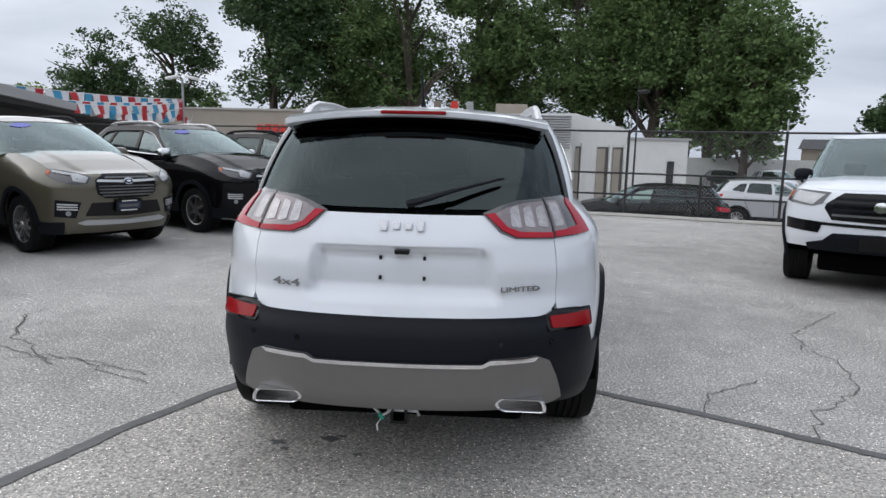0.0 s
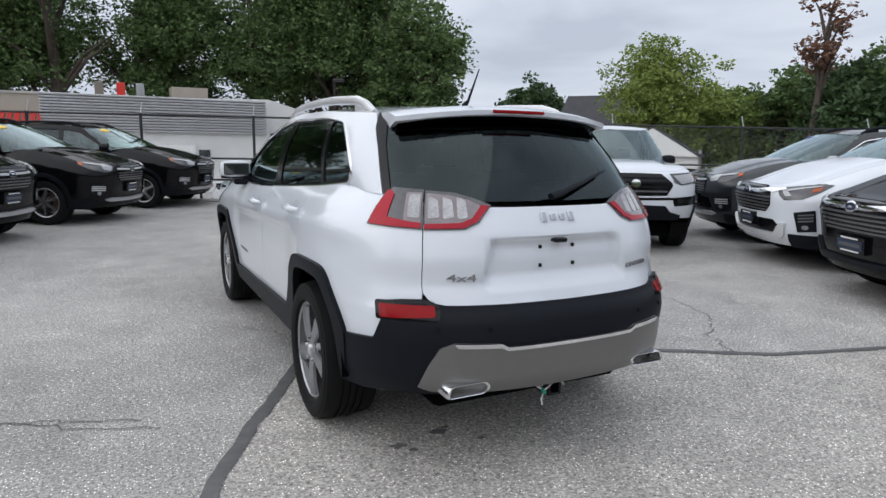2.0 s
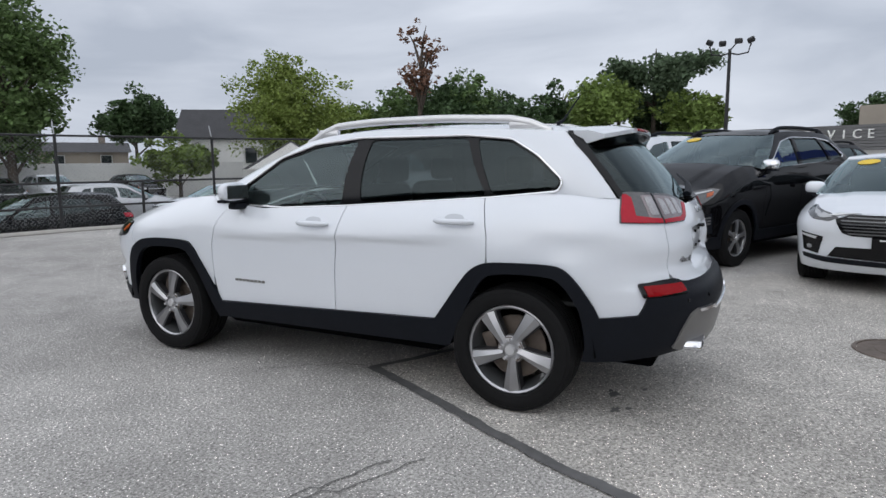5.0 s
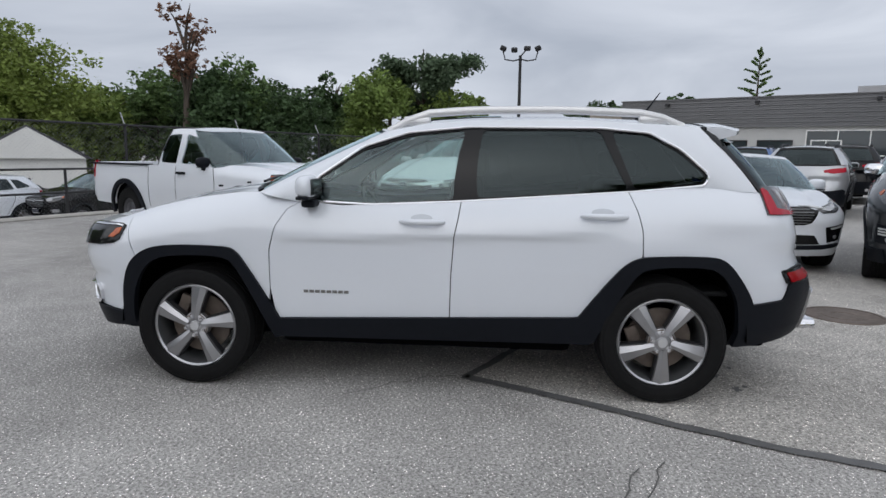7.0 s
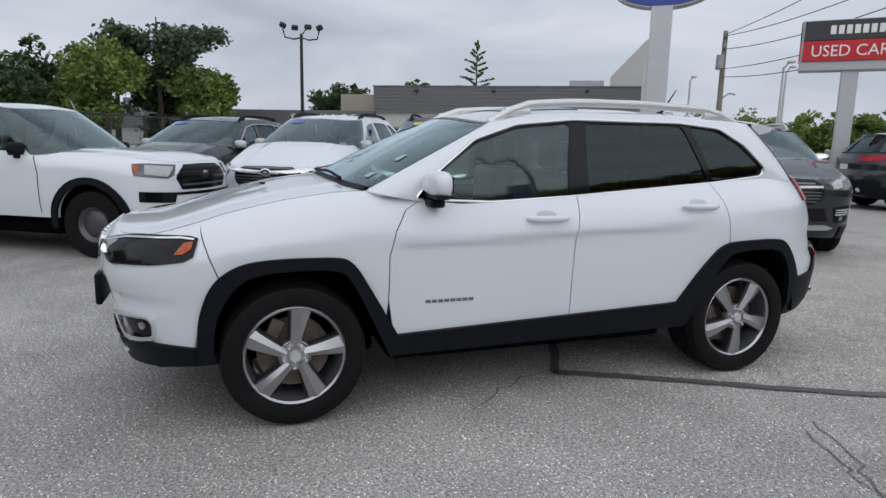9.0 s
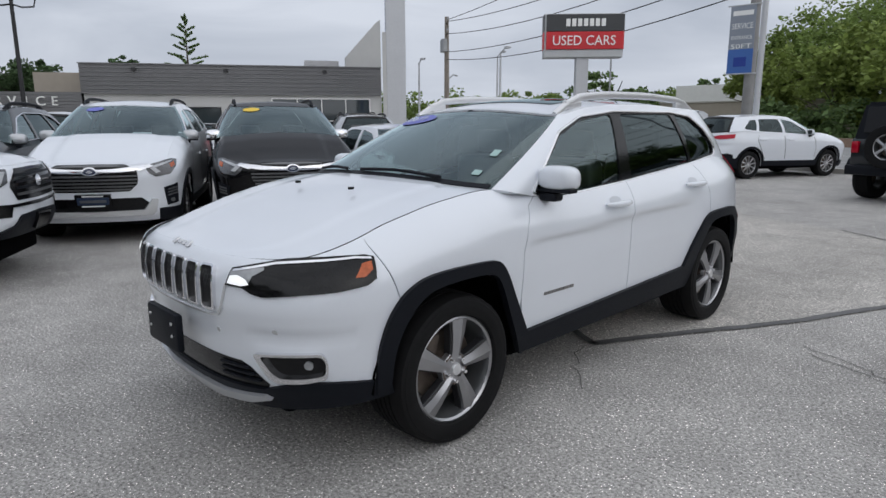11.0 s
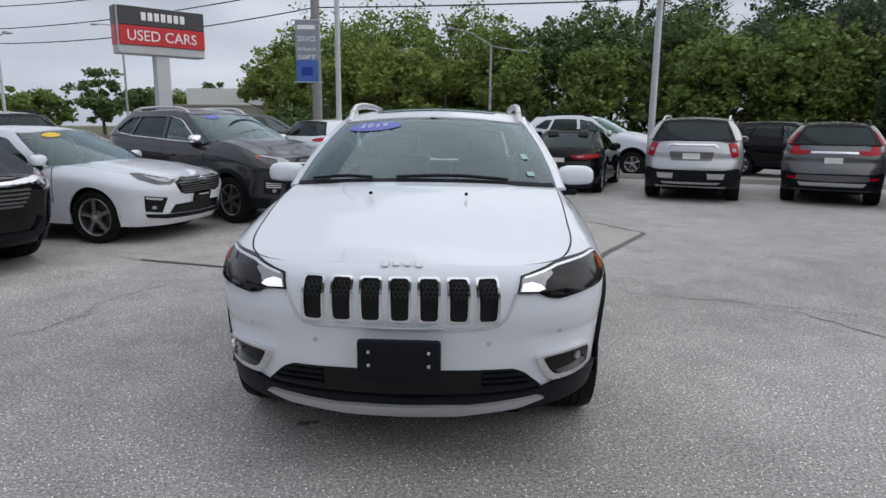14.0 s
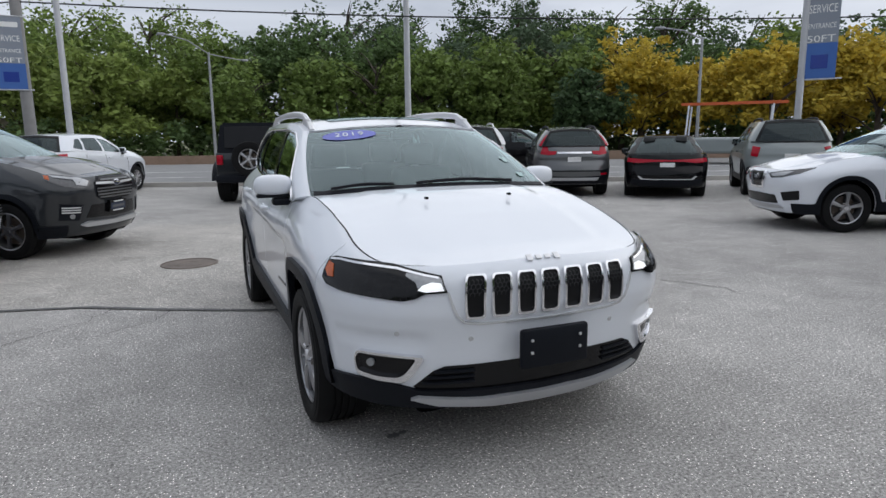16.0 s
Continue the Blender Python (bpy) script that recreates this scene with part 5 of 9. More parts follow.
    # sun roof
    patch("sunroof", sh.roof, rounded([(-0.40, sh.U - 1.18), (0.40, sh.U - 1.18), (0.40, sh.U - 1.95), (-0.40, sh.U - 1.95)], 0.05), TINT, root, step=0.08, h=0.004)
    # badges as plain bars
    for k, x in enumerate((-0.078, -0.026, 0.024, 0.074)):
        b = box_part("hood_badge_bar", (0, 0, 0, 0.030, 0.036 if k % 3 == 0 else 0.024, 0.008), BRUSHED, root, 0.004)
        b.matrix_local = on_skin(fn, sh.S - x, 0.945, 0.004)
        b = box_part("gate_badge_bar", (0, 0, 0, 0.030, 0.046 if k % 3 == 0 else 0.032, 0.010), DARKCHROME, root, 0.005)
        b.matrix_local = on_skin(fn, x, 1.10, 0.005)
    for i in range(8):
        both("door_badge_bar", fn, sd([(0.69 - i * 0.034, 0.578), (0.69 - i * 0.034, 0.594), (0.663 - i * 0.034, 0.594), (0.663 - i * 0.034, 0.578)]), VALANCE, root, step=0.03, h=0.004, skirt=0.004)
    words("trim_badge", "4x4", 0.044, mat("badge_grey", (0.28, 0.28, 0.29), 0.35, metal=0.5), root, on_skin(fn, -rarc(0.475), 0.862), 0.004, width=0.125)
    words("trim_badge", "LIMITED", 0.030, mat("badge_grey", (0.28, 0.28, 0.29), 0.35, metal=0.5), root, on_skin(fn, rarc(0.475), 0.862), 0.004, width=0.165)
    # stickers on the windscreen
    su = lambda x: sh.U + math.copysign(float(sh.U - np.interp(-abs(x), -sh.bx[150:], sh.us[150:])), -x)
    st = patch("year_sticker", sh.house, ellipse(su(0.47), 0.432, 0.235, 0.040), STICKB, root, step=0.05, h=0.002, skirt=0.0)
    for i, ch in enumerate("2019"):
        words("year_digit", ch, 0.080, STICKW, st, on_skin(sh.house, su(0.47 + (1.5 - i) * 0.066), 0.432, 0.006), 0.001)
    patch("inspection_sticker", sh.house, [(su(-0.655), 0.07), (su(-0.61), 0.07), (su(-0.61), 0.10), (su(-0.655), 0.10)], STICKT, root, step=0.05, h=0.002, skirt=0.0)
    patch("inspection_sticker", sh.house, [(su(-0.66), 0.19), (su(-0.615), 0.19), (su(-0.615), 0.23), (su(-0.66), 0.23)], STICKT, root, step=0.05, h=0.002, skirt=0.0)
    box_part("mirror_housing", (0, 0.36, 1.475, 0.16, 0.06, 0.05), PLASTIC, root, 0.015)
    return root


STICKT = mat("pale_green_sticker", (0.34, 0.50, 0.48), 0.5)
GRILLEMESH = mat("grille_mesh", (0.005, 0.005, 0.006), 0.4, spec=0.25, noise_amt=0.3, noise_scale=60)
# white paint darkened for the shade in the handle cups
CUP = mat("handle_cup_shaded_white", (0.52, 0.545, 0.585), 0.35, coat=0.6, noise_amt=0.02)
HONEY = mat("honeycomb_plastic", (0.045, 0.046, 0.05), 0.3, spec=0.4, noise_amt=0.2)
HEADDARK = mat("head_lamp_dark", (0.008, 0.008, 0.009), 0.12, spec=0.15, coat=0.3, noise_amt=0.5, noise_scale=30)
estate()

# ---- ground ----


def asphalt(name, base, stain, speck=0.5):
    """Worn asphalt: pale aggregate specks, blotches and large stains."""
    m = bpy.data.materials.new(name)
    m.use_nodes = True
    nt = m.node_tree
    b = nt.nodes["Principled BSDF"]
    b.inputs["Roughness"].default_value = 0.82
    b.inputs["Specular IOR Level"].default_value = 0.35
    tc = nt.nodes.new("ShaderNodeTexCoord")

    def nz(scale, detail, rough=0.6):
        n = nt.nodes.new("ShaderNodeTexNoise")
        n.inputs["Scale"].default_value, n.inputs["Detail"].default_value, n.inputs["Roughness"].default_value = scale, detail, rough
        nt.links.new(tc.outputs["Object"], n.inputs["Vector"])
        return n

    def rng(src, a, b_, c, d):
        r = nt.nodes.new("ShaderNodeMapRange")
        for k, v in zip(("From Min", "From Max", "To Min", "To Max"), (a, b_, c, d)):
            r.inputs[k].default_value = v
        nt.links.new(src, r.inputs["Value"])
        return r.outputs["Result"]

    def mul(a, c):
        n = nt.nodes.new("ShaderNodeMath")
        n.operation = "MULTIPLY"
        nt.links.new(a, n.inputs[0])
        nt.links.new(c, n.inputs[1])
        return n.outputs[0]

    big = mul(rng(nz(0.35, 4).outputs["Fac"], 0.3, 0.7, 1 - stain, 1 + stain), rng(nz(0.07, 5, 0.65).outputs["Fac"], 0.35, 0.65, 0.90, 1.08))
    mid = rng(nz(2.3, 6, 0.7).outputs["Fac"], 0.25, 0.75, 0.80, 1.20)
    grain = rng(nz(62, 4, 0.8).outputs["Fac"], 0.3, 0.7, 1 - 0.5 * speck, 1 + 0.5 * speck)
    vo = nt.nodes.new("ShaderNodeTexVoronoi")
    vo.inputs["Scale"].default_value = 84
    nt.links.new(tc.outputs["Object"], vo.inputs["Vector"])
    sp = rng(vo.outputs["Distance"], 0.10, 0.34, 1 + 1.9 * speck, 1.0)
    pick = nt.nodes.new("ShaderNodeSeparateColor")
    nt.links.new(vo.outputs["Color"], pick.inputs[0])
    gate = rng(pick.outputs[0], 0.58, 0.76, 0.0, 1.0)
    mx = nt.nodes.new("ShaderNodeMix")
    mx.inputs["A"].default_value = 1.0
    nt.links.new(gate, mx.inputs["Factor"])
    nt.links.new(sp, mx.inputs["B"])
    f = mul(mul(big, mid), mul(grain, mx.outputs["Result"]))
    sc = nt.nodes.new("ShaderNodeVectorMath")
    sc.operation = "SCALE"
    sc.inputs[0].default_value = base
    nt.links.new(f, sc.inputs["Scale"])
    nt.links.new(sc.outputs["Vector"], b.inputs["Base Color"])
    bp = nt.nodes.new("ShaderNodeBump")
    bp.inputs["Strength"].default_value, bp.inputs["Distance"].default_value = 0.5, 0.006
    nt.links.new(nz(110, 3).outputs["Fac"], bp.inputs["Height"])
    nt.links.new(bp.outputs["Normal"], b.inputs["Normal"])
    return m


ASPHALT = asphalt("asphalt", (0.345, 0.333, 0.317), 0.20, 1.8)
WORN = asphalt("worn_asphalt", (0.368, 0.350, 0.324), 0.16, 1.7)
TAR = mat("crack_sealer", (0.105, 0.104, 0.104), 0.65, noise_amt=0.35, noise_scale=12, bump=0.3)
CRACK = mat("crack", (0.115, 0.112, 0.107), 0.9, noise_amt=0.3)
ROADM = asphalt("road_asphalt", (0.24, 0.24, 0.24), 0.08, 0.3)
GRASS = mat("grass", (0.09, 0.10, 0.035), 0.9, noise_amt=0.45, noise_scale=3, bump=0.5, bump_scale=30)
CONCRETE = mat("concrete", (0.42, 0.40, 0.37), 0.85, noise_amt=0.15, noise_scale=5, bump=0.2)
LINEW = mat("road_paint", (0.7, 0.7, 0.68), 0.7, noise_amt=0.2, noise_scale=6)

DROP = -1.1
EDGE = [(-60, 31.0), (-8, 13.6), (1.1, 10.72), (3.7, 10.18), (5.5, 9.78), (7.8, 8.5), (14.5, 5.6), (22, 2.4), (60, -14), (400, -160)]
gv, gf = [], []
EDGE = [(-400, 145)] + EDGE
for x, y in EDGE:
    gv += [(x, -400, 0), (x, y, 0), (x + 0.3, y + 0.5, DROP), (x, 600, DROP)]
for i in range(len(EDGE) - 1):
    for j in range(3):
        gf.append((i * 4 + j, (i + 1) * 4 + j, (i + 1) * 4 + j + 1, i * 4 + j + 1))
ground = raw("ground", gv, gf, ASPHALT)
tagged(ground, "grey worn asphalt of the car lot with pale specks", "ground", kind="structure")


def flat_poly(name, pts, z, material, label, category, kind="structure", parent=None):
    ob = raw(name, [(x, y, z) for x, y in pts], [tuple(range(len(pts)))], material, parent)
    if parent is None:
        tagged(ob, label, category, kind=kind)
    return ob


def band(name, pts, w, z, material, label, category, jitter=0.0, seed=1, kind="structure"):
    """A strip that follows a line on the ground, its width and course uneven."""
    rnd = random.Random(seed)
    fine = []
    for a, b in zip(pts, pts[1:]):
        n = max(1, int(math.hypot(b[0] - a[0], b[1] - a[1]) / 0.07))
        fine += [(a[0] + (b[0] - a[0]) * i / n + rnd.gauss(0, jitter), a[1] + (b[1] - a[1]) * i / n + rnd.gauss(0, jitter)) for i in range(n)]
    fine.append(pts[-1])
    vs, fs = [], []
    for i, p in enumerate(fine):
        q0, q1 = fine[max(0, i - 1)], fine[min(len(fine) - 1, i + 1)]
        d = Vector((q1[0] - q0[0], q1[1] - q0[1])).normalized()
        k = w / 2 * rnd.uniform(0.85, 1.1)
        vs += [(p[0] - d.y * k, p[1] + d.x * k, z), (p[0] + d.y * k, p[1] - d.x * k, z)]
    for i in range(len(fine) - 1):
        fs.append((2 * i, 2 * i + 1, 2 * i + 3, 2 * i + 2))
    ob = raw(name, vs, fs, material)
    return tagged(ob, label, category, kind=kind)


# the relaid stretch behind the car with its tarred seams
flat_poly("asphalt_patch", [(-0.6, -0.28), (-0.9, -0.85), (-1.2, -1.4), (-1.89, -2.93), (-2.73, -4.44), (-2.26, -5.3), (-0.42, -6.6), (2.0, -7.6), (4.6, -2.6), (3.4, -2.04), (2.28, -1.72), (1.05, -1.06)], 0.004, WORN,
          "paler relaid stretch of worn asphalt", "asphalt patch")
band("tar_seam", [(-0.60, -0.24), (-0.90, -0.84), (-1.2, -1.38), (-1.43, -1.84), (-1.63, -2.35), (-1.89, -2.93), (-2.73, -4.44)], 0.075, 0.009, TAR, "dark tarred seam in the asphalt", "tar seam", 0.003, 3)
band("tar_seam", [(-0.62, -0.24), (-0.33, -0.40), (1.05, -1.06), (1.58, -1.33), (2.28, -1.74), (3.4, -2.04)], 0.06, 0.009, TAR, "dark tarred seam in the asphalt", "tar seam", 0.003, 4)
band("tar_seam", [(-2.73, -4.44), (-2.26, -5.31), (-0.42, -6.61)], 0.04, 0.009, CRACK, "thin dark seam in the asphalt", "tar seam", 0.008, 5)
CR = "thin crooked crack in the asphalt"
for i, pts in enumerate((
        [(2.03, -1.58), (2.2, -1.28), (2.7, -0.8), (2.86, -0.25), (2.75, 0.0), (2.92, 0.47), (3.65, 1.22)], [(1.58, -1.31), (1.71, -1.01), (2.11, -0.73)],
        [(-3.6, -0.4), (-2.95, -0.65), (-2.59, -0.82), (-2.17, -0.88), (-1.69, -1.08)], [(-3.05, -0.36), (-3.31, 0.09), (-3.28, 0.32)], [(2.05, 4.32), (3.48, 4.12), (4.87, 3.74), (5.35, 3.26)],
        [(-0.57, -0.21), (-0.76, 0.18), (-0.98, 0.44)], [(-1.61, -1.2), (-1.79, -1.16), (-1.94, -1.04), (-2.3, -0.83), (-2.71, -0.88)], [(-3.66, -3.79), (-3.88, -2.94), (-4.5, -2.38), (-5.46, -2.09), (-6.4, -1.9)],
        [(-2.37, -0.97), (-3.01, -0.45), (-3.36, 0.15)])):
    band("crack", pts, 0.008, 0.006, CRACK, CR, "crack", 0.018, 20 + i)


def blot(name, cx, cy, r, label, seed):
    rnd = random.Random(seed)
    pts = [(cx + r * rnd.uniform(0.4, 1.1) * math.cos(a), cy + 0.7 * r * rnd.uniform(0.4, 1.1) * math.sin(a)) for a in np.linspace(0, 2 * math.pi, 19)[:-1]]
    flat_poly(name, pts, 0.006, TAR, label, "stain")


for i, (x, y, r) in enumerate(((-0.38, -1.82, 0.055), (-0.33, -1.79, 0.03), (-0.62, -1.88, 0.05), (-0.57, -1.94, 0.03), (-0.22, -1.97, 0.03), (0.55, 1.74, 0.05), (0.5, 1.72, 0.03))):
    blot("oil_spot", x, y, r, "small black oil spot on the asphalt", i)
mh = thing("manhole_cover", "round rusty iron manhole cover set in the asphalt", "manhole cover", Matrix.Translation((1.37, -3.5, 0.003)))
lathe("rim", [(0.30, 0.0), (0.30, 0.010), (0.325, 0.010), (0.33, 0.0)], IRON, mh, n=32, axis="z")
lathe("lid", [(0.0, 0.006), (0.10, 0.006), (0.105, 0.009), (0.18, 0.009), (0.185, 0.006), (0.295, 0.006), (0.295, 0.0)], IRON, mh, n=32, axis="z")

# the street behind the rear row, laid along the row's line
RU, RN = Vector((0.92, -0.38, 0)).normalized(), Vector((-0.38, -0.92, 0)).normalized()


def lane(d0, d1, a0=-260, a1=260, z=0.0):
    return [tuple((RU * a + RN * d)[:2]) for a, d in ((a0, d0), (a1, d0), (a1, d1), (a0, d1))]


flat_poly("road", lane(15.4, 34), 0.006, ROADM, "grey four-lane street", "road")
flat_poly("verge", lane(38, 300), 0.01, GRASS, "rough grass verge before the woods", "verge")
flat_poly("pavement", lane(34.2, 38.0), 0.02, CONCRETE, "pale dusty roadside strip", "pavement")
for d, w in ((15.2, 0.2), (34.0, 0.25)):
    kp = lane(d, d + w)
    bm = bmesh.new()
    vs = [bm.verts.new((x, y, z)) for z in (0.0, 0.14) for x, y in kp]
    for q in ((4, 5, 6, 7), (0, 1, 5, 4), (1, 2, 6, 5), (2, 3, 7, 6), (3, 0, 4, 7)):
        bm.faces.new([vs[k] for k in q])
    kb = part("kerb", bm, CONCRETE, None)
    tagged(kb, "pale concrete kerb along the street", "kerb", kind="structure")
flat_poly("road_line", lane(24.0, 24.15), 0.011, LINEW, "white painted line on the street", "road line")
flat_poly("road_line", lane(20.0, 20.12), 0.011, LINEW, "white painted line on the street", "road line")
flat_poly("road_line", lane(16.2, 16.35), 0.011, LINEW, "white painted line on the street", "road line")

# ---- parked cars ----


def variant(ky, kw, kz, R=0.36, **over):
    """The base shell stretched to another car's length, width and height."""
    d = dict(SUV)
    for k in ("yf", "yr", "cf", "cr", "wf", "wr", "gyf", "gcf", "gyr", "gcr", "tyf", "tcf", "tyr", "tcr"):
        d[k] = d[k] * ky
    for k in ("W", "gW", "tW", "tw"):
        d[k] = d[k] * kw
    d["levels"] = [(z * kz, a, b, c) for z, a, b, c in d["levels"]]
    d["belt"] = [(y * ky, z * kz) for y, z in d["belt"]]
    d["low"] = [(y * ky, z) for y, z in d["low"]]
    d["tuck"] = [(y * ky, q) for y, q in d["tuck"]]
    d["roof"] = [(y * ky, z * kz) for y, z in d["roof"]]
    d["R"], d["ra"], d["k"] = R, R + 0.05, (kw, ky, kz)
    d.update(over)
    return d


def scaled(polys, k):
    return [(n, [(a * k[0], z * k[2]) for a, z in poly], m, h) for n, poly, m, h in polys]


def face(kind, paint, trim):
    """The lamps, grille and openings of a car's front, in metres round from its middle."""
    if kind == "wide":
        out = [("grille", [(0, 0.955), (0.36, 0.95), (0.46, 0.88), (0.43, 0.72), (0.35, 0.635), (0, 0.63)], GLOSSBLACK, 0.004)]
        out += [("grille_slat", [(0, z), (w, z), (w, z - 0.018), (0, z - 0.018)], GRILLEGREY, 0.016) for z, w in ((0.935, 0.36), (0.825, 0.445), (0.785, 0.435), (0.745, 0.42), (0.705, 0.40), (0.668, 0.37))]
        out += [("grille_bar", [(0, 0.888), (0.30, 0.898), (0.46, 0.912), (0.48, 0.880), (0.30, 0.858), (0, 0.848)], CHROME, 0.026), ("grille_wing", [(0.45, 0.910), (0.62, 0.928), (0.66, 0.908), (0.47, 0.868)], CHROME, 0.022),
                ("head_lamp", [(0.56, 0.925), (0.72, 0.95), (1.0, 0.99), (1.08, 0.98), (0.96, 0.90), (0.80, 0.815), (0.62, 0.795), (0.57, 0.84)], SMOKE, 0.006),
                ("lamp_bright", [(0.60, 0.905), (0.74, 0.93), (0.99, 0.972), (0.97, 0.958), (0.76, 0.914), (0.67, 0.895), (0.70, 0.848), (0.64, 0.835)], LAMPGLASS, 0.010), ("lamp_amber", [(0.90, 0.93), (0.99, 0.955), (0.95, 0.91), (0.87, 0.885)], AMBER, 0.011),
                ("lower_intake", [(0, 0.555), (0.46, 0.555), (0.60, 0.43), (0.60, 0.40), (0, 0.40)], GLOSSBLACK, 0.004),
                ("skid_bar", [(0, 0.400), (0.48, 0.405), (0.56, 0.53), (0.62, 0.53), (0.60, 0.385), (0.56, 0.345), (0, 0.35)], trim, 0.034),
                ("fog_surround", [(0.70, 0.66), (0.90, 0.70), (0.92, 0.46), (0.74, 0.44)], PLASTIC, 0.010),
                ("fog_lamp", ellipse(0.81, 0.50, 0.034, 0.026, 12), CLEARLENS, 0.016)]
        out += [("fog_slat", [(0.745, z), (0.885, z + 0.02), (0.885, z), (0.745, z - 0.016)], GRILLEGREY, 0.016) for z in (0.64, 0.605, 0.57)]
        return out + [("plate_holder", [(0, 0.612), (0.17, 0.612), (0.17, 0.462), (0, 0.462)], GLOSSBLACK, 0.045), ("plate", [(0, 0.578), (0.15, 0.578), (0.15, 0.495), (0, 0.495)], PLATEBLUE, 0.05), ("plate_bar", [(0, 0.602), (0.10, 0.602), (0.10, 0.588), (0, 0.588)], PLATEWHITE, 0.052), ("plate_bar", [(0, 0.485), (0.11, 0.485), (0.11, 0.472), (0, 0.472)], PLATEWHITE, 0.052), ("plate_bar", [(0, 0.550), (0.125, 0.550), (0.125, 0.520), (0, 0.520)], GRILLEGREY, 0.054),
                      ("badge", ellipse(0, 0.870, 0.076, 0.042), CHROME, 0.032), ("badge", ellipse(0, 0.870, 0.062, 0.031), BADGEBLUE, 0.035), ("badge", ellipse(0, 0.870, 0.030, 0.012), CHROME, 0.037)]
    if kind == "hex":
        bar = TRIMSILVER
        out = [("grille_rim", [(0, 0.94), (0.315, 0.94), (0.415, 0.872), (0.38, 0.71), (0.29, 0.658), (0, 0.653)], PLASTIC, 0.003),
               ("grille", [(0, 0.925), (0.30, 0.925), (0.39, 0.87), (0.36, 0.72), (0.28, 0.675), (0, 0.67)], GLOSSBLACK, 0.010),
               ("grille_bar", [(0, 0.865), (0.385, 0.875), (0.40, 0.85), (0, 0.835)], bar, 0.016)]
        out += [("grille_slat", [(0, z), (w, z), (w, z - 0.016), (0, z - 0.016)], GRILLEGREY, 0.014) for z, w in ((0.905, 0.30), (0.805, 0.37), (0.77, 0.365), (0.735, 0.355), (0.70, 0.32))]
        out += [("head_lamp", [(0.46, 0.905), (0.60, 0.945), (0.95, 0.985), (1.06, 0.985), (1.02, 0.93), (0.82, 0.85), (0.60, 0.815), (0.50, 0.83)], SMOKE, 0.006),
                ("lamp_bright", [(0.50, 0.893), (0.62, 0.932), (0.98, 0.972), (0.93, 0.945), (0.70, 0.915), (0.66, 0.855), (0.53, 0.838)], LAMPGLASS, 0.016),
                ("lamp_amber", [(0.98, 0.965), (1.04, 0.975), (1.02, 0.94), (0.96, 0.92)], AMBER, 0.010),
                ("fog_surround", [(0.56, 0.62), (0.84, 0.65), (0.86, 0.46), (0.62, 0.44)], PLASTIC, 0.010)]
        out += [("fog_slat", [(0.60, z), (0.82, z + 0.01), (0.82, z - 0.006), (0.60, z - 0.014)], TRIMSILVER, 0.016) for z in (0.60, 0.572, 0.544)]
        out += [("fog_lamp", ellipse(0.70, 0.495, 0.032, 0.028, 12), CLEARLENS, 0.016),
                ("lower_intake", [(0, 0.61), (0.44, 0.61), (0.52, 0.46), (0, 0.44)], GLOSSBLACK, 0.004),
                ("skid_bar", [(0, 0.400), (0.50, 0.415), (0.60, 0.385), (0.52, 0.360), (0, 0.350)], SILVER if trim is not BLACK else PLASTIC, 0.030),
                ("plate_holder", [(0, 0.645), (0.17, 0.645), (0.17, 0.50), (0, 0.50)], GLOSSBLACK, 0.045), ("plate", [(0, 0.612), (0.15, 0.612), (0.15, 0.532), (0, 0.532)], PLATEBLUE, 0.05),
                ("plate_bar", [(0, 0.636), (0.10, 0.636), (0.10, 0.622), (0, 0.622)], PLATEWHITE, 0.052), ("plate_bar", [(0, 0.523), (0.11, 0.523), (0.11, 0.510), (0, 0.510)], PLATEWHITE, 0.052),
                ("plate_bar", [(0, 0.586), (0.125, 0.586), (0.125, 0.556), (0, 0.556)], GRILLEGREY, 0.054),
                ("badge", ellipse(0, 0.852, 0.068, 0.037), CHROME, 0.026), ("badge", ellipse(0, 0.852, 0.055, 0.027), BADGEBLUE, 0.029), ("badge", ellipse(0, 0.852, 0.028, 0.011), CHROME, 0.031)]
        return out
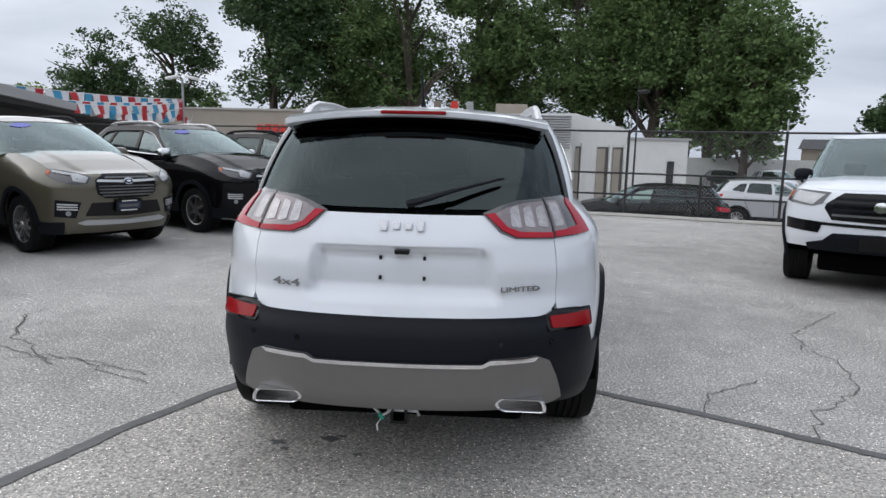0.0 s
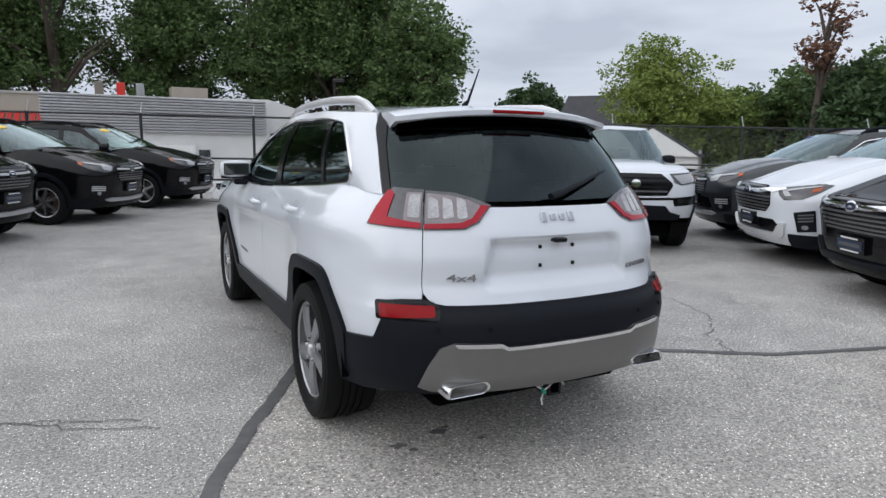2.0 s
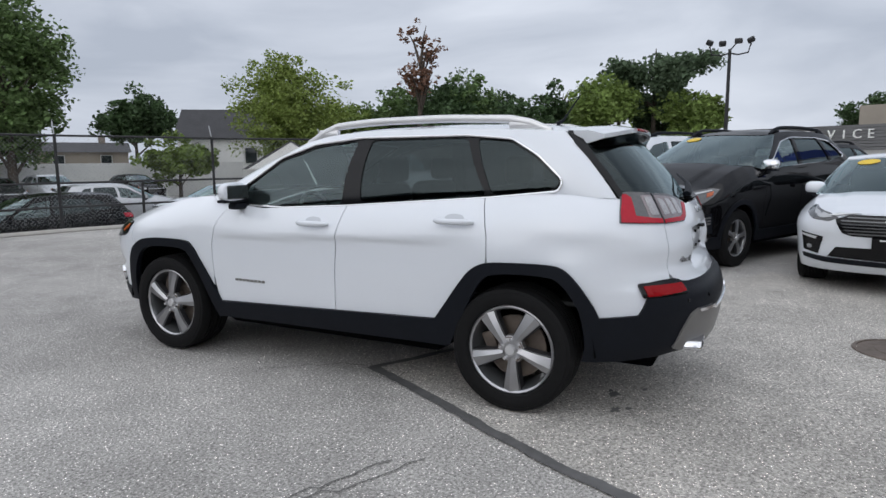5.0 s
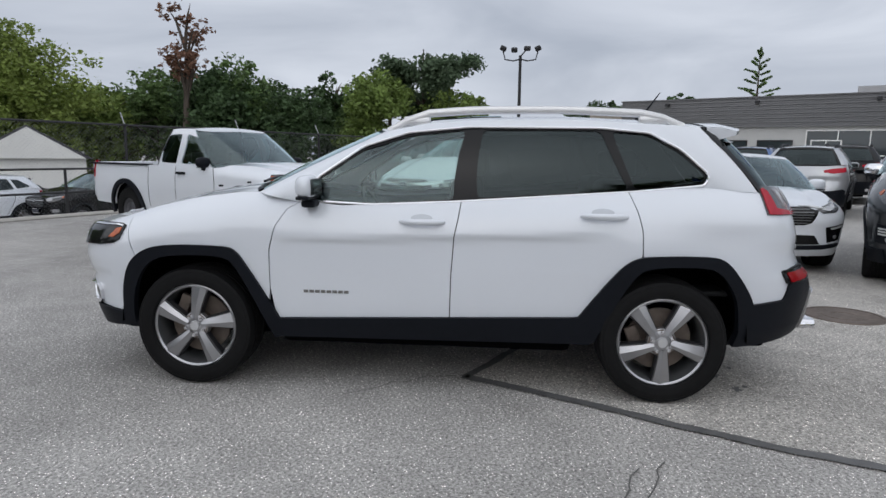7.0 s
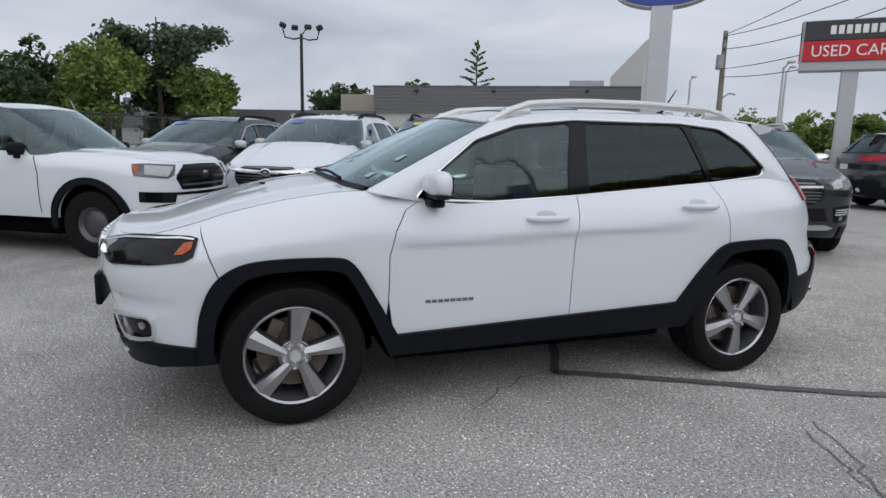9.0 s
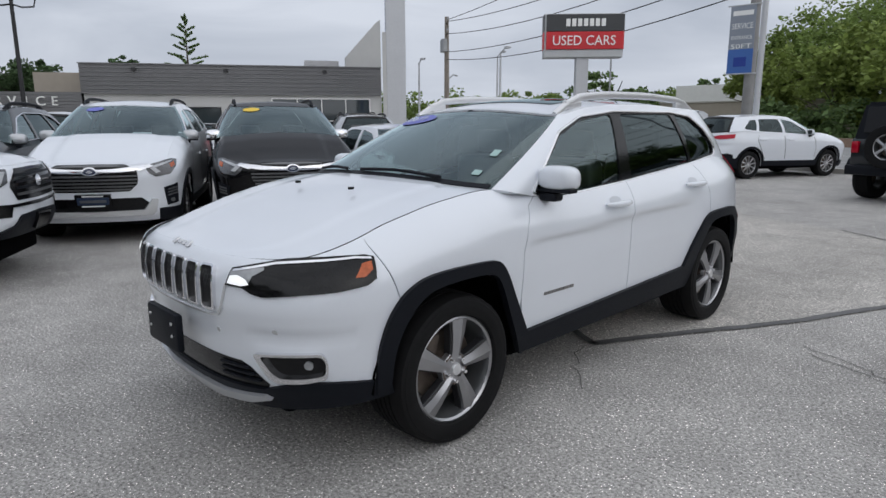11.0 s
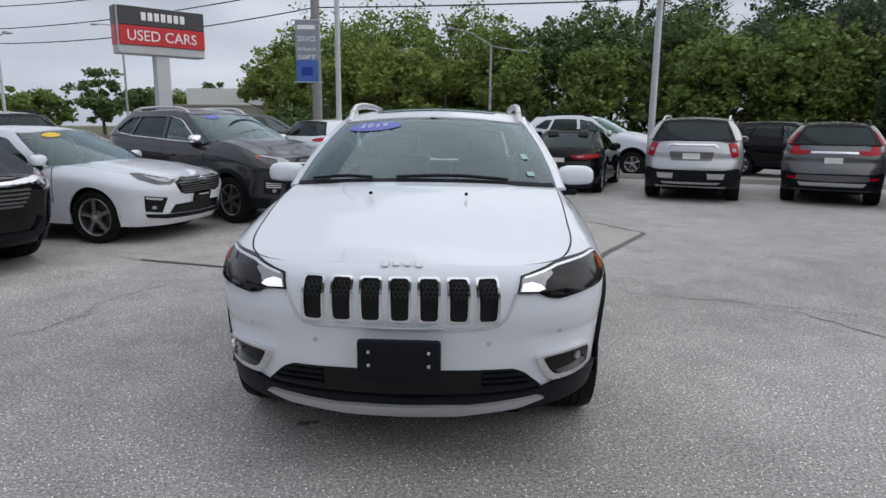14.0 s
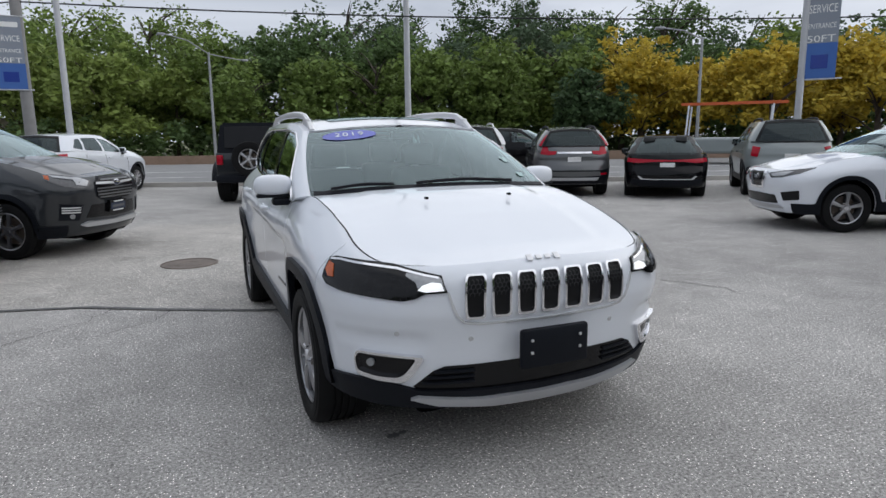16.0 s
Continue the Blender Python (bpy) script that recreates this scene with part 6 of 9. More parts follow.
    if kind == "sedan":
        return [("grille", [(0, 0.93), (0.40, 0.925), (0.52, 0.875), (0.42, 0.72), (0.34, 0.69), (0, 0.685)], GLOSSBLACK, 0.006)] + \
               [("grille_slat", [(0, z), (w, z), (w - 0.01, z - 0.012), (0, z - 0.012)], GRILLEGREY, 0.014) for z, w in ((0.90, 0.42), (0.865, 0.46), (0.83, 0.45), (0.795, 0.43), (0.76, 0.41), (0.725, 0.37))] + \
               [("grille_wing", [(0.30, 0.94), (0.50, 0.935), (0.62, 0.905), (0.53, 0.905), (0.42, 0.925)], TRIMSILVER, 0.016),
                ("head_lamp", [(0.50, 0.895), (0.62, 0.935), (0.98, 1.005), (1.10, 1.005), (0.98, 0.93), (0.76, 0.855), (0.58, 0.845)], SMOKE, 0.006),
                ("lamp_bright", [(0.56, 0.892), (0.64, 0.922), (0.92, 0.975), (0.82, 0.925), (0.66, 0.875)], LAMPGLASS, 0.010),
                ("fog_surround", [(0.60, 0.66), (0.88, 0.70), (0.86, 0.48), (0.66, 0.45)], GLOSSBLACK, 0.006), ("fog_strip", [(0.66, 0.655), (0.86, 0.685), (0.86, 0.66), (0.68, 0.63)], TRIMSILVER, 0.014),
                ("fog_lamp", ellipse(0.76, 0.53, 0.032, 0.026, 12), CLEARLENS, 0.012),
                ("lower_intake", [(0, 0.56), (0.48, 0.55), (0.56, 0.43), (0, 0.41)], GLOSSBLACK, 0.006), ("front_lip", [(0, 0.40), (0.62, 0.42), (0.86, 0.44), (0.84, 0.40), (0.60, 0.365), (0, 0.35)], PLASTIC, 0.022),
                ("plate_holder", [(0, 0.69), (0.165, 0.69), (0.165, 0.56), (0, 0.56)], GLOSSBLACK, 0.04), ("plate_bar", [(0, 0.68), (0.10, 0.68), (0.10, 0.667), (0, 0.667)], PLATEWHITE, 0.046),
                ("badge", ellipse(0, 0.868, 0.07, 0.040), CHROME, 0.024), ("badge", ellipse(0, 0.868, 0.057, 0.029), BADGEBLUE, 0.027)]
    if kind == "truck":
        return [("grille", [(0, 0.935), (0.37, 0.93), (0.49, 0.83), (0.50, 0.79), (0.42, 0.685), (0, 0.675)], GLOSSBLACK, 0.006)] + \
               [("grille_slat", [(0, z), (0.42, z), (0.42, z - 0.02), (0, z - 0.02)], GRILLEGREY if z == 0.74 else PLASTIC, 0.018) for z in (0.89, 0.84, 0.79, 0.74)] + \
               [("head_lamp", [(0.50, 0.93), (0.88, 0.945), (1.02, 0.94), (0.98, 0.83), (0.62, 0.80), (0.53, 0.83)], SMOKE, 0.008),
                ("lamp_bright", [(0.54, 0.91), (0.88, 0.93), (0.87, 0.845), (0.62, 0.815)], LAMPGLASS, 0.012),
                ("lamp_amber", [(0.94, 0.925), (1.005, 0.925), (0.975, 0.86), (0.94, 0.86)], AMBER, 0.012),
                ("fog_surround", [(0.50, 0.66), (0.94, 0.68), (0.94, 0.58), (0.54, 0.56)], GLOSSBLACK, 0.010),
                ("bumper_slot", [(0, 0.655), (0.52, 0.66), (0.52, 0.635), (0, 0.625)], GLOSSBLACK, 0.010),
                ("lower_intake", [(0, 0.575), (0.40, 0.565), (0.50, 0.49), (0.66, 0.455), (0.64, 0.40), (0, 0.40)], PLASTIC, 0.020),
                ("plate", [(0, 0.56), (0.155, 0.56), (0.155, 0.44), (0, 0.44)], GLOSSBLACK, 0.05),
                ("badge", ellipse(0, 0.815, 0.065, 0.045), CHROME, 0.030)]
    if kind == "vee":
        return [("grille", [(0, 0.90), (0.22, 0.91), (0.30, 0.89), (0.18, 0.66), (0, 0.65)], GLOSSBLACK, 0.004),
                ("grille_vee", [(0.235, 0.915), (0.315, 0.905), (0.20, 0.645), (0.01, 0.64), (0.01, 0.675), (0.165, 0.68)], CHROME, 0.02),
                ("head_lamp", [(0.34, 0.885), (0.62, 0.93), (1.10, 0.985), (0.86, 0.89), (0.62, 0.83), (0.42, 0.815)], SMOKE, 0.006),
                ("lamp_bright", [(0.40, 0.875), (0.62, 0.91), (0.80, 0.925), (0.66, 0.86), (0.46, 0.84)], LAMPGLASS, 0.010),
                ("fog_surround", [(0.58, 0.60), (0.86, 0.64), (0.86, 0.50), (0.62, 0.47)], GLOSSBLACK, 0.010),
                ("lower_intake", [(0, 0.56), (0.46, 0.55), (0.52, 0.42), (0, 0.40)], GLOSSBLACK, 0.006),
                ("skid_bar", [(0, 0.385), (0.55, 0.40), (0.62, 0.35), (0, 0.33)], SILVER, 0.02),
                ("badge", ellipse(0, 0.82, 0.055, 0.05), CHROME, 0.026)]


def tail(kind, paint):
    """The lamps, plate and bumper of a car's rear, in metres round from its middle."""
    bump = [("rear_bumper", [(0, 0.62), (0.60, 0.62), (0.90, 0.66), (1.05, 0.62), (1.05, 0.34), (0.6, 0.32), (0, 0.32)], PLASTIC, 0.014)]
    plate = [("plate", [(0, 0.93), (0.155, 0.93), (0.155, 0.82), (0, 0.82)], PLATEWHITE, 0.012)]
    if kind == "upright":
        return bump + plate + [("tail_lamp", [(0.67, 1.11), (0.86, 1.12), (0.90, 0.88), (0.75, 0.86), (0.70, 0.96)], REDLENS, 0.014), ("lamp_clear_cell", [(0.73, 1.02), (0.81, 1.025), (0.82, 0.97), (0.74, 0.965)], CLEARLENS, 0.018), ("plate_recess", [(0, 0.96), (0.40, 0.96), (0.36, 0.79), (0, 0.79)], GRILLEGREY, 0.004), ("lower_trim", [(0, 0.40), (0.55, 0.40), (0.50, 0.37), (0, 0.37)], SILVER, 0.03),
                               ("gate_bar", [(0, 1.10), (0.42, 1.10), (0.48, 1.03), (0.45, 1.03), (0.40, 1.07), (0, 1.07)], CHROME, 0.02), ("tow_cover", [(0.30, 0.56), (0.62, 0.56), (0.60, 0.46), (0.32, 0.46)], SILVER, 0.03)]
    if kind == "ell":
        return bump + plate + [("gate_lower", [(0, 0.60), (0.62, 0.60), (0.66, 0.50), (0, 0.48)], paint, 0.020), ("bumper_reflector", [(0.62, 0.56), (0.86, 0.57), (0.86, 0.52), (0.64, 0.515)], REDLENS, 0.022), ("tail_lamp", [(0.42, 1.06), (0.60, 1.06), (0.68, 1.17), (0.80, 1.17), (0.84, 1.00), (0.62, 0.97), (0.44, 0.99)], REDLENS, 0.014), ("gate_bar", [(0, 1.045), (0.40, 1.045), (0.40, 1.005), (0, 1.005)], CHROME, 0.014),
                               ("bumper_trim", [(0, 0.46), (0.60, 0.46), (0.55, 0.40), (0, 0.40)], SILVER, 0.024)]
    if kind == "band":
        return bump[:0] + plate + [("tail_lamp", [(0.30, 0.98), (0.55, 1.02), (0.98, 1.04), (0.98, 0.95), (0.62, 0.90), (0.34, 0.92)], REDLENS, 0.014), ("lamp_clear_cell", [(0.42, 0.965), (0.56, 0.98), (0.58, 0.945), (0.44, 0.935)], CLEARLENS, 0.018),
                                   ("lower_valance", [(0, 0.50), (0.80, 0.50), (0.80, 0.34), (0, 0.32)], PLASTIC, 0.014), ("bumper_crease", [(0, 0.66), (0.86, 0.68), (0.86, 0.665), (0, 0.645)], GLOSSBLACK, 0.006),
                                   ("bumper_reflector", [(0.60, 0.60), (0.84, 0.61), (0.84, 0.58), (0.60, 0.575)], REDLENS, 0.012)]
    if kind == "bar":
        return plate + [("tail_lamp", [(0, 1.00), (0.55, 1.02), (0.98, 1.05), (0.98, 0.95), (0.62, 0.925), (0.30, 0.955), (0, 0.965)], REDLENS, 0.014), ("gate_recess", [(0, 0.94), (0.24, 0.94), (0.20, 0.81), (0, 0.81)], GLOSSBLACK, 0.004),
                        ("lower_valance", [(0, 0.54), (0.80, 0.52), (0.86, 0.36), (0, 0.34)], PLASTIC, 0.016), ("bumper_trim", [(0, 0.53), (0.52, 0.53), (0.60, 0.60), (0.64, 0.60), (0.56, 0.51), (0, 0.51)], TRIMSILVER, 0.022),
                        ("bumper_crease", [(0, 0.70), (0.86, 0.72), (0.86, 0.705), (0, 0.685)], GLOSSBLACK, 0.006)]
    if kind == "low":
        return bump + plate + [("tail_lamp", [(0.44, 1.06), (0.62, 1.10), (1.02, 1.13), (1.02, 1.03), (0.66, 1.0), (0.46, 1.02)], REDLENS, 0.014), ("tail_pipe", ellipse(0.62, 0.42, 0.05, 0.04, 10), CHROME, 0.03)]
    return bump + plate + [("tail_lamp", [(0.66, 1.06), (0.86, 1.08), (0.88, 0.88), (0.70, 0.86)], REDLENS, 0.014)]


def car(name, label, category, spec, paint, contact, heading, front=None, back=None, trim=PLASTIC, sticker=None, **kw):
    k = spec.get("k", (1, 1, 1))
    kf = (k[0] * (1.1 if front == "wide" else 1.0), k[1], k[2] * (0.92 if front == "wide" else 1.0))
    wins = [[(y * k[1], z * k[2]) for y, z in w] for w in kw.pop("wins", None) or [
        [(0.55, 1.12), (0.50, 1.22), (0.10, 1.44), (-0.25, 1.50), (-0.20, 1.155)], [(-0.33, 1.50), (-1.00, 1.50), (-1.10, 1.20), (-0.28, 1.16)], [(-1.08, 1.49), (-1.30, 1.47), (-1.56, 1.28), (-1.53, 1.25), (-1.17, 1.21)]]]
    root, sh = vehicle(name, label, category, spec, paint, contact, heading, look_front=scaled(face(front, paint, trim), kf) if front else None,
                       look_rear=scaled(tail(back, paint), k) if back else None, wins=wins, **kw)
    if sh.p["gyr"] > sh.p["yr"] + 0.35:
        s1 = float(np.interp(sh.p["gyr"] + 0.30, sh.ys, sh.ss))
        patch("rear_deck", sh.hood, [(-0.8, 0.002), (0.8, 0.002), (0.8, s1), (-0.8, s1)], paint, root, step=0.09, h=0.002)
    if back == "ell":
        ur = float(np.interp(sh.p["gyr"] + sh.p["gcr"] * sh.p["rgu"], sh.byy, sh.us))
        both("pillar_lamp", sh.house, [(ur + 0.01, 0.0), (ur + 0.09, 0.0), (ur + 0.05, 0.30), (ur + 0.01, 0.36)], REDLENS, root, step=0.05, h=0.010, skirt=0.02)
    if sticker:
        u = lambda x: sh.U + math.copysign(float(sh.U - np.interp(-abs(x), -sh.bx[150:], sh.us[150:])), -x)
        st = patch("windscreen_sticker", sh.house, ellipse(u(0.47), 0.435, 0.17, 0.036), sticker, root, step=0.06, h=0.004, skirt=0.0)
    return root


HB, HA, HC = (-0.87, 0.5), (0.87, -0.5), (-0.38, -0.925)
FOR = variant(1.0, 1.005, 1.075, 0.36)
OUTB = variant(1.05, 1.02, 1.04, 0.36)
ASC = variant(1.08, 1.06, 1.12, 0.375, rc=0.04)
ASC["belt"] = [(y, z - 0.09 * float(sstep((y - 1.1) / 1.0))) for y, z in ASC["belt"]]
SED = variant(1.04, 1.015, 0.88, 0.335, gyr=-1.75, tyr=-1.10, tcr=0.35, low=[(-2.5, 0.26), (2.5, 0.22)], ra=0.37,
              belt=[(-2.45, 0.99), (-1.8, 1.02), (-1.4, 1.02), (-0.2, 0.97), (0.5, 0.94), (0.85, 0.96), (1.2, 0.96), (1.5, 0.93), (1.8, 0.885), (2.05, 0.84), (2.36, 0.78)],
              roof=[(-1.6, 1.33), (-1.1, 1.37), (-0.6, 1.40), (-0.1, 1.395), (0.2, 1.35)])
SEDW = [[(0.48, 1.11), (0.42, 1.20), (0.05, 1.46), (-0.30, 1.53), (-0.26, 1.13)], [(-0.36, 1.53), (-0.75, 1.53), (-1.20, 1.40), (-1.30, 1.17), (-0.32, 1.14)]]

# row along the dark building, noses to the middle of the lot
car("olive_estate", "olive green sport utility car with black trim", "car", FOR, OLIVE, (-5.4, 2.92), HA, "hex", wheels="multi", rail=PLASTIC, sticker=STICKB, group="cars in the west row")
car("black_estate", "black sport utility car with silver bumper bar", "car", FOR, BLACK, (-4.2, 5.2), HA, "hex", wheels="black", rail=BRUSHED, sticker=STICKB, bright=True, mirror_cap=CHROME, group="cars in the west row")
car("black_wagon", "black wagon with bronze trim and black wheels", "car", OUTB, BLACK, (-2.8, 7.45), HA, "hex", wheels="black", trim=PLASTIC, rail=PLASTIC, sticker=STICKY, group="cars in the west row")
car("dark_wagon", "black wagon with chrome window trim", "car", OUTB, BLACK, (-1.3, 9.75), HA, "hex", wheels="split", rail=PLASTIC, sticker=STICKY, group="cars in the west row")
car("grey_hatchback", "dark grey sport utility car at the row's end", "car", FOR, GREY, (-6.65, 0.75), HA, "hex", wheels="multi", rail=PLASTIC, group="cars in the west row")
car("white_crossover", "white crossover with a chrome vee in its grille", "car", variant(1.01, 1.01, 0.965, 0.36), WHITE, (-7.55, -1.65), (0.90, -0.42), "vee", right=False, wheels="split", rail=BRUSHED, group="cars in the west row")

# row along the fence, noses to the middle of the lot
car("dark_estate", "dark grey sport utility car beside the pickup", "car", FOR, GREY, (7.9, 3.25), HB, "hex", wheels="multi", rail=PLASTIC, sticker=STICKB, bright=True, mirror_cap=SILVER, group="cars in the east row")
car("white_family_car", "white three-row sport utility car with a wide chrome grille bar", "car", ASC, WHITE, (6.84, 1.39), HB, "wide", wheels="split", rail=PLASTIC, sticker=STICKB, trim=TRIMSILVER, mirror_cap=SILVER, group="cars in the east row")
car("black_family_car", "black three-row sport utility car with a wide chrome grille bar", "car", ASC, BLACK, (5.62, -0.52), (-0.90, 0.42), "wide", wheels="split", rail=PLASTIC, sticker=STICKY, bright=True, mirror_cap=CHROME, group="cars in the east row")
car("white_saloon", "white four-door saloon with a black grille", "car", SED, WHITE, (4.45, -2.92), (-0.985, 0.17), "sedan", wheels="split", clad=False, wins=SEDW, sticker=STICKY, group="cars in the east row")
car("grey_estate", "dark grey sport utility car with silver bumper bar", "car", FOR, GREY, (3.43, -4.74), HB, "hex", wheels="black", rail=BRUSHED, sticker=STICKB, bright=True, mirror_cap=CHROME, group="cars in the east row")

# rear row, tails to the middle of the lot
car("white_crossover", "white crossover with black lower trim", "car", variant(1.0, 1.01, 1.02, 0.36), WHITE, (3.57, -13.9), (-0.42, -0.91), None, "low", axle="wr", wheels="multi", group="cars by the street")
car("grey_crossover", "dark grey three-row sport utility car", "car", ASC, GREY, (6.2, -12.9), (-0.42, -0.91), None, "low", axle="wr", wheels="black", group="cars by the street")
car("black_saloon", "black four-door saloon with red tail lamps", "car", SED, BLACK, (-3.27, -10.35), (-0.33, -0.945), None, "band", axle="wr", wheels="split", clad=False, wins=SEDW, group="cars by the street")
car("silver_family_car", "silver three-row sport utility car with chrome gate bar", "car", variant(1.08, 1.06, 1.07, 0.385, tyr=-2.10, tcr=0.28, gyr=-2.34, gcr=0.40, tW=0.70), SILVER, (-5.85, -9.0), (-0.37, -0.93), None, "upright", axle="wr", wheels="split", rail=BRUSHED, group="cars by the street")
car("grey_crossover", "grey crossover with tall red tail lamps", "car", variant(0.99, 1.0, 1.02, 0.36, tyr=-1.88, tcr=0.30, gyr=-2.12, gcr=0.42), MIDGREY, (-8.42, -8.5), (-0.45, -0.89), None, "ell", axle="wr", wheels="split", rail=PLASTIC, group="cars by the street")
car("black_saloon", "black saloon with a full-width tail lamp", "car", SED, BLACK, (-10.0, -6.85), (-0.62, -0.78), None, "bar", axle="wr", wheels="split", clad=False, wins=SEDW, group="cars by the street")
car("boxy_crossover", "grey-green boxy crossover with black roof rails", "car",
    variant(0.95, 1.0, 1.07, 0.37, tyr=-1.80, tcr=0.3, gyr=-2.05, roof=[(-1.8, 1.70), (-0.8, 1.72), (0.0, 1.70), (0.3, 1.62)]), SAGE, (-11.05, -6.72), (-0.66, -0.75), None, "box", right=False, axle="wr", wheels="black", rail=PLASTIC, group="cars by the street")
car("white_wagon", "white three-row sport utility car facing the lot", "car", variant(1.10, 1.06, 1.16, 0.39), WHITE, (-5.1, -15.3), (-0.9, 0.42), "sedan", "low", wheels="split", rail=PLASTIC, group="cars by the street")
car("dark_crossover", "black crossover beside the street", "car", FOR, BLACK, (-10.9, -14.6), (-0.8, 0.6), "sedan", "ell", wheels="split", group="cars by the street")

car("red_saloon", "small dark red saloon out on the street", "car", SED, RED, (-12.4, -24.4), (0.92, -0.38), "sedan", "band", wheels="multi", clad=False, wins=SEDW, group="cars by the street")

# the second row behind the fence row
for i, (px, py, pt, sp, st) in enumerate(((12.6, -6.3, RED, FOR, "split"), (11.4, -8.6, SILVER, OUTB, "multi"), (10.2, -10.9, GREY, FOR, "multi"), (13.9, -3.9, BLACK, FOR, "black"), (15.0, -1.6, SILVER, FOR, "multi"), (17.5, -9.5, BLUE, FOR, "multi"), (18.8, -7.2, WHITE, SED, "multi"), (16.2, -12.0, BLACK, ASC, "split"))):
    nm = {RED: "dark red", SILVER: "silver", GREY: "dark grey", BLACK: "black", BLUE: "blue", WHITE: "white"}[pt]
    car(nm.replace(" ", "_") + "_car", nm + " car parked in the second row", "car", sp, pt, (px, py), (0.87, -0.5), None, "low", axle="wr", wheels=st, rail=PLASTIC if sp is not SED else None, wins=SEDW if sp is SED else None,
        clad=sp is not SED, group="cars in the second row")


def pickup():
    sp = variant(1.14, 1.03, 1.10, 0.40, yf=2.45, yr=-2.94, cf=0.60, cr=0.25, nr=5.0, wf=1.55, wr=-1.69, ra=0.47, rim=0.21,
                 belt=[(-2.94, 1.20), (-0.9, 1.20), (0.0, 1.19), (0.9, 1.19), (1.1, 1.23), (1.5, 1.23), (2.0, 1.20), (2.25, 1.16), (2.45, 1.09)],
                 levels=[(0.3, 0.93, 0.1, -0.15), (0.45, 0.96, 0.02, -0.08), (0.62, 0.99, 0.0, 0.0), (0.85, 1.0, 0.0, 0.0), (1.0, 0.995, 0.0, -0.01), (1.16, 0.985, 0.0, -0.05), (1.3, 0.96, 0.0, -0.16)],
                 low=[(-2.94, 0.52), (-1.0, 0.46), (1.0, 0.46), (2.45, 0.50)],
                 gyf=1.05, gcf=0.42, gyr=-0.98, gcr=0.22, tyf=0.25, tcf=0.3, tyr=-0.80, tcr=0.25, gW=0.85, tW=0.66, rgu=0.9,
                 roof=[(-0.9, 1.76), (-0.4, 1.79), (0.0, 1.78), (0.3, 1.70)], rc=0.04, k=(1.03, 1.0, 1.19))
    w = [[(0.62, 1.235), (0.56, 1.35), (0.22, 1.64), (-0.10, 1.70), (-0.12, 1.235)], [(-0.25, 1.70), (-0.60, 1.69), (-0.70, 1.60), (-0.70, 1.25), (-0.25, 1.235)]]
    sh = Shape(sp)
    k = sp["k"]
    root, sh = vehicle("pickup_truck", "white extended-cab pickup truck with black trim", "truck", sp, WHITE, (4.04, 3.06), (-0.52, -0.854), look_front=scaled(face("truck", WHITE, PLASTIC), k),
                       look_rear=scaled([("tail_lamp", [(0.80, 1.05), (0.98, 1.05), (0.98, 0.80), (0.80, 0.80)], REDLENS, 0.012)], k), wins=w, clad=False, wheels="steel", handles=False, mirror_cap=PLASTIC, gaps=([(0.78, 1.18), (0.86, 1.0), (0.86, 0.52)], [(-0.18, 1.19), (-0.18, 0.52)], [(-0.98, 1.19), (-0.98, 0.52)]), group="cars in the east row")
    bm = bmesh.new()
    box(bm, -0.80, 0.80, -2.80, -1.05, 0.72, 0.76, 0.0)
    part("bed_floor", bm, PLASTIC, root)
    for sg in (1, -1):
        bm = bmesh.new()
        box(bm, min(sg * 0.80, sg * 0.93), max(sg * 0.80, sg * 0.93), -2.92, -1.0, 1.19, 1.215, 0.006)
        box(bm, min(sg * 0.78, sg * 0.80), max(sg * 0.78, sg * 0.80), -2.85, -1.0, 0.72, 1.2, 0.0)
        part("bed_side", bm, PLASTIC, root)
    bm = bmesh.new()
    box(bm, -0.82, 0.82, -1.04, -1.0, 0.72, 1.22, 0.01)
    part("cab_back", bm, WHITE, root)
    bm = bmesh.new()
    box(bm, -0.88, 0.88, -2.93, -2.87, 0.60, 1.22, 0.015)
    part("tailgate", bm, WHITE, root)
    for c in (sh.p["wf"], sh.p["wr"]):
        an = np.linspace(-0.1, math.pi + 0.1, 22)
        pl = [(c + 0.475 * math.cos(a), 0.40 + 0.475 * math.sin(a)) for a in an] + [(c + 0.555 * math.cos(a), 0.40 + 0.555 * math.sin(a)) for a in an[::-1]]
        both("arch_flare", sh.body, sh.side(pl), PLASTIC, root, step=0.06, h=0.03, skirt=0.04)
    both("door_handle", sh.body, rounded(sh.side([(-0.11, 1.07), (0.11, 1.07), (0.11, 1.105), (-0.11, 1.105)]), 0.012), PLASTIC, root, step=0.05, h=0.04, skirt=0.03)
    base = Matrix.Translation((4.04, 3.06, 0))
    root.matrix_world = base @ Matrix.Scale(0.96, 4) @ base.inverted() @ root.matrix_world


pickup()


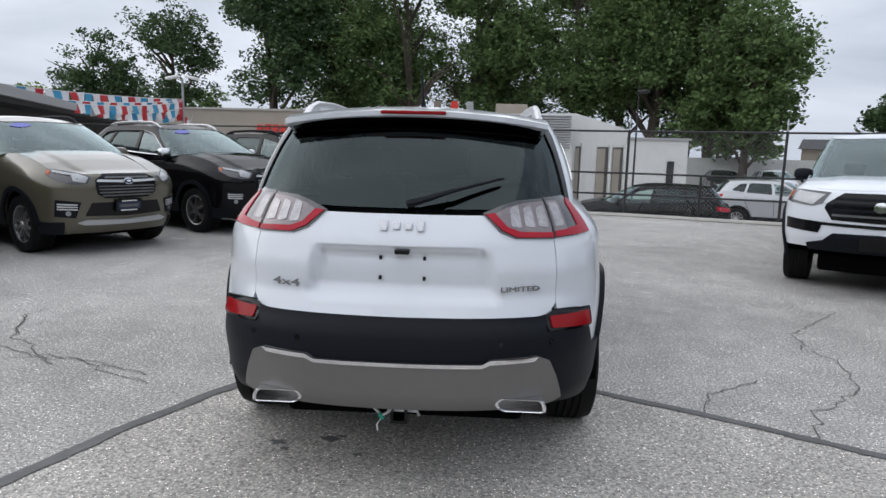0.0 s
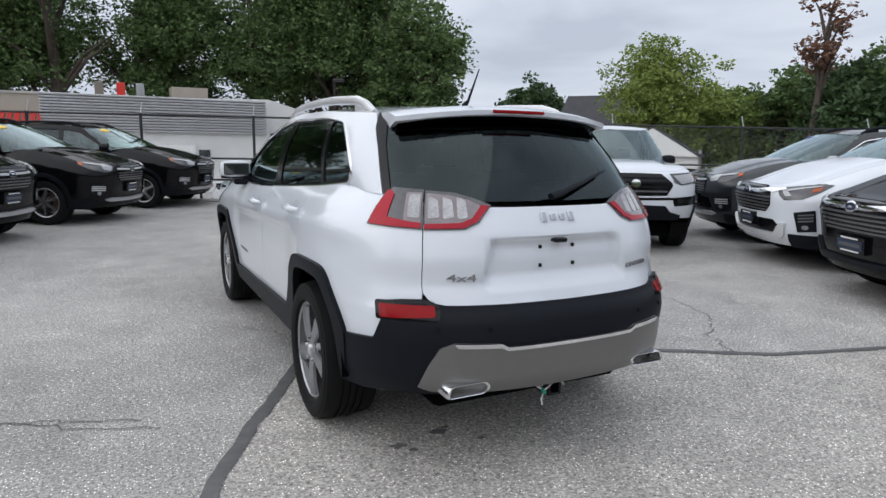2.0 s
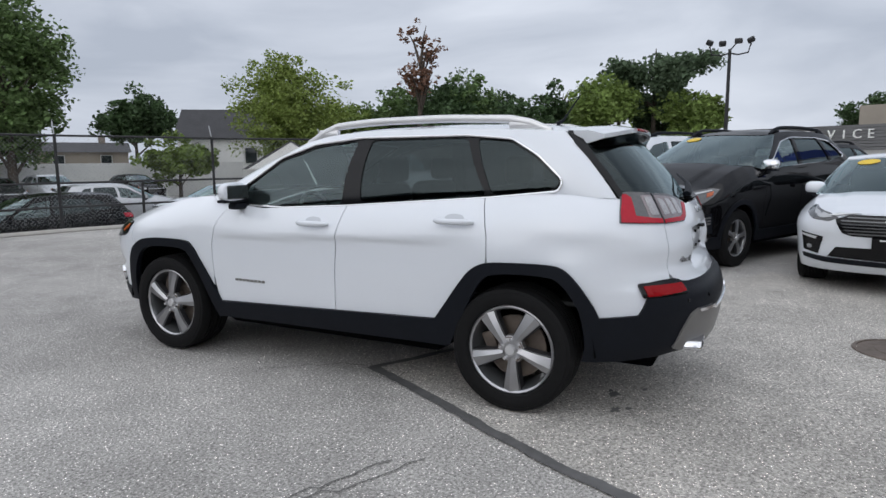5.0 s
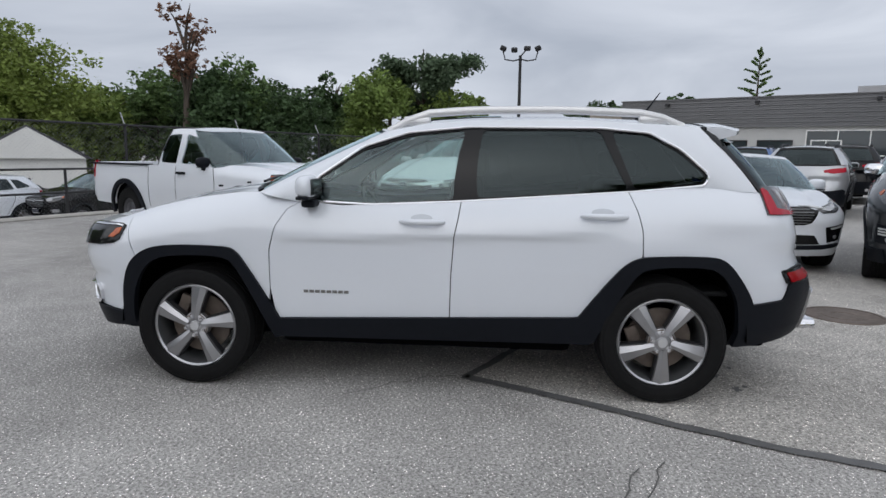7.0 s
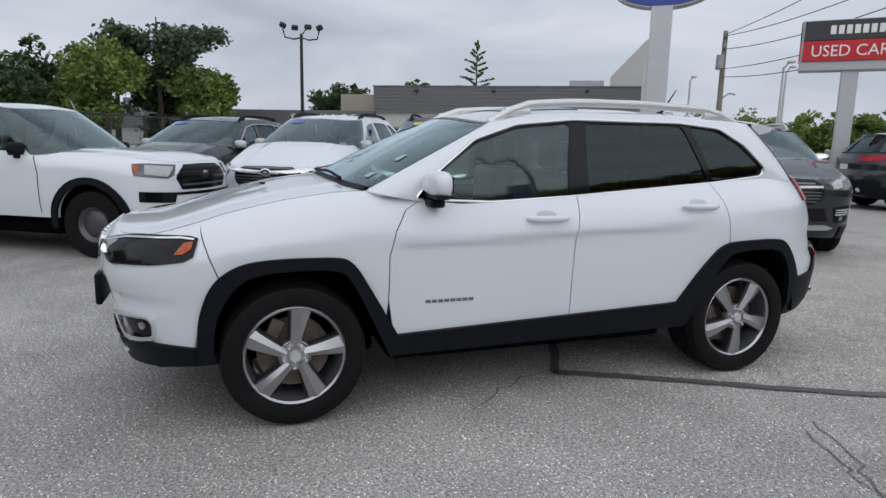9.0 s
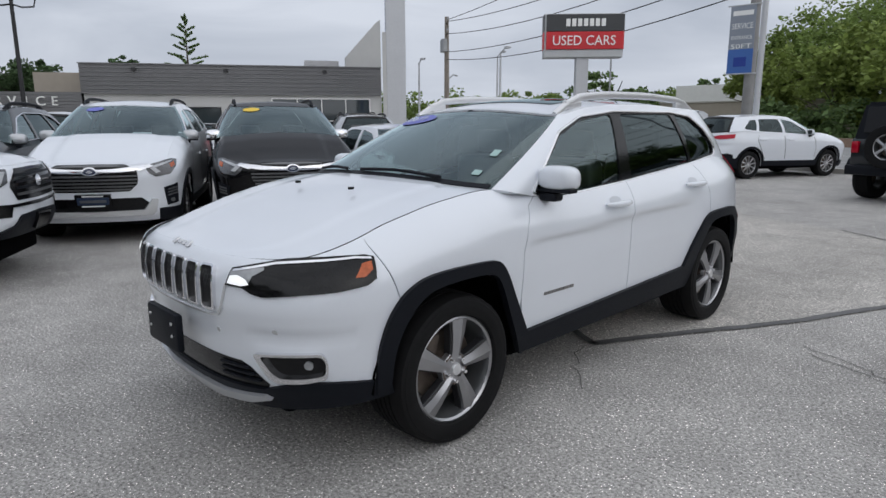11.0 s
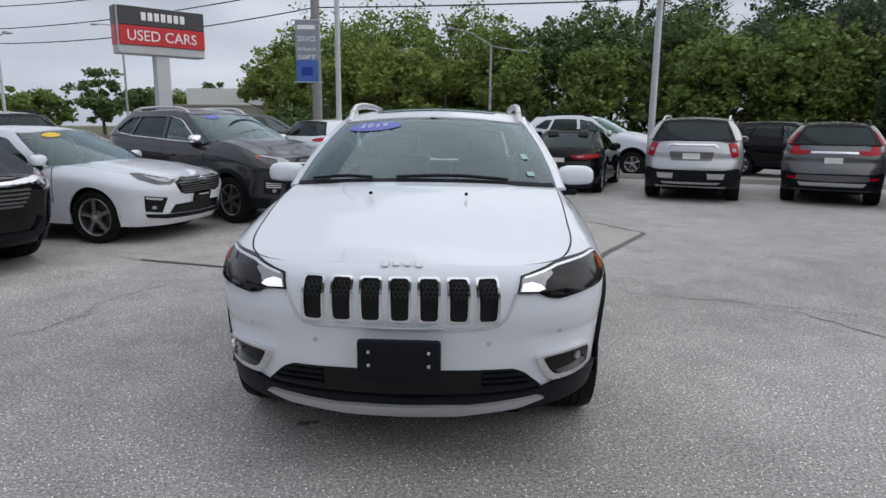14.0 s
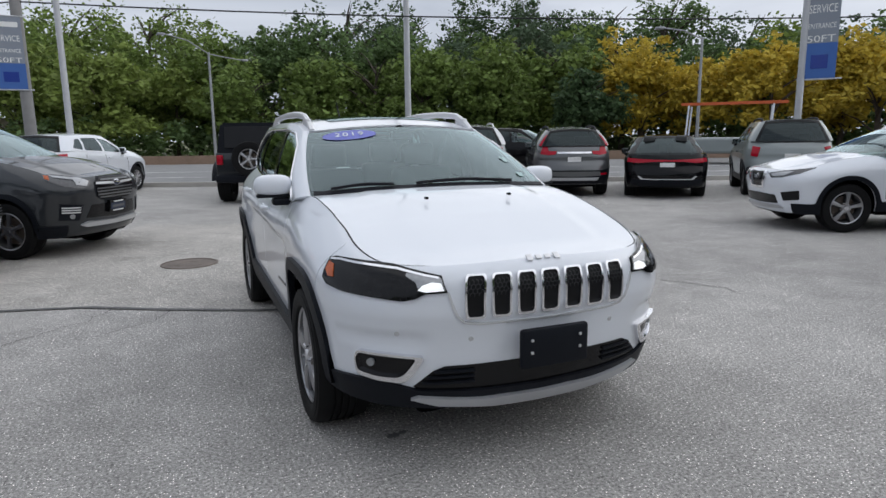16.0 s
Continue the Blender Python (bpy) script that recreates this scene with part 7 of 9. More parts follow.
def offroader():
    """A boxy dark off-roader with its spare wheel on the tailgate."""
    root = thing("off_roader", "dark grey boxy off-roader with a spare wheel on its tailgate", "car", group="cars by the street")
    bm = bmesh.new()
    box(bm, -0.80, 0.80, -2.10, 2.10, 0.52, 1.16, 0.04, 3)
    bd = part("body", bm, GREY, root)
    soft(bd.data, 40)
    bm = bmesh.new()
    box(bm, -0.66, 0.66, 0.75, 2.12, 1.14, 1.24, 0.04, 3)
    part("hood", bm, GREY, root, smooth=True)
    prof = [(-2.09, 1.15, 0.78), (-2.0, 1.82, 0.68), (0.42, 1.84, 0.66), (0.72, 1.15, 0.78)]
    bm = bmesh.new()
    ring_l = [bm.verts.new((-x, y, z)) for y, z, x in prof]
    ring_r = [bm.verts.new((x, y, z)) for y, z, x in prof]
    for i in range(3):
        bm.faces.new((ring_l[i], ring_l[i + 1], ring_r[i + 1], ring_r[i]))
    bm.faces.new(ring_l)
    bm.faces.new(ring_r)
    bmesh.ops.bevel(bm, geom=list(bm.edges), offset=0.05, segments=2, affect="EDGES")
    tp = part("hard_top", bm, PLASTIC, root)
    soft(tp.data, 40)
    for y0, y1 in ((-1.78, -0.98), (-0.82, -0.20), (-0.08, 0.46)):
        for sg in (1, -1):
            bm = bmesh.new()
            for x, z, yy0, yy1 in ((0.782, 1.24, y0, y1), (0.70, 1.72, y0 + 0.05, y1 - (0.22 if y1 > 0.3 else 0.0))):
                bm.verts.new((sg * (x + 0.008), yy0, z))
                bm.verts.new((sg * (x + 0.008), yy1, z))
            bm.verts.ensure_lookup_table()
            bm.faces.new([bm.verts[k] for k in (0, 1, 3, 2)])
            r = bmesh.ops.extrude_face_region(bm, geom=list(bm.faces))
            bmesh.ops.translate(bm, vec=(-sg * 0.01, 0, 0), verts=[v for v in r["geom"] if isinstance(v, bmesh.types.BMVert)])
            part("side_window", bm, GLOSSBLACK, root)
    bm = bmesh.new()
    box(bm, -0.58, 0.58, -0.01, 0.01, -0.24, 0.24, 0.008)
    bmesh.ops.transform(bm, matrix=Matrix.Translation((0, -2.075, 1.50)) @ pose(0, 0, 0, -8), verts=bm.verts)
    part("rear_window", bm, GLOSSBLACK, root)
    for sg in (1, -1):
        box_part("tail_lamp", (sg * 0.70, -2.11, 1.0, 0.14, 0.06, 0.22), REDLENS, root, 0.02)
    box_part("rear_bumper", (0, -2.16, 0.58, 1.56, 0.20, 0.18), PLASTIC, root, 0.03)
    box_part("front_bumper", (0, 2.2, 0.60, 1.56, 0.20, 0.20), PLASTIC, root, 0.03)
    box_part("grille", (0, 2.11, 0.98, 1.1, 0.04, 0.34), PLASTIC, root, 0.02)
    for sg in (1, -1):
        for y in (1.30, -1.42):
            vs, fs = [], []
            an = np.linspace(0.05, math.pi - 0.05, 13)
            for a in an:
                for x, r in ((0.74, 0.46), (0.95, 0.46), (0.95, 0.50), (0.74, 0.52)):
                    vs.append((sg * x, y + r * 1.12 * math.cos(a), 0.50 + r * 0.95 * math.sin(a)))
            for i in range(12):
                for j in range(4):
                    fs.append((i * 4 + j, i * 4 + (j + 1) % 4, (i + 1) * 4 + (j + 1) % 4, (i + 1) * 4 + j))
            raw("fender_flare", vs, fs, PLASTIC, root, smooth=True)
            wheel(root, sg * 0.86, y, 0.405, 0.225, "split", 0.25)
        box_part("mirror", (sg * 0.95, 0.55, 1.28, 0.20, 0.10, 0.18), PLASTIC, root, 0.03)
    sp = wheel(root, 0.5, 0, 0.39, 0.225, "split", 0.24)
    sp.name = "spare_wheel"
    sp.matrix_local = Matrix.Translation((0, -2.36, 1.02)) @ pose(0, 0, 0, 0, 0, -90)
    h = Vector((-0.33, -0.945, 0)).normalized()
    r = Vector((h.y, -h.x, 0))
    c = Vector((0.40, -11.4, 0)) + r * 0.86 + h * 1.42
    root.matrix_world = Matrix.Translation(c) @ Matrix.Rotation(math.atan2(-h.x, h.y), 4, "Z")


offroader()

# cars on the lower ground beyond the fence
for (x, y, hd, sp, pt, nm, lb) in ((5.0, 13.4, (-0.95, 0.3), FOR, BLACK, "black_car", "black car on the lower lot beyond the fence"), (1.69, 13.62, (-0.05, 1.0), FOR, WHITE, "white_car", "white car parked tail first on the lower lot beyond the fence"),
                                   (14.5, 33.0, (-0.2, -0.98), FOR, GREY, "grey_car", "dark grey car against the white wall"), (17.6, 33.5, (-0.2, -0.98), ASC, WHITE, "white_car", "white sport utility car against the white wall"),
                                   (13.0, 15.5, (-0.9, 0.3), OUTB, WHITE, "white_car", "white wagon on the lower lot beyond the fence"), (16.5, 17.5, (-0.9, 0.3), SED, BLACK, "black_car", "black saloon on the lower lot beyond the fence"),
                                   (21.5, 31.5, (-0.2, -0.98), FOR, BLACK, "black_car", "black car against the white wall"), (16.0, 13.0, (-0.9, 0.3), FOR, BLACK, "black_car", "black car on the lower lot beyond the fence"),
                                   (11.0, 18.5, (0.9, -0.3), FOR, SILVER, "silver_car", "silver car on the lower lot beyond the fence")):
    S0 = Shape(sp)
    h = Vector((hd[0], hd[1], 0)).normalized()
    car(nm, lb, "car", sp, pt, None, None, "hex", "low", wheels="multi", m=Matrix.Translation((x, y, DROP)) @ Matrix.Rotation(math.atan2(-h.x, h.y), 4, "Z"), wins=SEDW if sp is SED else None, clad=sp is not SED, group="cars on the lower lot")

# ---- buildings, fence, poles, signs ----
WALLWHITE = mat("white_wall", (0.72, 0.72, 0.70), 0.8, noise_amt=0.07, noise_scale=2, bump=0.1, bump_scale=20)
DOORDARK = mat("shaded_doorway", (0.10, 0.095, 0.09), 0.9, noise_amt=0.15)
WALLTAN = mat("tan_wall", (0.36, 0.32, 0.27), 0.85, noise_amt=0.08, noise_scale=2)
WALLGREY = mat("light_grey_wall", (0.50, 0.50, 0.49), 0.8, noise_amt=0.06, noise_scale=1.5)
SIDING = mat("grey_siding", (0.17, 0.17, 0.175), 0.5, metal=0.2, noise_amt=0.08, noise_scale=3)
CORR = mat("corrugated_metal", (0.42, 0.42, 0.43), 0.5, metal=0.3, noise_amt=0.12, noise_scale=2)
DARKROOF = mat("dark_shingle", (0.055, 0.055, 0.06), 0.85, noise_amt=0.25, noise_scale=8, bump=0.3, bump_scale=20)
DARKWALL = mat("black_wall", (0.018, 0.019, 0.021), 0.6, noise_amt=0.2)
BEIGE = mat("house_siding", (0.30, 0.26, 0.21), 0.85, noise_amt=0.06)
STEEL = mat("galvanised_steel", (0.34, 0.35, 0.36), 0.5, metal=0.6, noise_amt=0.15, noise_scale=6)
DARKSTEEL = mat("dark_steel", (0.03, 0.03, 0.032), 0.55, metal=0.3, noise_amt=0.2)
POLEGREY = mat("pole_grey", (0.50, 0.51, 0.53), 0.45, metal=0.2, noise_amt=0.06)
POLEWEATHER = mat("weathered_grey_pole", (0.27, 0.265, 0.26), 0.85, noise_amt=0.15, noise_scale=6, bump=0.2)
POLEWOOD = mat("weathered_pole_wood", (0.23, 0.20, 0.17), 0.9, noise_amt=0.2, noise_scale=6, bump=0.3)
SIGNRED = mat("sign_red", (0.55, 0.012, 0.02), 0.4, noise_amt=0.04)
SIGNBLACK = mat("sign_charcoal", (0.035, 0.037, 0.04), 0.4, noise_amt=0.05)
SIGNWHITE = mat("sign_white", (0.85, 0.85, 0.83), 0.4, noise_amt=0.02)
SIGNGREY = mat("sign_silver", (0.45, 0.46, 0.47), 0.4, metal=0.3, noise_amt=0.03)
BANNERBLUE = mat("banner_blue", (0.05, 0.14, 0.42), 0.6, noise_amt=0.05)
BANNERGREY = mat("banner_grey", (0.26, 0.29, 0.34), 0.6, noise_amt=0.05)
SIGNBLUE = mat("sign_blue", (0.02, 0.05, 0.30), 0.25, noise_amt=0.04)
LETTERRED = mat("letter_red", (0.60, 0.03, 0.02), 0.4, noise_amt=0.04)
PANE = mat("dark_pane", (0.03, 0.04, 0.045), 0.06, spec=0.8, noise_amt=0.3, noise_scale=0.6)
WIRE = mat("cable_black", (0.015, 0.015, 0.016), 0.6)


def frame_at(a, b, z=0.0):
    """A pose at a, x along the way to b, y away to its left."""
    d = Vector((b[0] - a[0], b[1] - a[1], 0))
    return Matrix.Translation((a[0], a[1], z)) @ Matrix.Rotation(math.atan2(d.y, d.x), 4, "Z"), d.length


def local_box(name, parent, x0, x1, y0, y1, z0, z1, material, bevel=0.0, label=""):
    bm = bmesh.new()
    box(bm, x0, x1, y0, y1, z0, z1, bevel)
    return part(name, bm, material, parent, label)


def window_part(parent, x0, x1, z0, z1, y=0.0, cols=1, rows=1, frame_m=None, name="window"):
    """A window with frame, bars and panes, proud of a wall in the plane y (outside is towards -y)."""
    w = local_box(name, parent, x0, x1, y - 0.02, y + 0.10, z0, z1, PANE)
    f = frame_m or WALLWHITE
    t = 0.07
    for a, b, c, d in ((x0 - t, x1 + t, z1, z1 + t), (x0 - t, x1 + t, z0 - t, z0), (x0 - t, x0, z0, z1), (x1, x1 + t, z0, z1)):
        local_box("frame", w, a, b, y - 0.06, y + 0.05, c, d, f)
    for i in range(1, cols):
        q = x0 + (x1 - x0) * i / cols
        local_box("bar", w, q - 0.03, q + 0.03, y - 0.05, y, z0, z1, f)
    for i in range(1, rows):
        q = z0 + (z1 - z0) * i / rows
        local_box("bar", w, x0, x1, y - 0.05, y, q - 0.03, q + 0.03, f)
    return w


# grey showroom: low wing with a lettered fascia, taller middle, white end wall
def showroom():
    a, b = (43.0, -9.2), (33.2, -25.3)
    m, L = frame_at(a, b)
    root = thing("showroom", "long low grey showroom with a dark ribbed fascia and wide windows", "building", m)
    local_box("wall", root, 0, L, 0, 14, 0, 3.4, WALLGREY)
    n = 14
    for i in range(n):
        z0 = 3.28 + i * 1.86 / n
        local_box("fascia_rib", root, -0.1, L + 0.1, -0.25 + 0.04 * (i % 2), 14, z0, z0 + 1.86 / n - 0.015, SIDING)
    local_box("roof_cap", root, -0.15, L + 0.15, -0.3, 14, 5.12, 5.19, SIDING)
    for x0 in (3.6, 6.3, 8.9):
        window_part(root, x0, x0 + 1.9, 0.9, 2.4, 0.0, 1, 1, DARKSTEEL)
    window_part(root, 11.6, L - 0.7, 0.1, 3.0, 0.0, 4, 2, SIGNWHITE, "shop_front")
    window_part(root, 11.9, 13.4, 0.1, 2.4, -0.1, 2, 1, SIGNWHITE, "entrance_door")
    for x in (3.0, 8.6, 15.0):
        local_box("wall_lamp", root, x, x + 0.25, -0.5, -0.2, 4.72, 4.9, DARKSTEEL)
    local_box("roof_unit", root, L - 5.0, L - 2.6, 2.0, 4.0, 5.2, 5.75, CORR)
    # rising white end wall
    bm = bmesh.new()
    v = [bm.verts.new((x, y, z)) for y in (1.0, 1.6) for x, z in ((L - 2.2, 0.0), (L + 0.3, 0.0), (L + 0.3, 8.5), (L + 0.0, 8.3), (L - 2.2, 5.9))]
    bm.faces.new(v[:5])
    bm.faces.new(v[5:][::-1])
    for i in range(5):
        bm.faces.new((v[i], v[(i + 1) % 5], v[5 + (i + 1) % 5], v[5 + i]))
    part("end_wall", bm, WALLGREY, root)
    # low wing
    wing = thing("service_wing", "low grey workshop wing with white capital letters", "building", m)
    for i in range(8):
        local_box("fascia_rib", wing, -26, -0.15, -0.05 + 0.01 * (i % 2), 12, 1.8 + i * 0.2, 1.98 + i * 0.2, SIDING)
    local_box("wall", wing, -26, -0.15, 0.1, 12, 0, 1.8, WALLGREY)
    for i, ch in enumerate("SERVICE"):
        words("letter", ch, 0.82, SIGNWHITE, wing, Matrix.Translation((-6.5 + i * 0.80, -0.12, 2.78)) @ pose(0, 0, 0, 90, 0, 0), 0.05)
    local_box("parapet", wing, -3.5, -0.2, 2.0, 9.0, 3.4, 4.7, WALLTAN)
    local_box("roof_box", wing, -22.5, -19.0, 1.5, 5.0, 3.4, 4.3, SIDING)
    return root


showroom()


def white_garage():
    # gable front towards the lot, base on the lower ground
    root = thing("white_garage", "whitewashed low workshop with dark doorways", "building", Matrix.Translation((0, 29.0, DROP)))
    bm = bmesh.new()
    prof = [(-1.5, 0.0), (8.1, 0.0), (8.1, 3.72), (5.3, 4.52), (-1.5, 4.35)]
    v = [bm.verts.new((x, y, z)) for y in (0.0, 9.0) for x, z in prof]
    bm.faces.new(v[:5])
    bm.faces.new(v[5:][::-1])
    for i in range(5):
        bm.faces.new((v[i], v[(i + 1) % 5], v[5 + (i + 1) % 5], v[5 + i]))
    part("wall", bm, WALLWHITE, root)
    local_box("annex_wall", root, 8.0, 10.9, -0.6, 7.0, 0.0, 3.25, WALLWHITE)
    local_box("annex_roof", root, 7.95, 11.0, -0.7, 7.1, 3.25, 3.36, CORR)
    # recesses as flat boxes, their shade put into dark and tan colours
    for x0, x1 in ((5.35, 5.62), (6.47, 7.05), (7.28, 7.80)):
        local_box("doorway", root, x0, x1, -0.05, 0.4, 0.0, 2.85, DOORDARK)
        local_box("door_leaf", root, x0, x0 + (x1 - x0) * 0.72, -0.08, 0.0, 0.0, 2.75, WALLTAN)
        local_box("door_jamb", root, x1, x1 + 0.12, -0.30, 0.1, 0.0, 3.0, WALLWHITE)
    local_box("doorway", root, 9.9, 10.25, -0.65, -0.2, 0.0, 2.2, DARKWALL)
    local_box("doorway", root, 10.91, 10.95, 0.6, 2.2, 0.0, 2.2, DARKWALL)
    local_box("window", root, 2.4, 3.5, -0.04, 0.1, 1.6, 2.8, PANE)
    local_box("roof_vent", root, 7.4, 8.0, 1.0, 1.6, 3.4, 3.95, STEEL)


white_garage()


def corrugated_shed():
    root = thing("corrugated_shed", "grey corrugated metal shed above a white wall with a lettered board", "building", Matrix.Translation((0, 27.6, DROP)))
    local_box("wall", root, -8.0, 5.0, 0.2, 8.0, 0.0, 2.78, WALLWHITE)
    for i in range(13):
        z = 2.75 + i * 0.125
        bm = bmesh.new()
        box(bm, -4.5, 4.9, 0.0, 8.0, z, z + 0.10, 0.03, 1)
        part("corrugated_rib", bm, CORR, root)
    board = local_box("board", root, -1.2, 1.6, 0.05, 0.2, 1.25, 2.2, SIGNWHITE)
    words("board_word", "SERVICE", 0.52, mat("board_ink", (0.06, 0.07, 0.10), 0.6), root, Matrix.Translation((0.2, 0.03, 1.58)) @ pose(0, 0, 0, 90, 0, 0), 0.01)
    local_box("window", root, 1.75, 2.25, 0.1, 0.3, 1.1, 2.0, PANE)


corrugated_shed()


def tan_block():
    root = thing("tan_shop", "long tan flat-roofed shop with red sign letters", "building", Matrix.Translation((0, 36.0, DROP)))
    local_box("wall", root, -34.0, 3.5, 0, 10, 0, 4.7, WALLTAN)
    local_box("roof_edge", root, -34.1, 3.6, -0.1, 10, 4.7, 4.82, CONCRETE)
    def sign_run(x, n, wide, step, z, tall, lean):
        for i in range(n):
            q = x + i * step
            bm = bmesh.new()
            v = [bm.verts.new((q + dx + lean * dz, y, z + dz)) for y in (-0.16, 0.0) for dx, dz in ((0, 0), (wide, 0), (wide, tall * (1.0 if i % 3 else 0.9)), (0, tall))]
            for f in ((0, 1, 2, 3), (7, 6, 5, 4), (0, 4, 5, 1), (1, 5, 6, 2), (2, 6, 7, 3), (3, 7, 4, 0)):
                bm.faces.new([v[k] for k in f])
            part("sign_bar", bm, LETTERRED, root)

    sign_run(-13.9, 6, 0.36, 0.50, 3.12, 0.72, 0.25)
    sign_run(-10.75, 12, 0.16, 0.215, 3.12, 0.32, 0.2)
    sign_run(-7.1, 8, 0.24, 0.345, 3.2, 0.56, 0.2)
    local_box("sign_panel", root, -7.75, -7.35, -0.1, 0.0, 3.02, 3.62, SIGNBLACK)
    for i in range(9):
        for j in range(3):
            if (i + j) % 2:
                local_box("sign_check", root, -10.6 + i * 0.21, -10.4 + i * 0.21, -0.14, 0.0, 3.50 + 0.11 * j, 3.61 + 0.11 * j, SIGNWHITE)
            else:
                local_box("sign_check", root, -10.6 + i * 0.21, -10.4 + i * 0.21, -0.14, 0.0, 3.50 + 0.11 * j, 3.61 + 0.11 * j, SIGNBLACK)
    for x, mt in ((-2.6, POLEWOOD), (-1.5, LETTERRED), (-0.5, STEEL)):
        local_box("chimney_pipe", root, x, x + 0.45, 1.0, 1.5, 4.8, 5.6, mt, 0.05)
    local_box("roof_box", root, 1.4, 3.4, 1.0, 3.0, 4.8, 5.5, WALLTAN)


tan_block()


def dark_shop():
    m, L = frame_at((-18.5, 30.0), (-9.6, 7.2))
    root = thing("dark_building", "black low building with a pale roof edge", "building", m)
    local_box("wall", root, -8, L + 4, -12.0, -0.9, 0, 2.25, DARKWALL)
    local_box("roof", root, -8.5, L + 4.5, -12.5, 0.0, 2.25, 2.5, DARKWALL)
    local_box("roof_edge", root, -8.5, L + 4.5, 0.0, 0.12, 2.38, 2.62, SIGNGREY)


dark_shop()


def house(name, label, x, y, turn, w, d, h, rh, wall, z=DROP):
    root = thing(name, label, "house", Matrix.Translation((x, y, z)) @ pose(0, 0, 0, 0, 0, turn))
    local_box("wall", root, -w / 2, w / 2, -d / 2, d / 2, 0, h, wall)
    bm = bmesh.new()
    v = [bm.verts.new(q) for q in ((-w / 2 - 0.3, -d / 2 - 0.3, h), (w / 2 + 0.3, -d / 2 - 0.3, h), (w / 2 + 0.3, d / 2 + 0.3, h), (-w / 2 - 0.3, d / 2 + 0.3, h), (-w / 2 - 0.3, 0, h + rh), (w / 2 + 0.3, 0, h + rh))]
    for q in ((0, 1, 5, 4), (2, 3, 4, 5), (0, 4, 3), (1, 2, 5), (0, 3, 2, 1)):
        bm.faces.new([v[k] for k in q])
    part("roof", bm, DARKROOF, root)
    for sx in (-1, 1):
        bm = bmesh.new()
        g = [bm.verts.new((sx * (w / 2 + 0.31), yy, zz)) for yy, zz in ((-d / 2, h), (d / 2, h), (0, h + rh * 0.93))]
        bm.faces.new(g)
        part("gable", bm, wall, root)
        window_part(root, -w * 0.3, -w * 0.3 + 0.9, h * 0.55, h * 0.55 + 1.2, -d / 2)
        window_part(root, w * 0.2, w * 0.2 + 0.9, h * 0.55, h * 0.55 + 1.2, -d / 2)
    local_box("chimney", root, w * 0.2, w * 0.2 + 0.6, -0.3, 0.3, h + rh * 0.6, h + rh + 0.6, POLEWOOD)
    return root


house("white_house", "white gabled house with a dark roof", 36.6, 38.8, -55, 7.5, 6.0, 4.2, 2.6, WALLWHITE)
house("beige_house", "beige two-storey house with a brown roof", 36.2, 59.0, -32, 8.0, 6.0, 3.4, 1.0, BEIGE)
house("white_shed", "white garage with a low grey gable", 27.8, 24.8, 40, 6.0, 5.0, 2.0, 1.65, WALLWHITE)

# long white wall at the back of the lower lot
wall_ob = raw("boundary_wall", [(x, y + e, z) for x, y in ((10.0, 37.0), (50.0, 35.5), (58.0, 20.0)) for e in (0.0, 0.3) for z in (DROP, 1.3)], [(0, 4, 5, 1), (2, 3, 7, 6), (1, 5, 7, 3), (4, 8, 9, 5), (6, 7, 11, 10), (5, 9, 11, 7)], WALLWHITE)
tagged(wall_ob, "long plain white wall behind the lower lot", "wall", kind="structure")


# ---- chain link fence on the lot's edge ----
def fence():
    root = thing("chain_link_fence", "dark pipe and chain link fence on the edge of the lot", "fence")
    line = [(-14.0, 15.3), (-8.0, 13.5), (-3.4, 12.05), (-1.2, 11.35), (1.1, 10.64), (3.7, 10.1), (6.67, 9.0), (9.2, 7.85), (12.2, 6.5), (15.2, 5.2), (18.2, 3.9), (21.2, 2.7)]
    H = 1.92
    for x, y in line:
        p = tube("post", [(x, y, -0.1), (x, y, H + 0.03)], 0.03, DARKSTEEL, root)
        tube("post_arm", [(x, y, H), (x + 0.05, y + 0.12, H + 0.28)], 0.014, STEEL, p)
    for a, b in zip(line, line[1:]):
        mx, my = (a[0] + b[0]) / 2, (a[1] + b[1]) / 2
        tube("post", [(mx, my, -0.1), (mx, my, 0.98)], 0.028, DARKSTEEL, root)
    for z, r in ((H, 0.022), (0.98, 0.022), (0.50, 0.022)):
        tube("rail", [(x, y, z) for x, y in line], r, DARKSTEEL, root)
    # woven wire: two sets of slanting strands
    vs, fs = [], []
    for a, b in zip(line, line[1:]):
        d = Vector((b[0] - a[0], b[1] - a[1], 0))
        L = d.length
        d.normalize()
        n = Vector((-d.y, d.x, 0))
        q = -H
        while q < L:
            for sgn in (1, -1):
                t0, t1 = max(0.0, q), min(L, q + H)
                if t1 <= t0:
                    continue
                z0, z1 = (t0 - q), (t1 - q)
                if sgn < 0:
                    z0, z1 = H - z0, H - z1
                p0 = Vector((a[0], a[1], 0)) + d * t0 + n * 0.01 * sgn + Vector((0, 0, z0))
                p1 = Vector((a[0], a[1], 0)) + d * t1 + n * 0.01 * sgn + Vector((0, 0, z1))
                w = Vector((0, 0, 1)) * 0.0016
                k = len(vs)
                vs += [p0 - w, p1 - w, p1 + w, p0 + w]
                fs.append((k, k + 1, k + 2, k + 3))
            q += 0.085
    ob = raw("chain_link", vs, fs, STEEL, root)
    tagged(ob, kind="stuff")
    tube("kerb_edge", [(x, y - 0.06, 0.02) for x, y in line], 0.09, CONCRETE, root, flat=0.6)


fence()


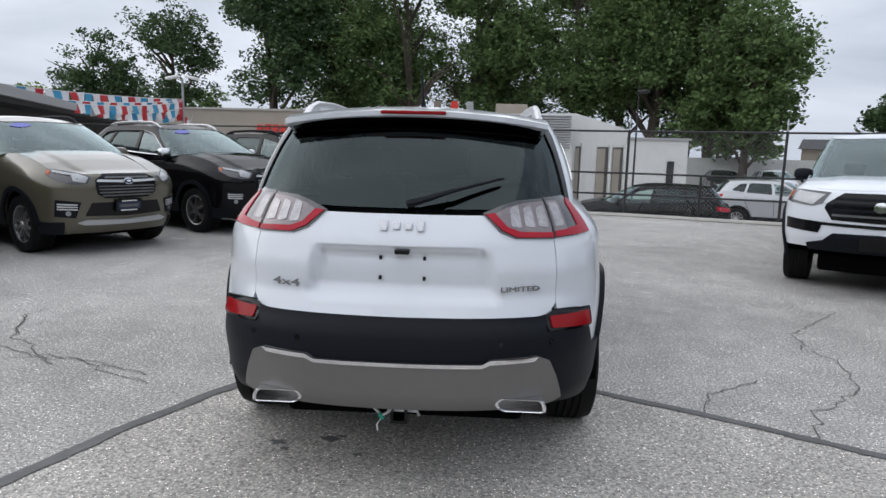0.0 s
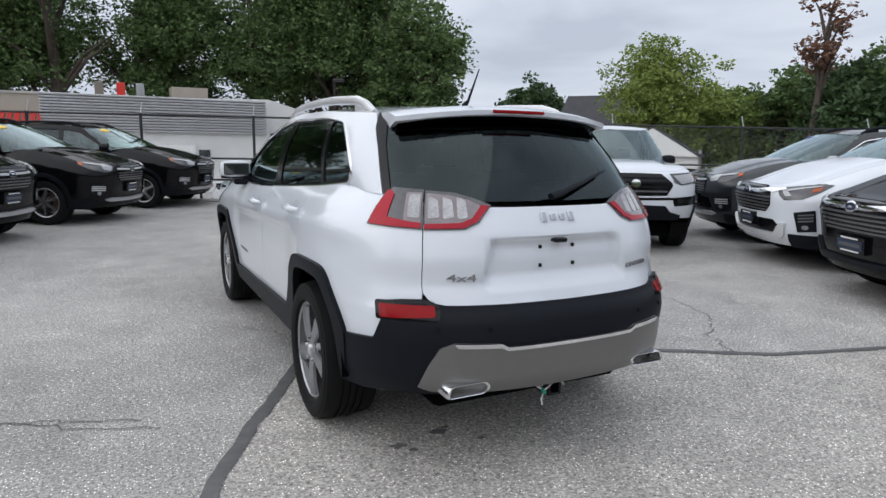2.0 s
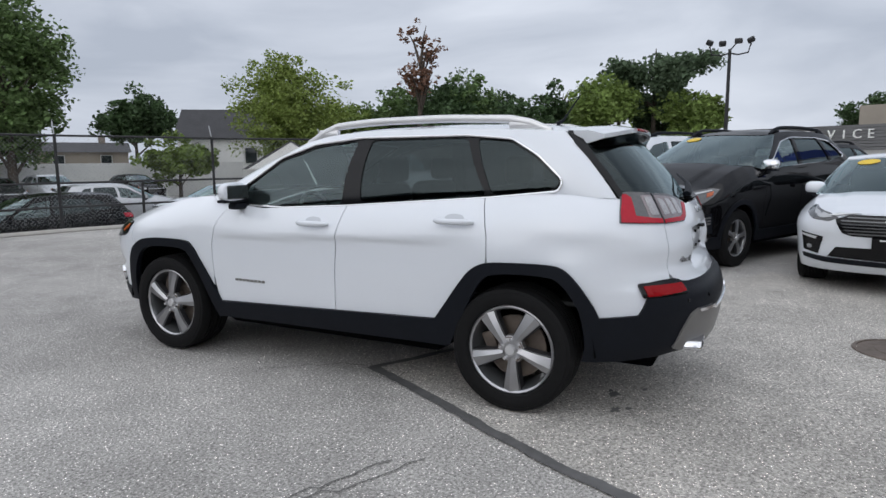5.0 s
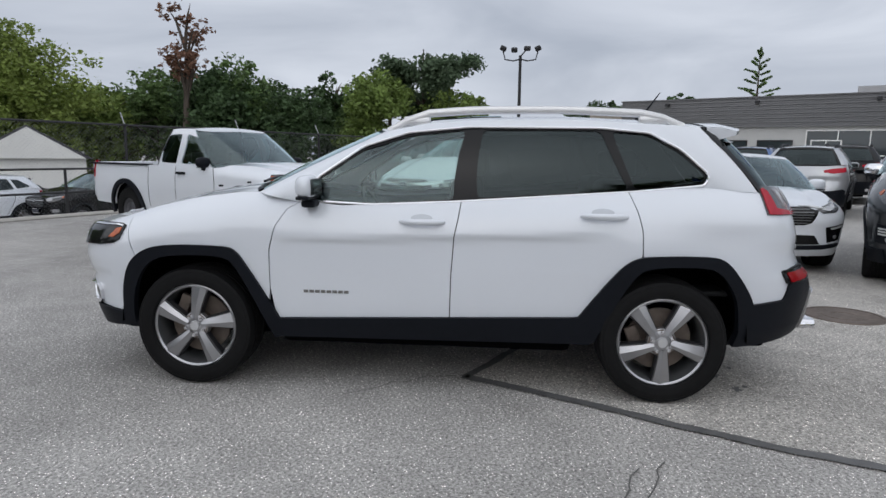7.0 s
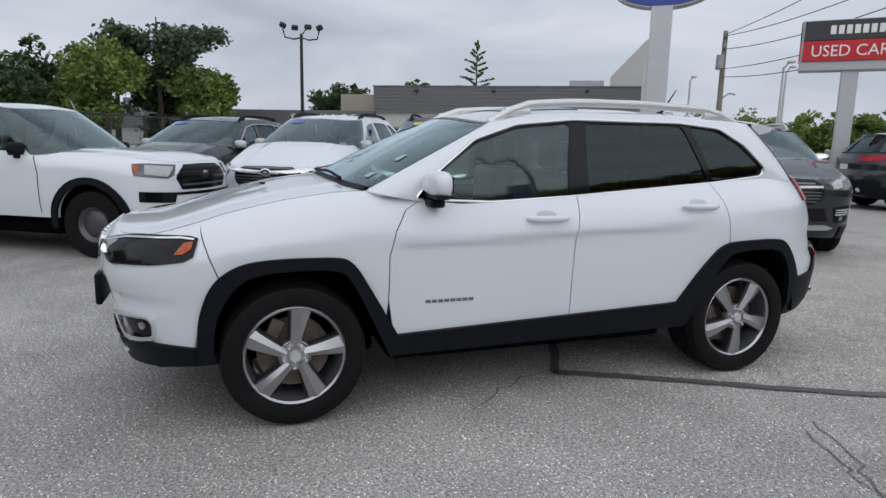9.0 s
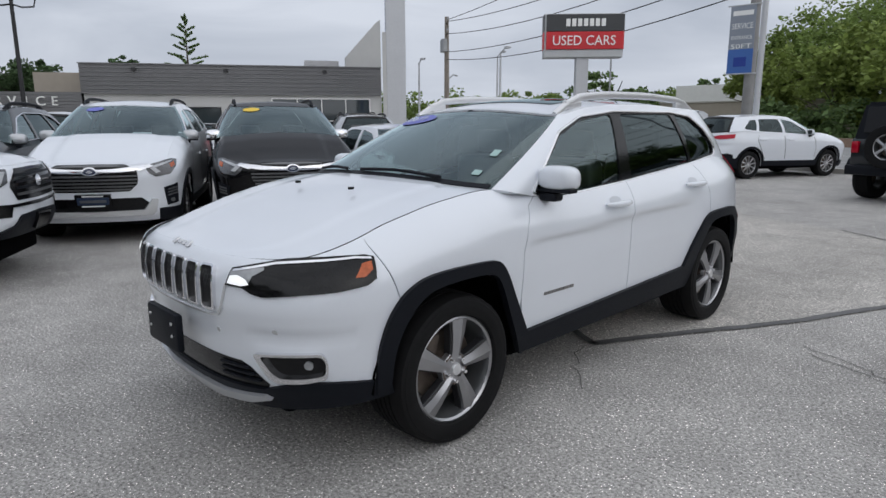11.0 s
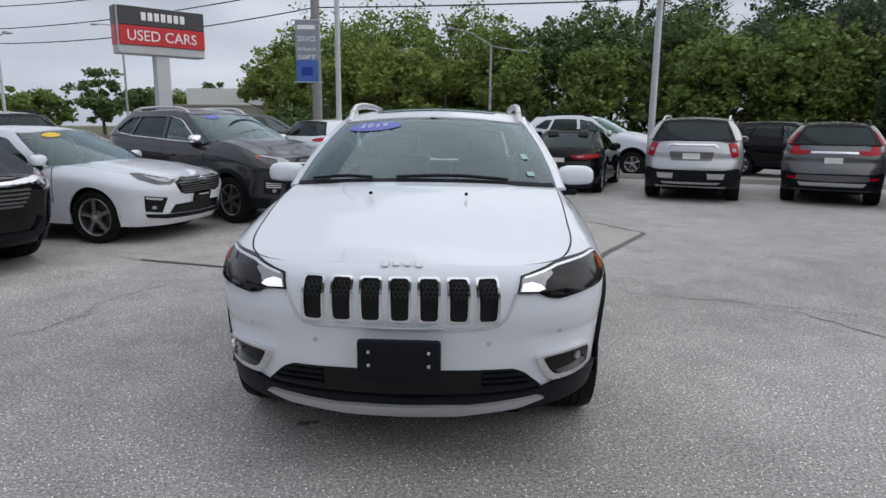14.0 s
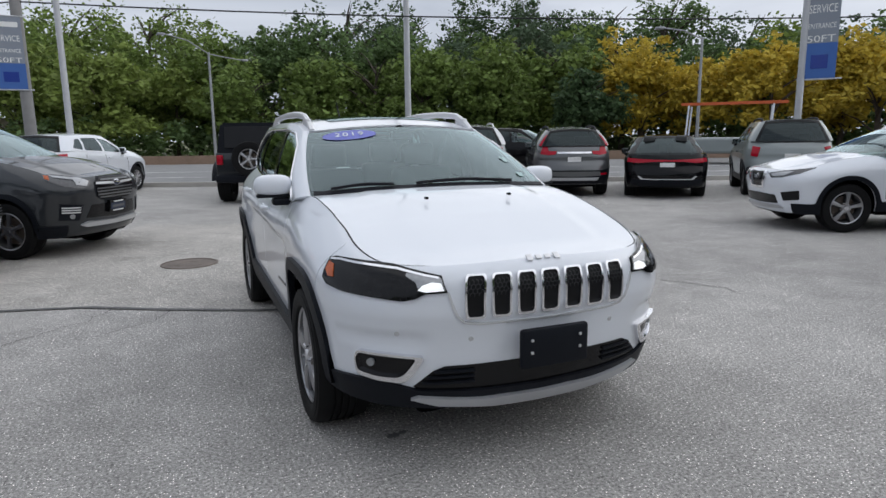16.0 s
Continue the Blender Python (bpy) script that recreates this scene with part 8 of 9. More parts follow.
# ---- poles, lamps, signs, wires ----
def lamp_post(name, label, x, y, h, heads, material=POLEGREY, r=0.09, z=0.0, turn=0.0):
    root = thing(name, label, "street lamp", Matrix.Translation((x, y, z)) @ pose(0, 0, 0, 0, 0, turn))
    tube("pole", [(0, 0, 0), (0, 0, h * 0.5), (0, 0, h)], [r, r * 0.85, r * 0.6], material, root, n=10)
    for dx, dy, dz, tilt in heads:
        tube("arm", [(0, 0, h - 0.1), (dx * 0.5, dy * 0.5, h + dz * 0.7), (dx, dy, h + dz)], 0.035, material, root)
        box_part("lamp_head", (dx * 1.12, dy * 1.12, h + dz, 0.32, 0.45, 0.13), material, root, 0.04, rot=pose(0, 0, 0, tilt, 0, math.degrees(math.atan2(dy, dx)) - 90))
    return root


def flood_post():
    root = thing("flood_light_post", "tall dark post with four flood lamps", "street lamp", Matrix.Translation((19.0, -1.05, 0)))
    tube("pole", [(0, 0, 0), (0, 0, 4.85)], [0.07, 0.05], DARKSTEEL, root)
    for sg in (1, -1):
        tube("arm", [(0, 0, 4.72), (0, sg * 0.25, 4.66), (0, sg * 0.54, 4.71), (0, sg * 0.61, 4.98)], 0.025, DARKSTEEL, root)
        box_part("flood_lamp", (-0.05, sg * 0.61, 5.08, 0.17, 0.22, 0.17), DARKSTEEL, root, 0.04, rot=pose(0, 0, 0, sg * 25, -20, 0))
    tube("arm", [(0, 0, 4.8), (0, -0.18, 5.02)], 0.022, DARKSTEEL, root)
    box_part("flood_lamp", (-0.1, 0.22, 5.02, 0.18, 0.22, 0.16), DARKSTEEL, root, 0.04, rot=pose(0, 0, 0, 0, -25, 0))
    box_part("flood_lamp", (0.1, -0.24, 5.10, 0.18, 0.24, 0.16), DARKSTEEL, root, 0.04)


flood_post()
lamp_post("lot_lamp", "slim dark lamp post on the lower lot", 7.2, 24.0, 5.2, [(0.15, -0.1, 0.0, 0)], DARKSTEEL, 0.05, DROP)
lamp_post("street_lamp", "grey street lamp with two arms", -1.2, -40.0, 6.9, [(2.4, 0.6, 0.9, 0), (-2.0, -0.6, -0.35, 0)], STEEL, 0.11)
lamp_post("tall_pole", "tall pale grey light pole", 3.86, -14.8, 13.0, [], POLEGREY, 0.085)
lamp_post("tall_pole", "tall pale grey light pole", -5.35, -14.3, 13.0, [], POLEGREY, 0.10)
lamp_post("tall_pole", "tall pale grey pole with a banner", -13.6, -7.4, 13.0, [], POLEGREY, 0.09)
lamp_post("wooden_pole", "thick weathered grey utility pole", 5.25, -17.8, 13.5, [], POLEWEATHER, 0.17)
lamp_post("street_lamp", "grey street lamp at the roadside", 27.0, -45.0, 8.6, [(2.6, -1.2, 0.5, 0)], STEEL, 0.1)
for x, y, h in ((23.5, -27.0, 5.6), (29.0, -33.0, 6.2), (32.0, -28.0, 5.6)):
    lamp_post("lot_light", "slim grey lot light", x, y, h, [(-0.9, 0.5, 0.15, 0)], POLEGREY, 0.09)
lamp_post("street_lamp", "grey street lamp before the yellow trees", -24.0, -21.5, 6.3, [(1.6, -1.0, 0.5, 0)], STEEL, 0.1)


def pylon():
    root = thing("sign_pylon", "tall pale sign pylon with an oval blue sign", "sign", Matrix.Translation((26.2, -21.0, 0)) @ pose(0, 0, 0, 0, 0, 52))
    local_box("pylon_body", root, -0.55, 0.55, -0.5, 0.5, 0, 8.7, POLEGREY, 0.03)
    local_box("pylon_stripe", root, 0.40, 0.57, -0.53, -0.2, 0, 8.7, SIGNBLUE)
    local_box("pylon_flank", root, 0.55, 0.75, -0.3, 0.5, 0, 6.4, WALLGREY)
    for k, (mt, e) in enumerate(((SIGNGREY, 0.0), (SIGNBLUE, 0.08))):
        vs, fs = [], []
        n = 40
        for yy in (-0.45 - e, 0.45 + e):
            vs += [((2.6 - e * 1.5) * math.cos(2 * math.pi * i / n), yy, 9.6 + (1.05 - e * 1.2) * math.sin(2 * math.pi * i / n)) for i in range(n)]
        fs = [tuple(range(n - 1, -1, -1)), tuple(range(n, 2 * n))] + [(i, (i + 1) % n, n + (i + 1) % n, n + i) for i in range(n)]
        raw("oval_sign", vs, fs, mt, root)


pylon()


def used_cars_sign():
    m, L = frame_at((9.45, -12.85), (7.75, -14.45))
    root = thing("used_cars_sign", "charcoal and red sign board with white letters on a pale post", "sign", m)
    local_box("sign_case", root, -0.02, L + 0.02, 0.04, 0.55, 3.38, 4.66, SIGNGREY, 0.03)
    local_box("sign_panel_top", root, 0.04, L - 0.0, -0.02, 0.06, 4.14, 4.63, SIGNBLACK, 0.01)
    local_box("sign_panel_middle", root, 0.04, L - 0.0, -0.02, 0.06, 3.62, 4.13, SIGNRED, 0.01)
    for sx in (-0.04, L + 0.005):
        local_box("sign_end", root, sx, sx + 0.035, 0.06, 0.5, 4.14, 4.63, SIGNBLACK)
        local_box("sign_end", root, sx, sx + 0.035, 0.06, 0.5, 3.62, 4.13, SIGNRED)
    words("sign_words", "USED CARS", 0.40, SIGNWHITE, root, Matrix.Translation((L / 2, -0.03, 3.86)) @ pose(0, 0, 0, 90, 0, 0), 0.01, width=L * 0.80)
    for i in range(7):
        local_box("sign_bar", root, 0.62 + i * 0.175, 0.62 + i * 0.175 + 0.125, -0.035, 0.0, 4.28, 4.50, SIGNWHITE, 0.012)
    local_box("sign_post", root, L / 2 - 0.19, L / 2 + 0.19, 0.12, 0.48, 0, 3.4, POLEGREY, 0.02)


used_cars_sign()


def banner(x, y, z0, z1, w, m_turn, label):
    root = thing("pole_banner", label, "banner", Matrix.Translation((x, y, 0)) @ pose(0, 0, 0, 0, 0, m_turn))
    h = z1 - z0
    local_box("upper_cloth", root, 0, w, -0.012, 0.0, z0 + h * 0.36, z1, BANNERGREY)
    local_box("lower_cloth", root, 0, w, -0.012, 0.0, z0, z0 + h * 0.36, BANNERBLUE)
    ink = SIGNWHITE
    for i, (tx, q, s) in enumerate((("SERVICE", 0.70, 0.19), ("ENTRANCE", 0.53, 0.12), ("50FT", 0.40, 0.16))):
        words("banner_word", tx, s * h * 0.62, ink, root, Matrix.Translation((w / 2, -0.016, z0 + h * q)) @ pose(0, 0, 0, 90, 0, 0), 0.002, width=w * 0.82)
    local_box("banner_bar", root, w * 0.1, w * 0.9, -0.018, -0.012, z0 + h * 0.86, z0 + h * 0.93, ink)
    local_box("banner_mark", root, w * 0.25, w * 0.75, -0.018, -0.012, z0 + h * 0.10, z0 + h * 0.24, SIGNBLUE, 0.004)
    for z in (z0 - 0.02, z1 + 0.02):
        tube("banner_arm", [(-0.1, 0, z), (w + 0.15, 0, z)], 0.02, POLEGREY, root)


banner(5.9, -17.6, 2.95, 4.95, 0.75, 183, "grey and blue pole banner with white words")
banner(-13.6, -7.4, 2.8, 5.2, 0.75, 125, "grey and blue pole banner with white words")


def utility_pole(x, y, h, turn, label="brown wooden utility pole with transformers"):
    root = thing("utility_pole", label, "utility pole", Matrix.Translation((x, y, 0)) @ pose(0, 0, 0, 0, 0, turn))
    tube("pole", [(0, 0, 0), (0, 0, h)], [0.2, 0.14], POLEWOOD, root)
    for z in (h - 0.4, h - 1.1):
        box_part("crossarm", (0, 0, z, 2.2, 0.12, 0.14), POLEWOOD, root, 0.01)
        for q in (-0.9, -0.3, 0.3, 0.9):
            tube("insulator", [(q, 0, z + 0.07), (q, 0, z + 0.24)], 0.05, STEEL, root)
    for q in (-0.42, 0.42):
        tube("transformer", [(q, 0.2, h - 2.3), (q, 0.2, h - 1.5)], 0.22, STEEL, root, n=12)
    tube("lamp_arm", [(0, 0, h - 4.2), (1.6, -0.6, h - 3.7), (2.8, -1.0, h - 3.7)], 0.05, STEEL, root)


utility_pole(29.8, -28.6, 8.5, -40)


def wires(name, runs, label):
    vs, fs = [], []
    for a, b, sag in runs:
        pts = []
        for i in range(15):
            q = i / 14
            pts.append((a[0] + (b[0] - a[0]) * q, a[1] + (b[1] - a[1]) * q, a[2] + (b[2] - a[2]) * q - sag * 4 * q * (1 - q)))
        v, f = tube_data(pts, 0.022, 5)
        k = len(vs)
        vs += v
        fs += [tuple(j + k for j in t) for t in f]
    return vs, fs


P1, P2, P3 = (5.25, -17.8), (29.8, -28.6), (-34.0, -4.0)
for z0, z1, z2, sg in ((7.6, 8.2, 7.6, 0.5), (6.9, 7.4, 7.0, 0.6), (6.1, 6.2, 6.2, 0.5), (5.4, 5.7, 5.6, 0.6), (9.2, 8.3, 9.4, 0.4)):
    vs, fs = wires("w", [((P2[0], P2[1], z1), (P1[0], P1[1], z0), sg), ((P1[0], P1[1], z0), (P3[0], P3[1], z2), sg)], "")
    tagged(raw("overhead_wire", vs, fs, WIRE), "black overhead wire between the street poles", "wire", group="overhead wires")


def pennants():
    root = thing("pennant_string", "strings of red white and blue pennants", "pennants")
    cols = [mat("flag_red", (0.50, 0.03, 0.04), 0.7), mat("flag_white", (0.75, 0.75, 0.76), 0.7), mat("flag_blue", (0.05, 0.30, 0.50), 0.7), mat("flag_white", (0.75, 0.75, 0.76), 0.7)]
    pl = tube("pennant_pole", [(-12.2, 22.2, 0), (-12.2, 22.2, 4.1)], 0.05, STEEL, root)
    for sg in (-1, 1):
        box_part("pole_lamp", (-12.2 + sg * 0.42, 22.2, 4.14, 0.55, 0.3, 0.12), SIGNWHITE, pl, 0.04, rot=pose(0, 0, 0, 0, sg * 12, 0))
    rnd = random.Random(4)
    for z0, end, sag in ((3.25, (-15.6, 13.5, 3.25), 0.15), (3.2, (-14.6, 12.5, 2.85), 0.25), (3.15, (-13.4, 12.5, 2.75), 0.3), (2.9, (-13.0, 16.5, 2.62), 0.25), (2.7, (-13.6, 20.0, 2.62), 0.15)):
        top, end = Vector((-12.2, 22.2, z0)), Vector(end)
        tube("string", [tuple(top + (end - top) * q - Vector((0, 0, sag * 4 * q * (1 - q)))) for q in np.linspace(0, 1, 12)], 0.01, SIGNWHITE, root)
        n = int((end - top).length / 0.30)
        for i in range(n):
            q = (i + 0.5) / n
            p = top + (end - top) * q - Vector((0, 0, sag * 4 * q * (1 - q)))
            d = (end - top).normalized() * 0.145
            dr = Vector((rnd.uniform(-0.08, 0.08), rnd.uniform(-0.06, 0.06), -0.32))
            raw("flag", [p - d, p + d, p + d * 0.9 + dr, p - d * 0.9 + dr + Vector((0.01, 0, 0.02))], [(0, 1, 2, 3)], cols[i % 4], root)
    for i in range(5):
        raw("hanging_stripe", [(-12.1 + 0.09 * i, 22.1 - 0.03 * (i % 2), 2.5 - 0.12 * i), (-12.0 + 0.09 * i, 22.1 + 0.02 * (i % 2), 2.5 - 0.12 * i), (-11.98 + 0.07 * i, 22.1, 1.6 - 0.05 * i), (-12.08 + 0.07 * i, 22.1, 1.6 - 0.05 * i)], [(0, 1, 2, 3)], cols[i % 2], root)


pennants()


def ladder_rack():
    root = thing("work_van", "pale work truck with an orange ladder on its rack", "van", Matrix.Translation((-23.4, -18.4, 0)) @ pose(0, 0, 0, 0, 0, 42))
    local_box("body", root, -1.0, 1.0, -2.6, 2.4, 0.5, 1.25, SAGE, 0.12)
    local_box("cab", root, -0.95, 0.95, 0.9, 2.35, 1.2, 1.9, GLOSSBLACK, 0.2)
    for x in (-0.9, 0.9):
        for y in (-2.2, 1.4):
            tube("rack_post", [(x, y, 1.2), (x * 0.95, y + 0.1, 2.75)], 0.04, WHITE, root)
            wheel(root, x * 1.05, y, 0.36, 0.21, "steel")
    for x in (-0.28, 0.28):
        local_box("ladder_rail", root, x - 0.04, x + 0.04, -2.5, 2.1, 2.78, 2.90, mat("ladder_orange", (0.55, 0.11, 0.03), 0.5))
    for i in range(12):
        y = -2.4 + i * 0.38
        local_box("ladder_rung", root, -0.28, 0.28, y, y + 0.05, 2.81, 2.86, mat("ladder_orange", (0.55, 0.11, 0.03), 0.5))


ladder_rack()
far = thing("far_block", "pale low commercial building far down the street", "building", Matrix.Translation((26.0, -75.0, 0)))
local_box("wall", far, -12, 10, -4, 4, 0, 3.6, WALLTAN)
local_box("upper_wall", far, -4, 8, -2, 4, 3.6, 5.6, WALLWHITE)
local_box("roof_edge", far, -12.1, 10.1, -4.1, 4.1, 3.6, 3.75, CONCRETE)
low = thing("low_wall", "low brown roadside wall", "wall", kind="structure")
kp = lane(33.0, 33.3)
raw("low_wall_course", [(x, y, z) for z in (0, 0.5) for x, y in kp], [(4, 5, 6, 7), (0, 1, 5, 4), (1, 2, 6, 5), (2, 3, 7, 6), (3, 0, 4, 7)], mat("brown_barrier", (0.26, 0.18, 0.13), 0.9, noise_amt=0.15), low)

# ---- trees: tapered trunks, limbs and crowns of many small leaves ----
BARK = mat("bark", (0.075, 0.06, 0.048), 0.95, noise_amt=0.35, noise_scale=9, bump=0.6, bump_scale=25)


def leafmat(name, color, vary=0.45):
    m = bpy.data.materials.new(name)
    m.use_nodes = True
    nt = m.node_tree
    b = nt.nodes["Principled BSDF"]
    b.inputs["Roughness"].default_value = 0.6
    b.inputs["Specular IOR Level"].default_value = 0.25
    g = nt.nodes.new("ShaderNodeNewGeometry")
    tc = nt.nodes.new("ShaderNodeTexCoord")
    n = nt.nodes.new("ShaderNodeTexNoise")
    n.inputs["Scale"].default_value = 0.6
    nt.links.new(tc.outputs["Object"], n.inputs["Vector"])
    a = nt.nodes.new("ShaderNodeMath")
    a.operation = "ADD"
    nt.links.new(g.outputs["Random Per Island"], a.inputs[0])
    nt.links.new(n.outputs["Fac"], a.inputs[1])
    r = nt.nodes.new("ShaderNodeMapRange")
    r.inputs["From Min"].default_value, r.inputs["From Max"].default_value = 0.3, 1.6
    r.inputs["To Min"].default_value, r.inputs["To Max"].default_value = 1 - vary, 1 + vary
    nt.links.new(a.outputs[0], r.inputs["Value"])
    s = nt.nodes.new("ShaderNodeVectorMath")
    s.operation = "SCALE"
    s.inputs[0].default_value = color
    nt.links.new(r.outputs["Result"], s.inputs["Scale"])
    nt.links.new(s.outputs["Vector"], b.inputs["Base Color"])
    tr = nt.nodes.new("ShaderNodeBsdfTranslucent")
    nt.links.new(s.outputs["Vector"], tr.inputs["Color"])
    mx = nt.nodes.new("ShaderNodeMixShader")
    mx.inputs["Fac"].default_value = 0.32
    out = nt.nodes["Material Output"]
    nt.links.new(b.outputs[0], mx.inputs[1])
    nt.links.new(tr.outputs[0], mx.inputs[2])
    nt.links.new(mx.outputs[0], out.inputs["Surface"])
    return m


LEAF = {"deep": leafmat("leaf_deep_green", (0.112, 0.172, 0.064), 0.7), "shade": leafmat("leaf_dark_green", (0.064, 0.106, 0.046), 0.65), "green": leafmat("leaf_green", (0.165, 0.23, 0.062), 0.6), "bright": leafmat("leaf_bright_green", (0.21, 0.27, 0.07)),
        "yellow": leafmat("leaf_yellow", (0.52, 0.40, 0.06)), "rust": leafmat("leaf_rust", (0.19, 0.105, 0.072)), "blue": leafmat("leaf_blue_green", (0.095, 0.138, 0.08))}


def leaf_cloud(clumps, per, size, rng):
    """Small leaves scattered round clump middles (x, y, z, radius): vertices and faces."""
    cl = np.array(clumps)
    n = len(cl) * per
    c = np.repeat(cl, per, 0)
    d = rng.normal(size=(n, 3))
    d *= (rng.uniform(0, 1, n) ** 0.45 / np.linalg.norm(d, axis=1))[:, None] * np.array([1.08, 1.08, 0.78])
    p = c[:, :3] + d * c[:, 3:4]
    a = rng.normal(size=(n, 3))
    a[:, 2] = a[:, 2] * 0.5 - 0.25
    a /= np.linalg.norm(a, axis=1)[:, None]
    b = np.cross(a, rng.normal(size=(n, 3)))
    b /= np.linalg.norm(b, axis=1)[:, None]
    s = size * rng.uniform(0.55, 1.25, n)[:, None]
    v = np.stack([p - a * s, p + b * s * 0.55, p + a * s, p - b * s * 0.55], 1).reshape(-1, 3)
    f = np.arange(4 * n).reshape(-1, 4)
    return v, f


def big_mesh(name, v, f, material, parent):
    me = bpy.data.meshes.new(name)
    me.vertices.add(len(v))
    me.vertices.foreach_set("co", v.astype(np.float32).ravel())
    me.loops.add(f.size)
    me.loops.foreach_set("vertex_index", f.astype(np.int32).ravel())
    me.polygons.add(len(f))
    me.polygons.foreach_set("loop_start", np.arange(0, f.size, f.shape[1], dtype=np.int32))
    me.update(calc_edges=True)
    return link(name, me, material, parent)


def tree(label, m, h, width, kind="deep", bare=0.25, clumps=90, per=70, leaf=0.16, seed=1, form="round", category="tree", group="", name="tree"):
    rng = np.random.default_rng(seed)
    root = thing(name, label, category, m, group)
    z0 = h * bare
    vs, fs = [], []
    cl = []
    lean = rng.normal(0, 0.03, 2) * h

    def add(pts, rad):
        v, f = tube_data(pts, rad, 7)
        k = len(vs)
        vs.extend(v)
        fs.extend([tuple(j + k for j in t) for t in f])

    top = 0.93 if form in ("cone", "pine") else 0.75
    add([(0, 0, -0.1), (lean[0] * 0.3, lean[1] * 0.3, h * 0.35), (lean[0], lean[1], h * top)], [h * 0.022 + 0.04, h * 0.015 + 0.02, h * 0.004])
    nb = 11 if form != "cone" else 22
    for i in range(nb):
        q = rng.uniform(0.15, 0.95)
        an = rng.uniform(0, 2 * math.pi)
        z = z0 + (h * 0.80 - z0) * q
        if form == "cone":
            reach = width / 2 * (1 - q) * 0.9 + 0.2
            rise = 0.02 * h
        elif form == "pine":
            reach = width / 2 * rng.uniform(0.55, 1.0) * (0.6 + 0.4 * q)
            rise = 0.05 * h
        else:
            reach = width / 2 * math.sqrt(max(0.05, 1 - (2 * q - 1) ** 2)) * rng.uniform(0.6, 0.95)
            rise = 0.13 * h
        e = (reach * math.cos(an), reach * math.sin(an), z + rise)
        s = (lean[0] * z / h, lean[1] * z / h, z - 0.06 * h)
        mid = ((s[0] + e[0]) / 2, (s[1] + e[1]) / 2, (s[2] + e[2]) / 2 + 0.03 * h)
        add([s, mid, e], [h * 0.008 + 0.015, h * 0.005 + 0.01, 0.012])
        if form == "pine":
            for k in range(max(3, clumps // nb)):
                t = rng.uniform(0.45, 1.05)
                cl.append((s[0] + (e[0] - s[0]) * t + rng.normal(0, width * 0.05), s[1] + (e[1] - s[1]) * t + rng.normal(0, width * 0.05), s[2] + (e[2] - s[2]) * t + rng.normal(0, h * 0.012) + 0.1, width * 0.085 * rng.uniform(0.7, 1.3)))
    if form == "spruce":
        vs, fs = [], []
        add([(0, 0, -0.1), (0, 0, h * 0.6), (0, 0, h)], [h * 0.016, h * 0.009, 0.015])
        for i in range(34):
            q = i / 33
            an, z = i * 2.4, z0 + (h * 0.97 - z0) * q
            reach = (width / 2 * (1 - q) ** 0.8 + 0.12) * rng.uniform(0.75, 1.1)
            c, n = math.cos(an), math.sin(an)
            add([(0, 0, z), (c * reach * 0.6, n * reach * 0.6, z + 0.02 * h), (c * reach, n * reach, z + 0.045 * h)], [0.04, 0.025, 0.01])
            for t in np.linspace(0.25, 1.0, 7):
                cl.append((c * reach * t, n * reach * t, z + 0.04 * h * t, 0.10 + 0.16 * (1 - q)))
    me = bpy.data.meshes.new("trunk")
    me.from_pydata([tuple(v) for v in vs], [], fs)
    soft(me, 60)
    link("trunk", me, BARK, root)
    if form not in ("pine", "spruce"):
        # lobes on the limbs give the crown its uneven outline
        lobes = []
        nl = 9 if form == "round" else 12
        for i in range(nl):
            if form == "cone":
                q = (i + 0.5) / nl
                lobes.append((rng.normal(0, 0.05) * width, rng.normal(0, 0.05) * width, z0 + (h - z0) * q, width * 0.5 * (1.05 - q)))
            else:
                d = rng.normal(size=3)
                d /= np.linalg.norm(d)
                lobes.append((d[0] * width * 0.27, d[1] * width * 0.27, z0 + (h - z0) * (0.50 + 0.27 * d[2]), width * rng.uniform(0.20, 0.30)))
        for i in range(clumps):
            lx, ly, lz, lr = lobes[i % nl]
            d = rng.normal(size=3)
            d /= np.linalg.norm(d)
            if d[2] < -0.5:
                d[2] *= 0.3
            rr = lr * rng.uniform(0.35, 1.08)
            vz = (h - z0) / width if form == "round" else 0.5
            cl.append((lx + d[0] * rr, ly + d[1] * rr, lz + d[2] * rr * min(1.4, max(0.7, vz)), width * 0.085 * rng.uniform(0.5, 1.5)))
    v, f = leaf_cloud(cl, per, leaf, rng)
    big_mesh("crown", v, f, LEAF[kind], root)
    return root


def stand(x, y, z=0.0, turn=0.0, k=1.0):
    return Matrix.Translation((x, y, z)) @ Matrix.Rotation(radians(turn), 4, "Z") @ Matrix.Scale(k, 4)


def polar(eye, az, d):
    return eye[0] + d * math.sin(radians(az)), eye[1] + d * math.cos(radians(az))


